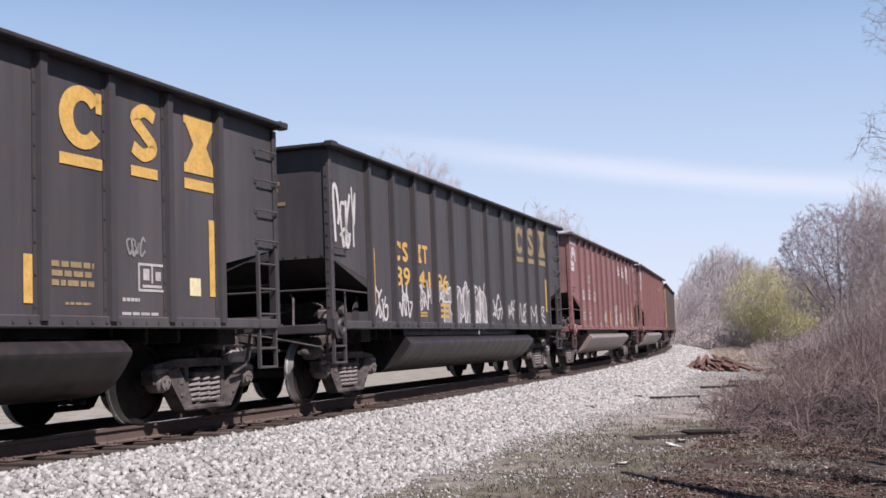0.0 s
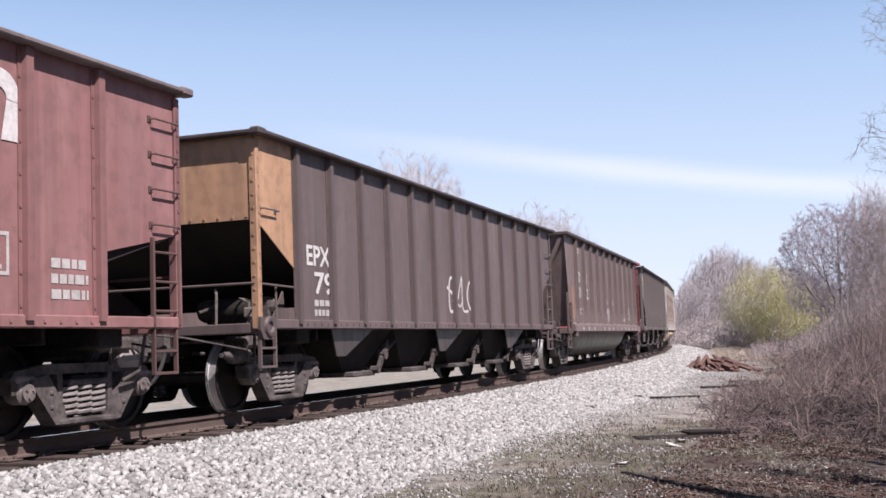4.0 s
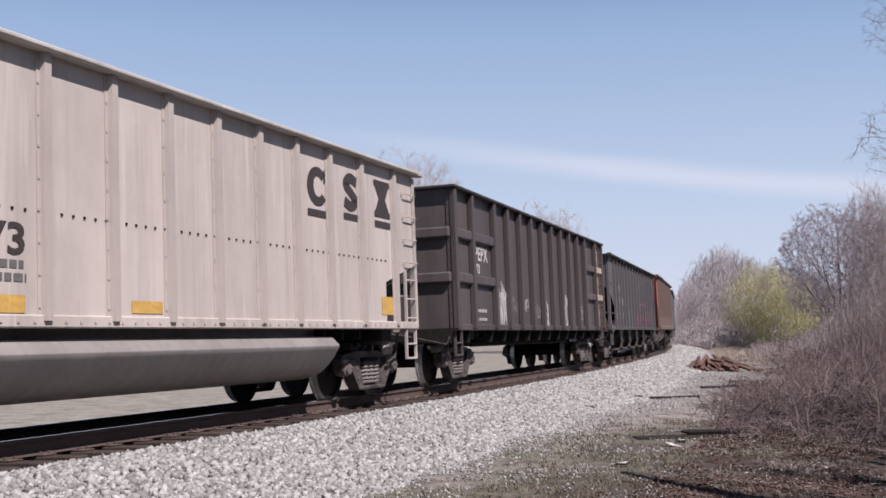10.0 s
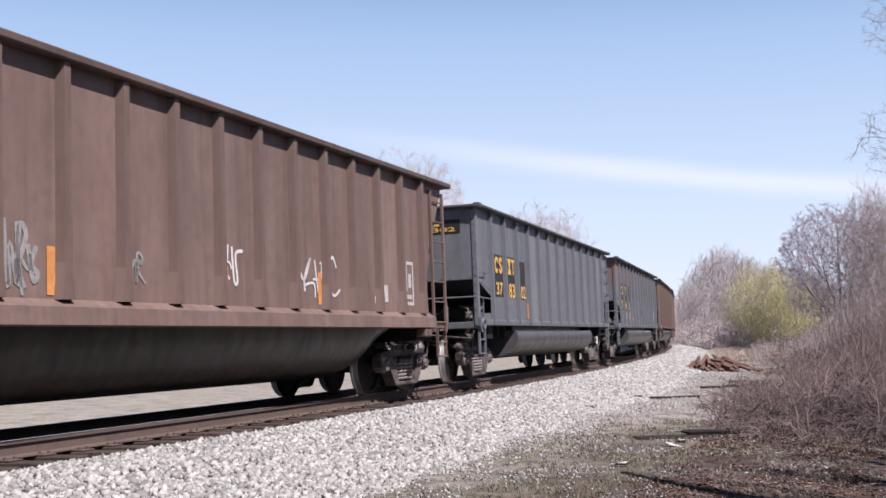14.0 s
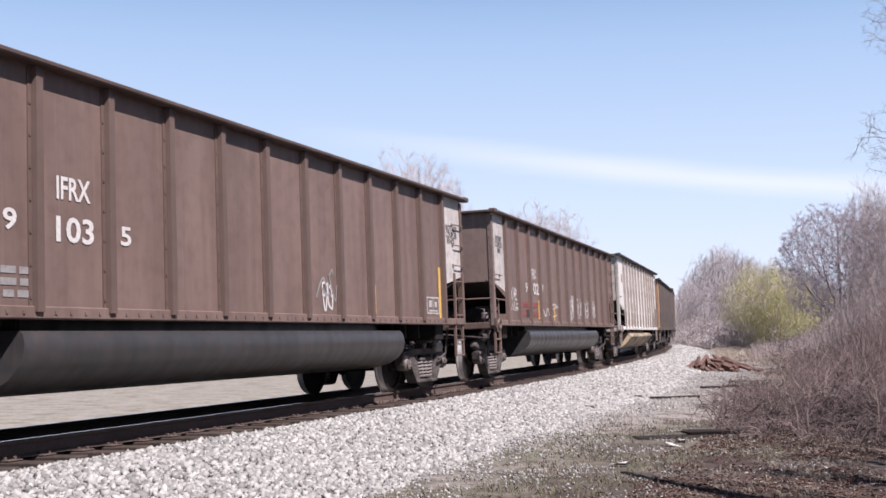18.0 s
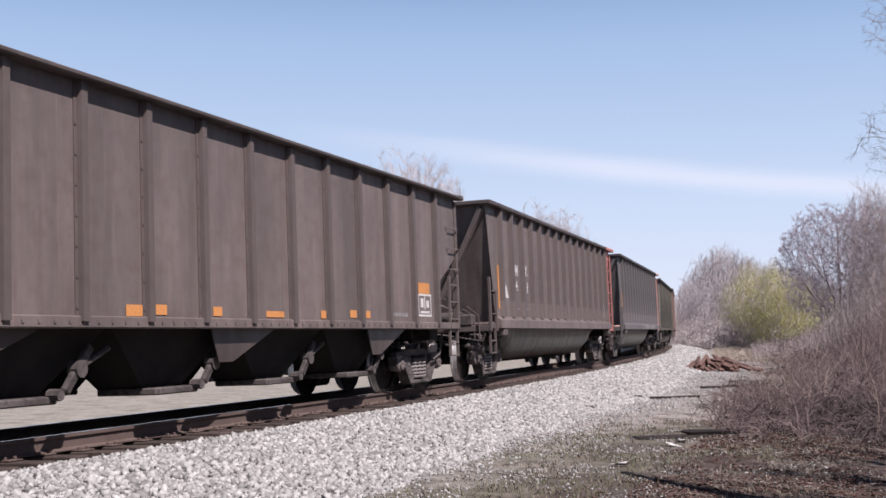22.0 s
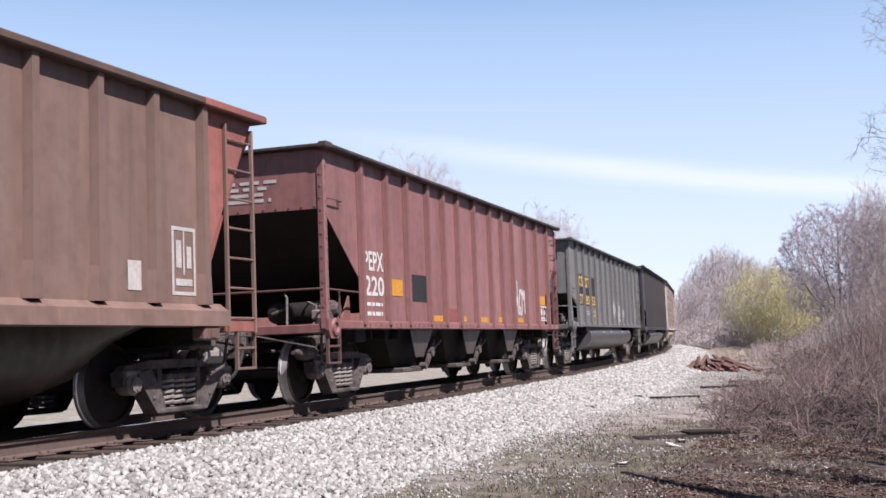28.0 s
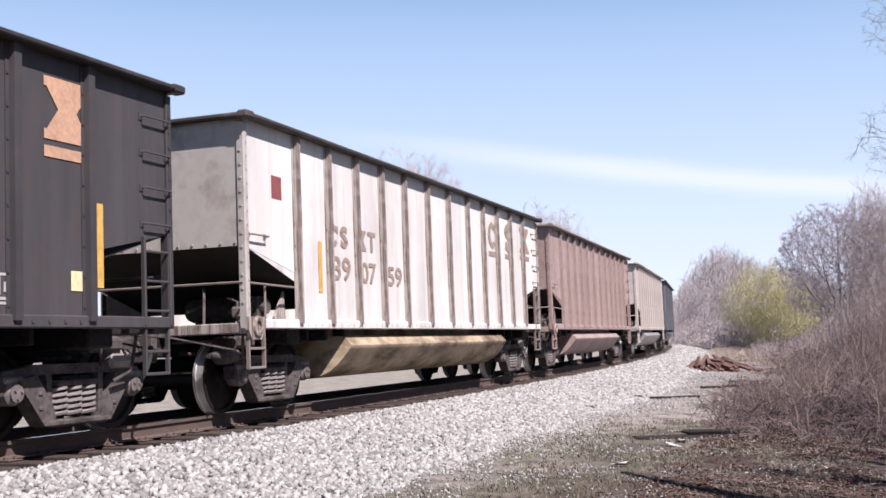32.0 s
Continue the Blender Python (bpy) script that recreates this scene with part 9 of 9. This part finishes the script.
# masses of fine stems too many to count
def stem_mass(seed, n, b0, b1, d0, d1, top, r0):
    """Upright forking stems between two bearings; top(bear) gives their height."""
    r = np.random.default_rng(seed)
    bear, d = r.uniform(b0, b1, n), r.uniform(d0, d1, n)
    x, y = (bear - 784) / 2042 * d, d
    h = np.array([top(q) for q in bear]) * r.uniform(0.35, 1.0, n) * (0.5 + 0.5 * d / d1)
    k = 5
    t = np.linspace(0, 1, k)[None, :, None]
    a = r.uniform(0, 2 * np.pi, n)
    lean = (r.uniform(0.0, 0.45, n) * h)[:, None, None]
    z0 = np.where(r.random(n) < 0.45, 0.0, h * r.uniform(0.1, 0.6, n))
    lines = np.stack([x, y, GROUND_Z + z0], -1)[:, None, :] + np.array([0, 0, 1.0]) * ((h - z0)[:, None, None] * t) + np.stack([np.cos(a), np.sin(a), np.zeros(n)], -1)[:, None, :] * lean * t ** 1.5
    lines = lines + np.cumsum(r.normal(0, 0.02, (n, k, 3)) * h[:, None, None], 1) * np.array([1, 1, 0.3])
    v, f = tubes(lines, np.full(n, r0), np.full(n, r0 * 0.4))
    return fast_mesh("stems", v, f)


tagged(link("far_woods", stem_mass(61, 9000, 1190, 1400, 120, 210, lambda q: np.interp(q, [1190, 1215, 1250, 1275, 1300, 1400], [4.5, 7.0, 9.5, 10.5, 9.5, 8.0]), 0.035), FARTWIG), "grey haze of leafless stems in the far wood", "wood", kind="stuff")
tagged(link("far_thicket", stem_mass(62, 7000, 1330, 1600, 60, 110, lambda q: np.interp(q, [1330, 1400, 1450, 1490, 1600], [0.9, 1.3, 2.4, 4.3, 7.2]), 0.020), THICKET), "grey-brown leafless thicket behind the brambles", "thicket", kind="stuff")
tagged(link("near_thicket", stem_mass(63, 5200, 1400, 1640, 26, 58, lambda q: np.interp(q, [1400, 1470, 1520, 1640], [0.7, 1.2, 2.2, 4.2]), 0.009), TWIG), "reddish brown leafless saplings among brambles", "thicket", kind="stuff")

# belt of stems added out of view, east and south, to cut low sky light
def unseen_stem_belt(seed, n):
    r = np.random.default_rng(seed)
    along = r.random(n)
    d = 17.0 + 16.0 * r.random(n) ** 1.3
    turn = np.where(along < 0.5, 0.0, np.minimum(1.0, (along - 0.5) * 3.2) * 1.35)
    y0 = np.where(along < 0.5, 30.0 - 2 * along * 42.0, -12.0)
    x = np.where(along < 0.5, d, d * np.cos(turn) - np.maximum(0, along - 0.81) * 90)
    y = np.where(along < 0.5, y0, y0 - d * np.sin(turn))
    h = r.uniform(4.0, 10.5, n)
    k = 5
    t = np.linspace(0, 1, k)[None, :, None]
    a = r.uniform(0, 2 * np.pi, n)
    z0 = np.where(r.random(n) < 0.5, 0.0, h * r.uniform(0.1, 0.6, n))
    lines = np.stack([x, y, GROUND_Z + z0], -1)[:, None] + np.array([0, 0, 1.0]) * ((h - z0)[:, None, None] * t) + np.stack([np.cos(a), np.sin(a), np.zeros(n)], -1)[:, None] * (r.uniform(0, 0.4, n) * h)[:, None, None] * t ** 1.5
    lines = lines + np.cumsum(r.normal(0, 0.02, (n, k, 3)) * h[:, None, None], 1) * np.array([1, 1, 0.3])
    v, f = tubes(lines, r.uniform(0.03, 0.07, n), np.full(n, 0.02))
    return fast_mesh("stems", v, f)


tagged(link("near_woods", unseen_stem_belt(64, 11000), THICKET), "added belt of leafless stems out of view that blocks low sky light", "wood", kind="stuff")

# low scrub that closes the foot of the wood
scrub = []
for k, (bear, d) in enumerate([(bear, 95 + 25 * ((bear * 7) % 10) / 10) for bear in range(1200, 1500, 9)]):
    x, y = on_bearing(bear, d)
    b = tagged(new("scrub_bush"), "grey-brown leafless scrub at the foot of the wood", "bush", "scrub at the foot of the wood")
    sc = 1.3 + 0.5 * ((bear * 13) % 7) / 7
    b.matrix_basis = pose(x, y, GROUND_Z, 0, 0, bear * 37 % 360)
    link("cane_tangle", BRAMBLES[(1, 3, 0)[k % 3]], FARTWIG, b, m=Matrix.Diagonal((sc * 1.4, sc * 1.4, sc, 1)))
x, y = on_bearing(1347, 96)
shrub = tagged(new("evergreen_shrub"), "small dark evergreen shrub at the edge of the wood", "bush")
shrub.matrix_basis = pose(x, y, GROUND_Z, 0, 0, 0)
r = np.random.default_rng(77)
p = r.normal(0, 1, (2600, 3)) * np.array([0.62, 0.6, 0.55]) + np.array([0, 0, 1.05])
p = p[p[:, 2] > 0.1]
v, f = leaves(p, r, 0.07)
link("foliage", fast_mesh("foliage", v, f), GREEN, shrub, "dark green foliage")
link("stem", Shape().tube([(0, 0, 0), (0.05, 0, 0.7), (0, 0.05, 1.5)], [0.06, 0.05, 0.02], 6).mesh("stem"), BARK, shrub)
n = 12000
bear, d = rng.uniform(1262, 1420, n), rng.uniform(58, 100, n)
p = np.stack([(bear - 784) / 2042 * d, d, np.full(n, GROUND_Z)], -1)
v, f = blades(p, rng, 0.12, 0.5, 0.010, 1.2)
tagged(link("tall_dead_grass", fast_mesh("tall_dead_grass", v, f), PALEGRASS), "pale straw-coloured dead grass before the wood", "grass", kind="stuff")


# ---------------------------------------------------------------- things on the verge
def timber_mesh(name, l, w, h, seed):
    """A rough sawn timber with worn edges."""
    sh = Shape().box(-l / 2, l / 2, -w / 2, w / 2, 0, h, 0.018)
    r = random.Random(seed)
    sh.v = [(x + r.uniform(-0.012, 0.012), y + r.uniform(-0.010, 0.010), z + r.uniform(-0.010, 0.010)) for x, y, z in sh.v]
    return sh.mesh(name)


TIMBERS = [timber_mesh("timber", l, 0.14, 0.10, k) for k, l in enumerate((1.5, 2.1, 1.8))]
rnd = random.Random(3)
cx, cy = 10.95, 46.4
for k in range(34):
    layer = (0, 1, 2)[(k >= 16) + (k >= 27)]
    count = (16, 11, 7)[layer]
    u = ((k - (0, 16, 27)[layer]) - (count - 1) / 2) / count
    wide = (2.5, 2.0, 1.5)[layer]
    m = pose(cx + u * wide + rnd.uniform(-0.06, 0.06), cy + layer * 0.18 + rnd.uniform(-0.2, 0.2), GROUND_Z + 0.08 + layer * 0.12 + rnd.uniform(0, 0.05), rnd.uniform(-8, 8), -rnd.uniform(3, 11), 90 + u * 55 + rnd.uniform(-15, 15))
    tagged(link("discarded_tie", TIMBERS[k % 3], REDWOOD, m=m), "old reddish brown railway tie in a rough pile", "timber", "pile of discarded ties")


def log_mesh(l, r, seed, bend=0.05):
    g = random.Random(seed)
    pts = [(l * (i / 6 - 0.5), g.uniform(-bend, bend), r * 0.8 + g.uniform(-0.2, 0.2) * r) for i in range(7)]
    return Shape().tube(pts, [r * g.uniform(0.8, 1.1) for _ in pts], 7).mesh("log")


def lay(name, me, mat, label, x0, y0, x1, y1, lift=0.0, category="wood"):
    x, y = (x0 + x1) / 2, (y0 + y1) / 2
    m = pose(x, y, GROUND_Z + height(x, y) + lift, 0, 0, math.degrees(math.atan2(y1 - y0, x1 - x0)))
    tagged(link(name, me, mat, m=m), label, category)


lay("plank", timber_mesh("plank", 1.7, 0.22, 0.045, 9), DARKWOOD, "dark weathered plank lying on the earth", 2.9, 16.9, 4.2, 17.5)
lay("plank", timber_mesh("plank", 1.0, 0.26, 0.05, 19), DARKWOOD, "brown weathered board on a dark plank", 3.65, 17.35, 4.5, 17.6, 0.042)
lay("timber", timber_mesh("timber", 1.9, 0.20, 0.15, 10), DARKWOOD, "dark weathered timber half under brambles", 5.3, 18.5, 6.9, 17.6)
lay("timber", timber_mesh("timber", 1.0, 0.18, 0.10, 20), DARKWOOD, "dark broken timber among brambles", 5.1, 18.9, 5.9, 18.6)
lay("log", log_mesh(2.0, 0.032, 5), DARKWOOD, "thin dark fallen branch", 4.6, 27.6, 6.3, 28.6)
lay("log", log_mesh(0.5, 0.03, 6, 0.02), DARKWOOD, "short dark stick on the stones", 2.5, 22.9, 3.0, 23.1, 0.06)
lay("log", log_mesh(0.35, 0.02, 7, 0.02), DARKWOOD, "short dark stick on the stones", -0.75, 16.0, -0.45, 15.8, 0.18)
lay("log", log_mesh(2.4, 0.04, 8, 0.08), DARKWOOD, "thin dark fallen branch", 7.2, 33.0, 9.4, 34.5)
lay("log", log_mesh(2.2, 0.05, 12, 0.1), BARK, "fallen grey branch on earth", 9.0, 36.5, 11.0, 37.5)
lay("log", log_mesh(4.5, 0.05, 13, 0.15), BARK, "fallen grey branch over the brambles", 20.0, 62.0, 24.0, 62.5, 0.6)
lay("stone", Shape().box(-0.10, 0.10, -0.07, 0.07, 0, 0.12, 0.03).mesh("stone"), DARKWOOD, "dark lump of rock on the stones", 4.58, 27.6, 4.68, 27.62, 0.0, "rock")


def scrap_mesh(seed):
    g = random.Random(seed)
    n = 4
    v = [(x * 0.07 + g.uniform(-0.012, 0.012), y * 0.045 + g.uniform(-0.012, 0.012), 0.01 + g.uniform(0, 0.035)) for y in range(n) for x in range(n)]
    f = [(j * n + i, j * n + i + 1, (j + 1) * n + i + 1, (j + 1) * n + i) for j in range(n - 1) for i in range(n - 1)]
    v += [(x, y, z - 0.004) for x, y, z in v]
    f += [tuple(i + n * n for i in q[::-1]) for q in f]
    return Shape().add(v, f).mesh("scrap")


for k, (x, y, t) in enumerate(((3.05, 15.7, 20), (3.4, 16.3, 80), (5.6, 20.4, 10), (2.2, 13.6, 140), (6.9, 22.5, 60), (4.4, 13.2, 33))):
    m = pose(x, y, GROUND_Z + height(x, y) + 0.02, 8, 12, t)
    tagged(link("scrap", scrap_mesh(k), WHITE, m=m), "crumpled white litter on the earth", "litter", "litter on the verge")


# ---------------------------------------------------------------- what moves
def run(t):
    """How far the train has rolled: it gathers a little speed at first."""
    return SPEED * t - 2.5 * (1 - math.exp(-t / 6))


def motions():
    """The train rolls towards the camera and past it at a steady speed; its wheels turn while it is near."""
    times = [0.0, 0.1, 0.3] + [0.5 * i for i in range(2, 64)] + [31.7, 31.9, 32.0]
    for car, (st, k, *_) in zip(CARS, TRAIN):
        half, reach = k["L"] / 2, k["L"] / 2 - 1.45
        rows = []
        for t in times:
            c = st + half - run(t)
            rows.append((t, track_frame(c - reach, c + reach)))
        walk(car, rows)
    for ws, i, x in WHEELSETS:
        st, k = TRAIN[i][:2]
        c = st + k["L"] / 2 + x
        t0, t1 = (c - 48.0) / SPEED, (c + 8.0) / SPEED
        f0, f1 = max(0, int(t0 * FPS)), min(32 * FPS, int(t1 * FPS))
        rows = []
        if f0 > 0:
            rows.append((0.0, pose(x, 0, RW)))
        for f in range(f0, f1 + 1):
            rows.append((f / FPS, pose(x, 0, RW) @ Matrix.Rotation(-(run(f / FPS) - run(f0 / FPS)) / RW, 4, "Y")))
        if f1 < 32 * FPS:
            rows.append((32.0, rows[-1][1] if rows else pose(x, 0, RW)))
        walk(ws, rows)


motions()
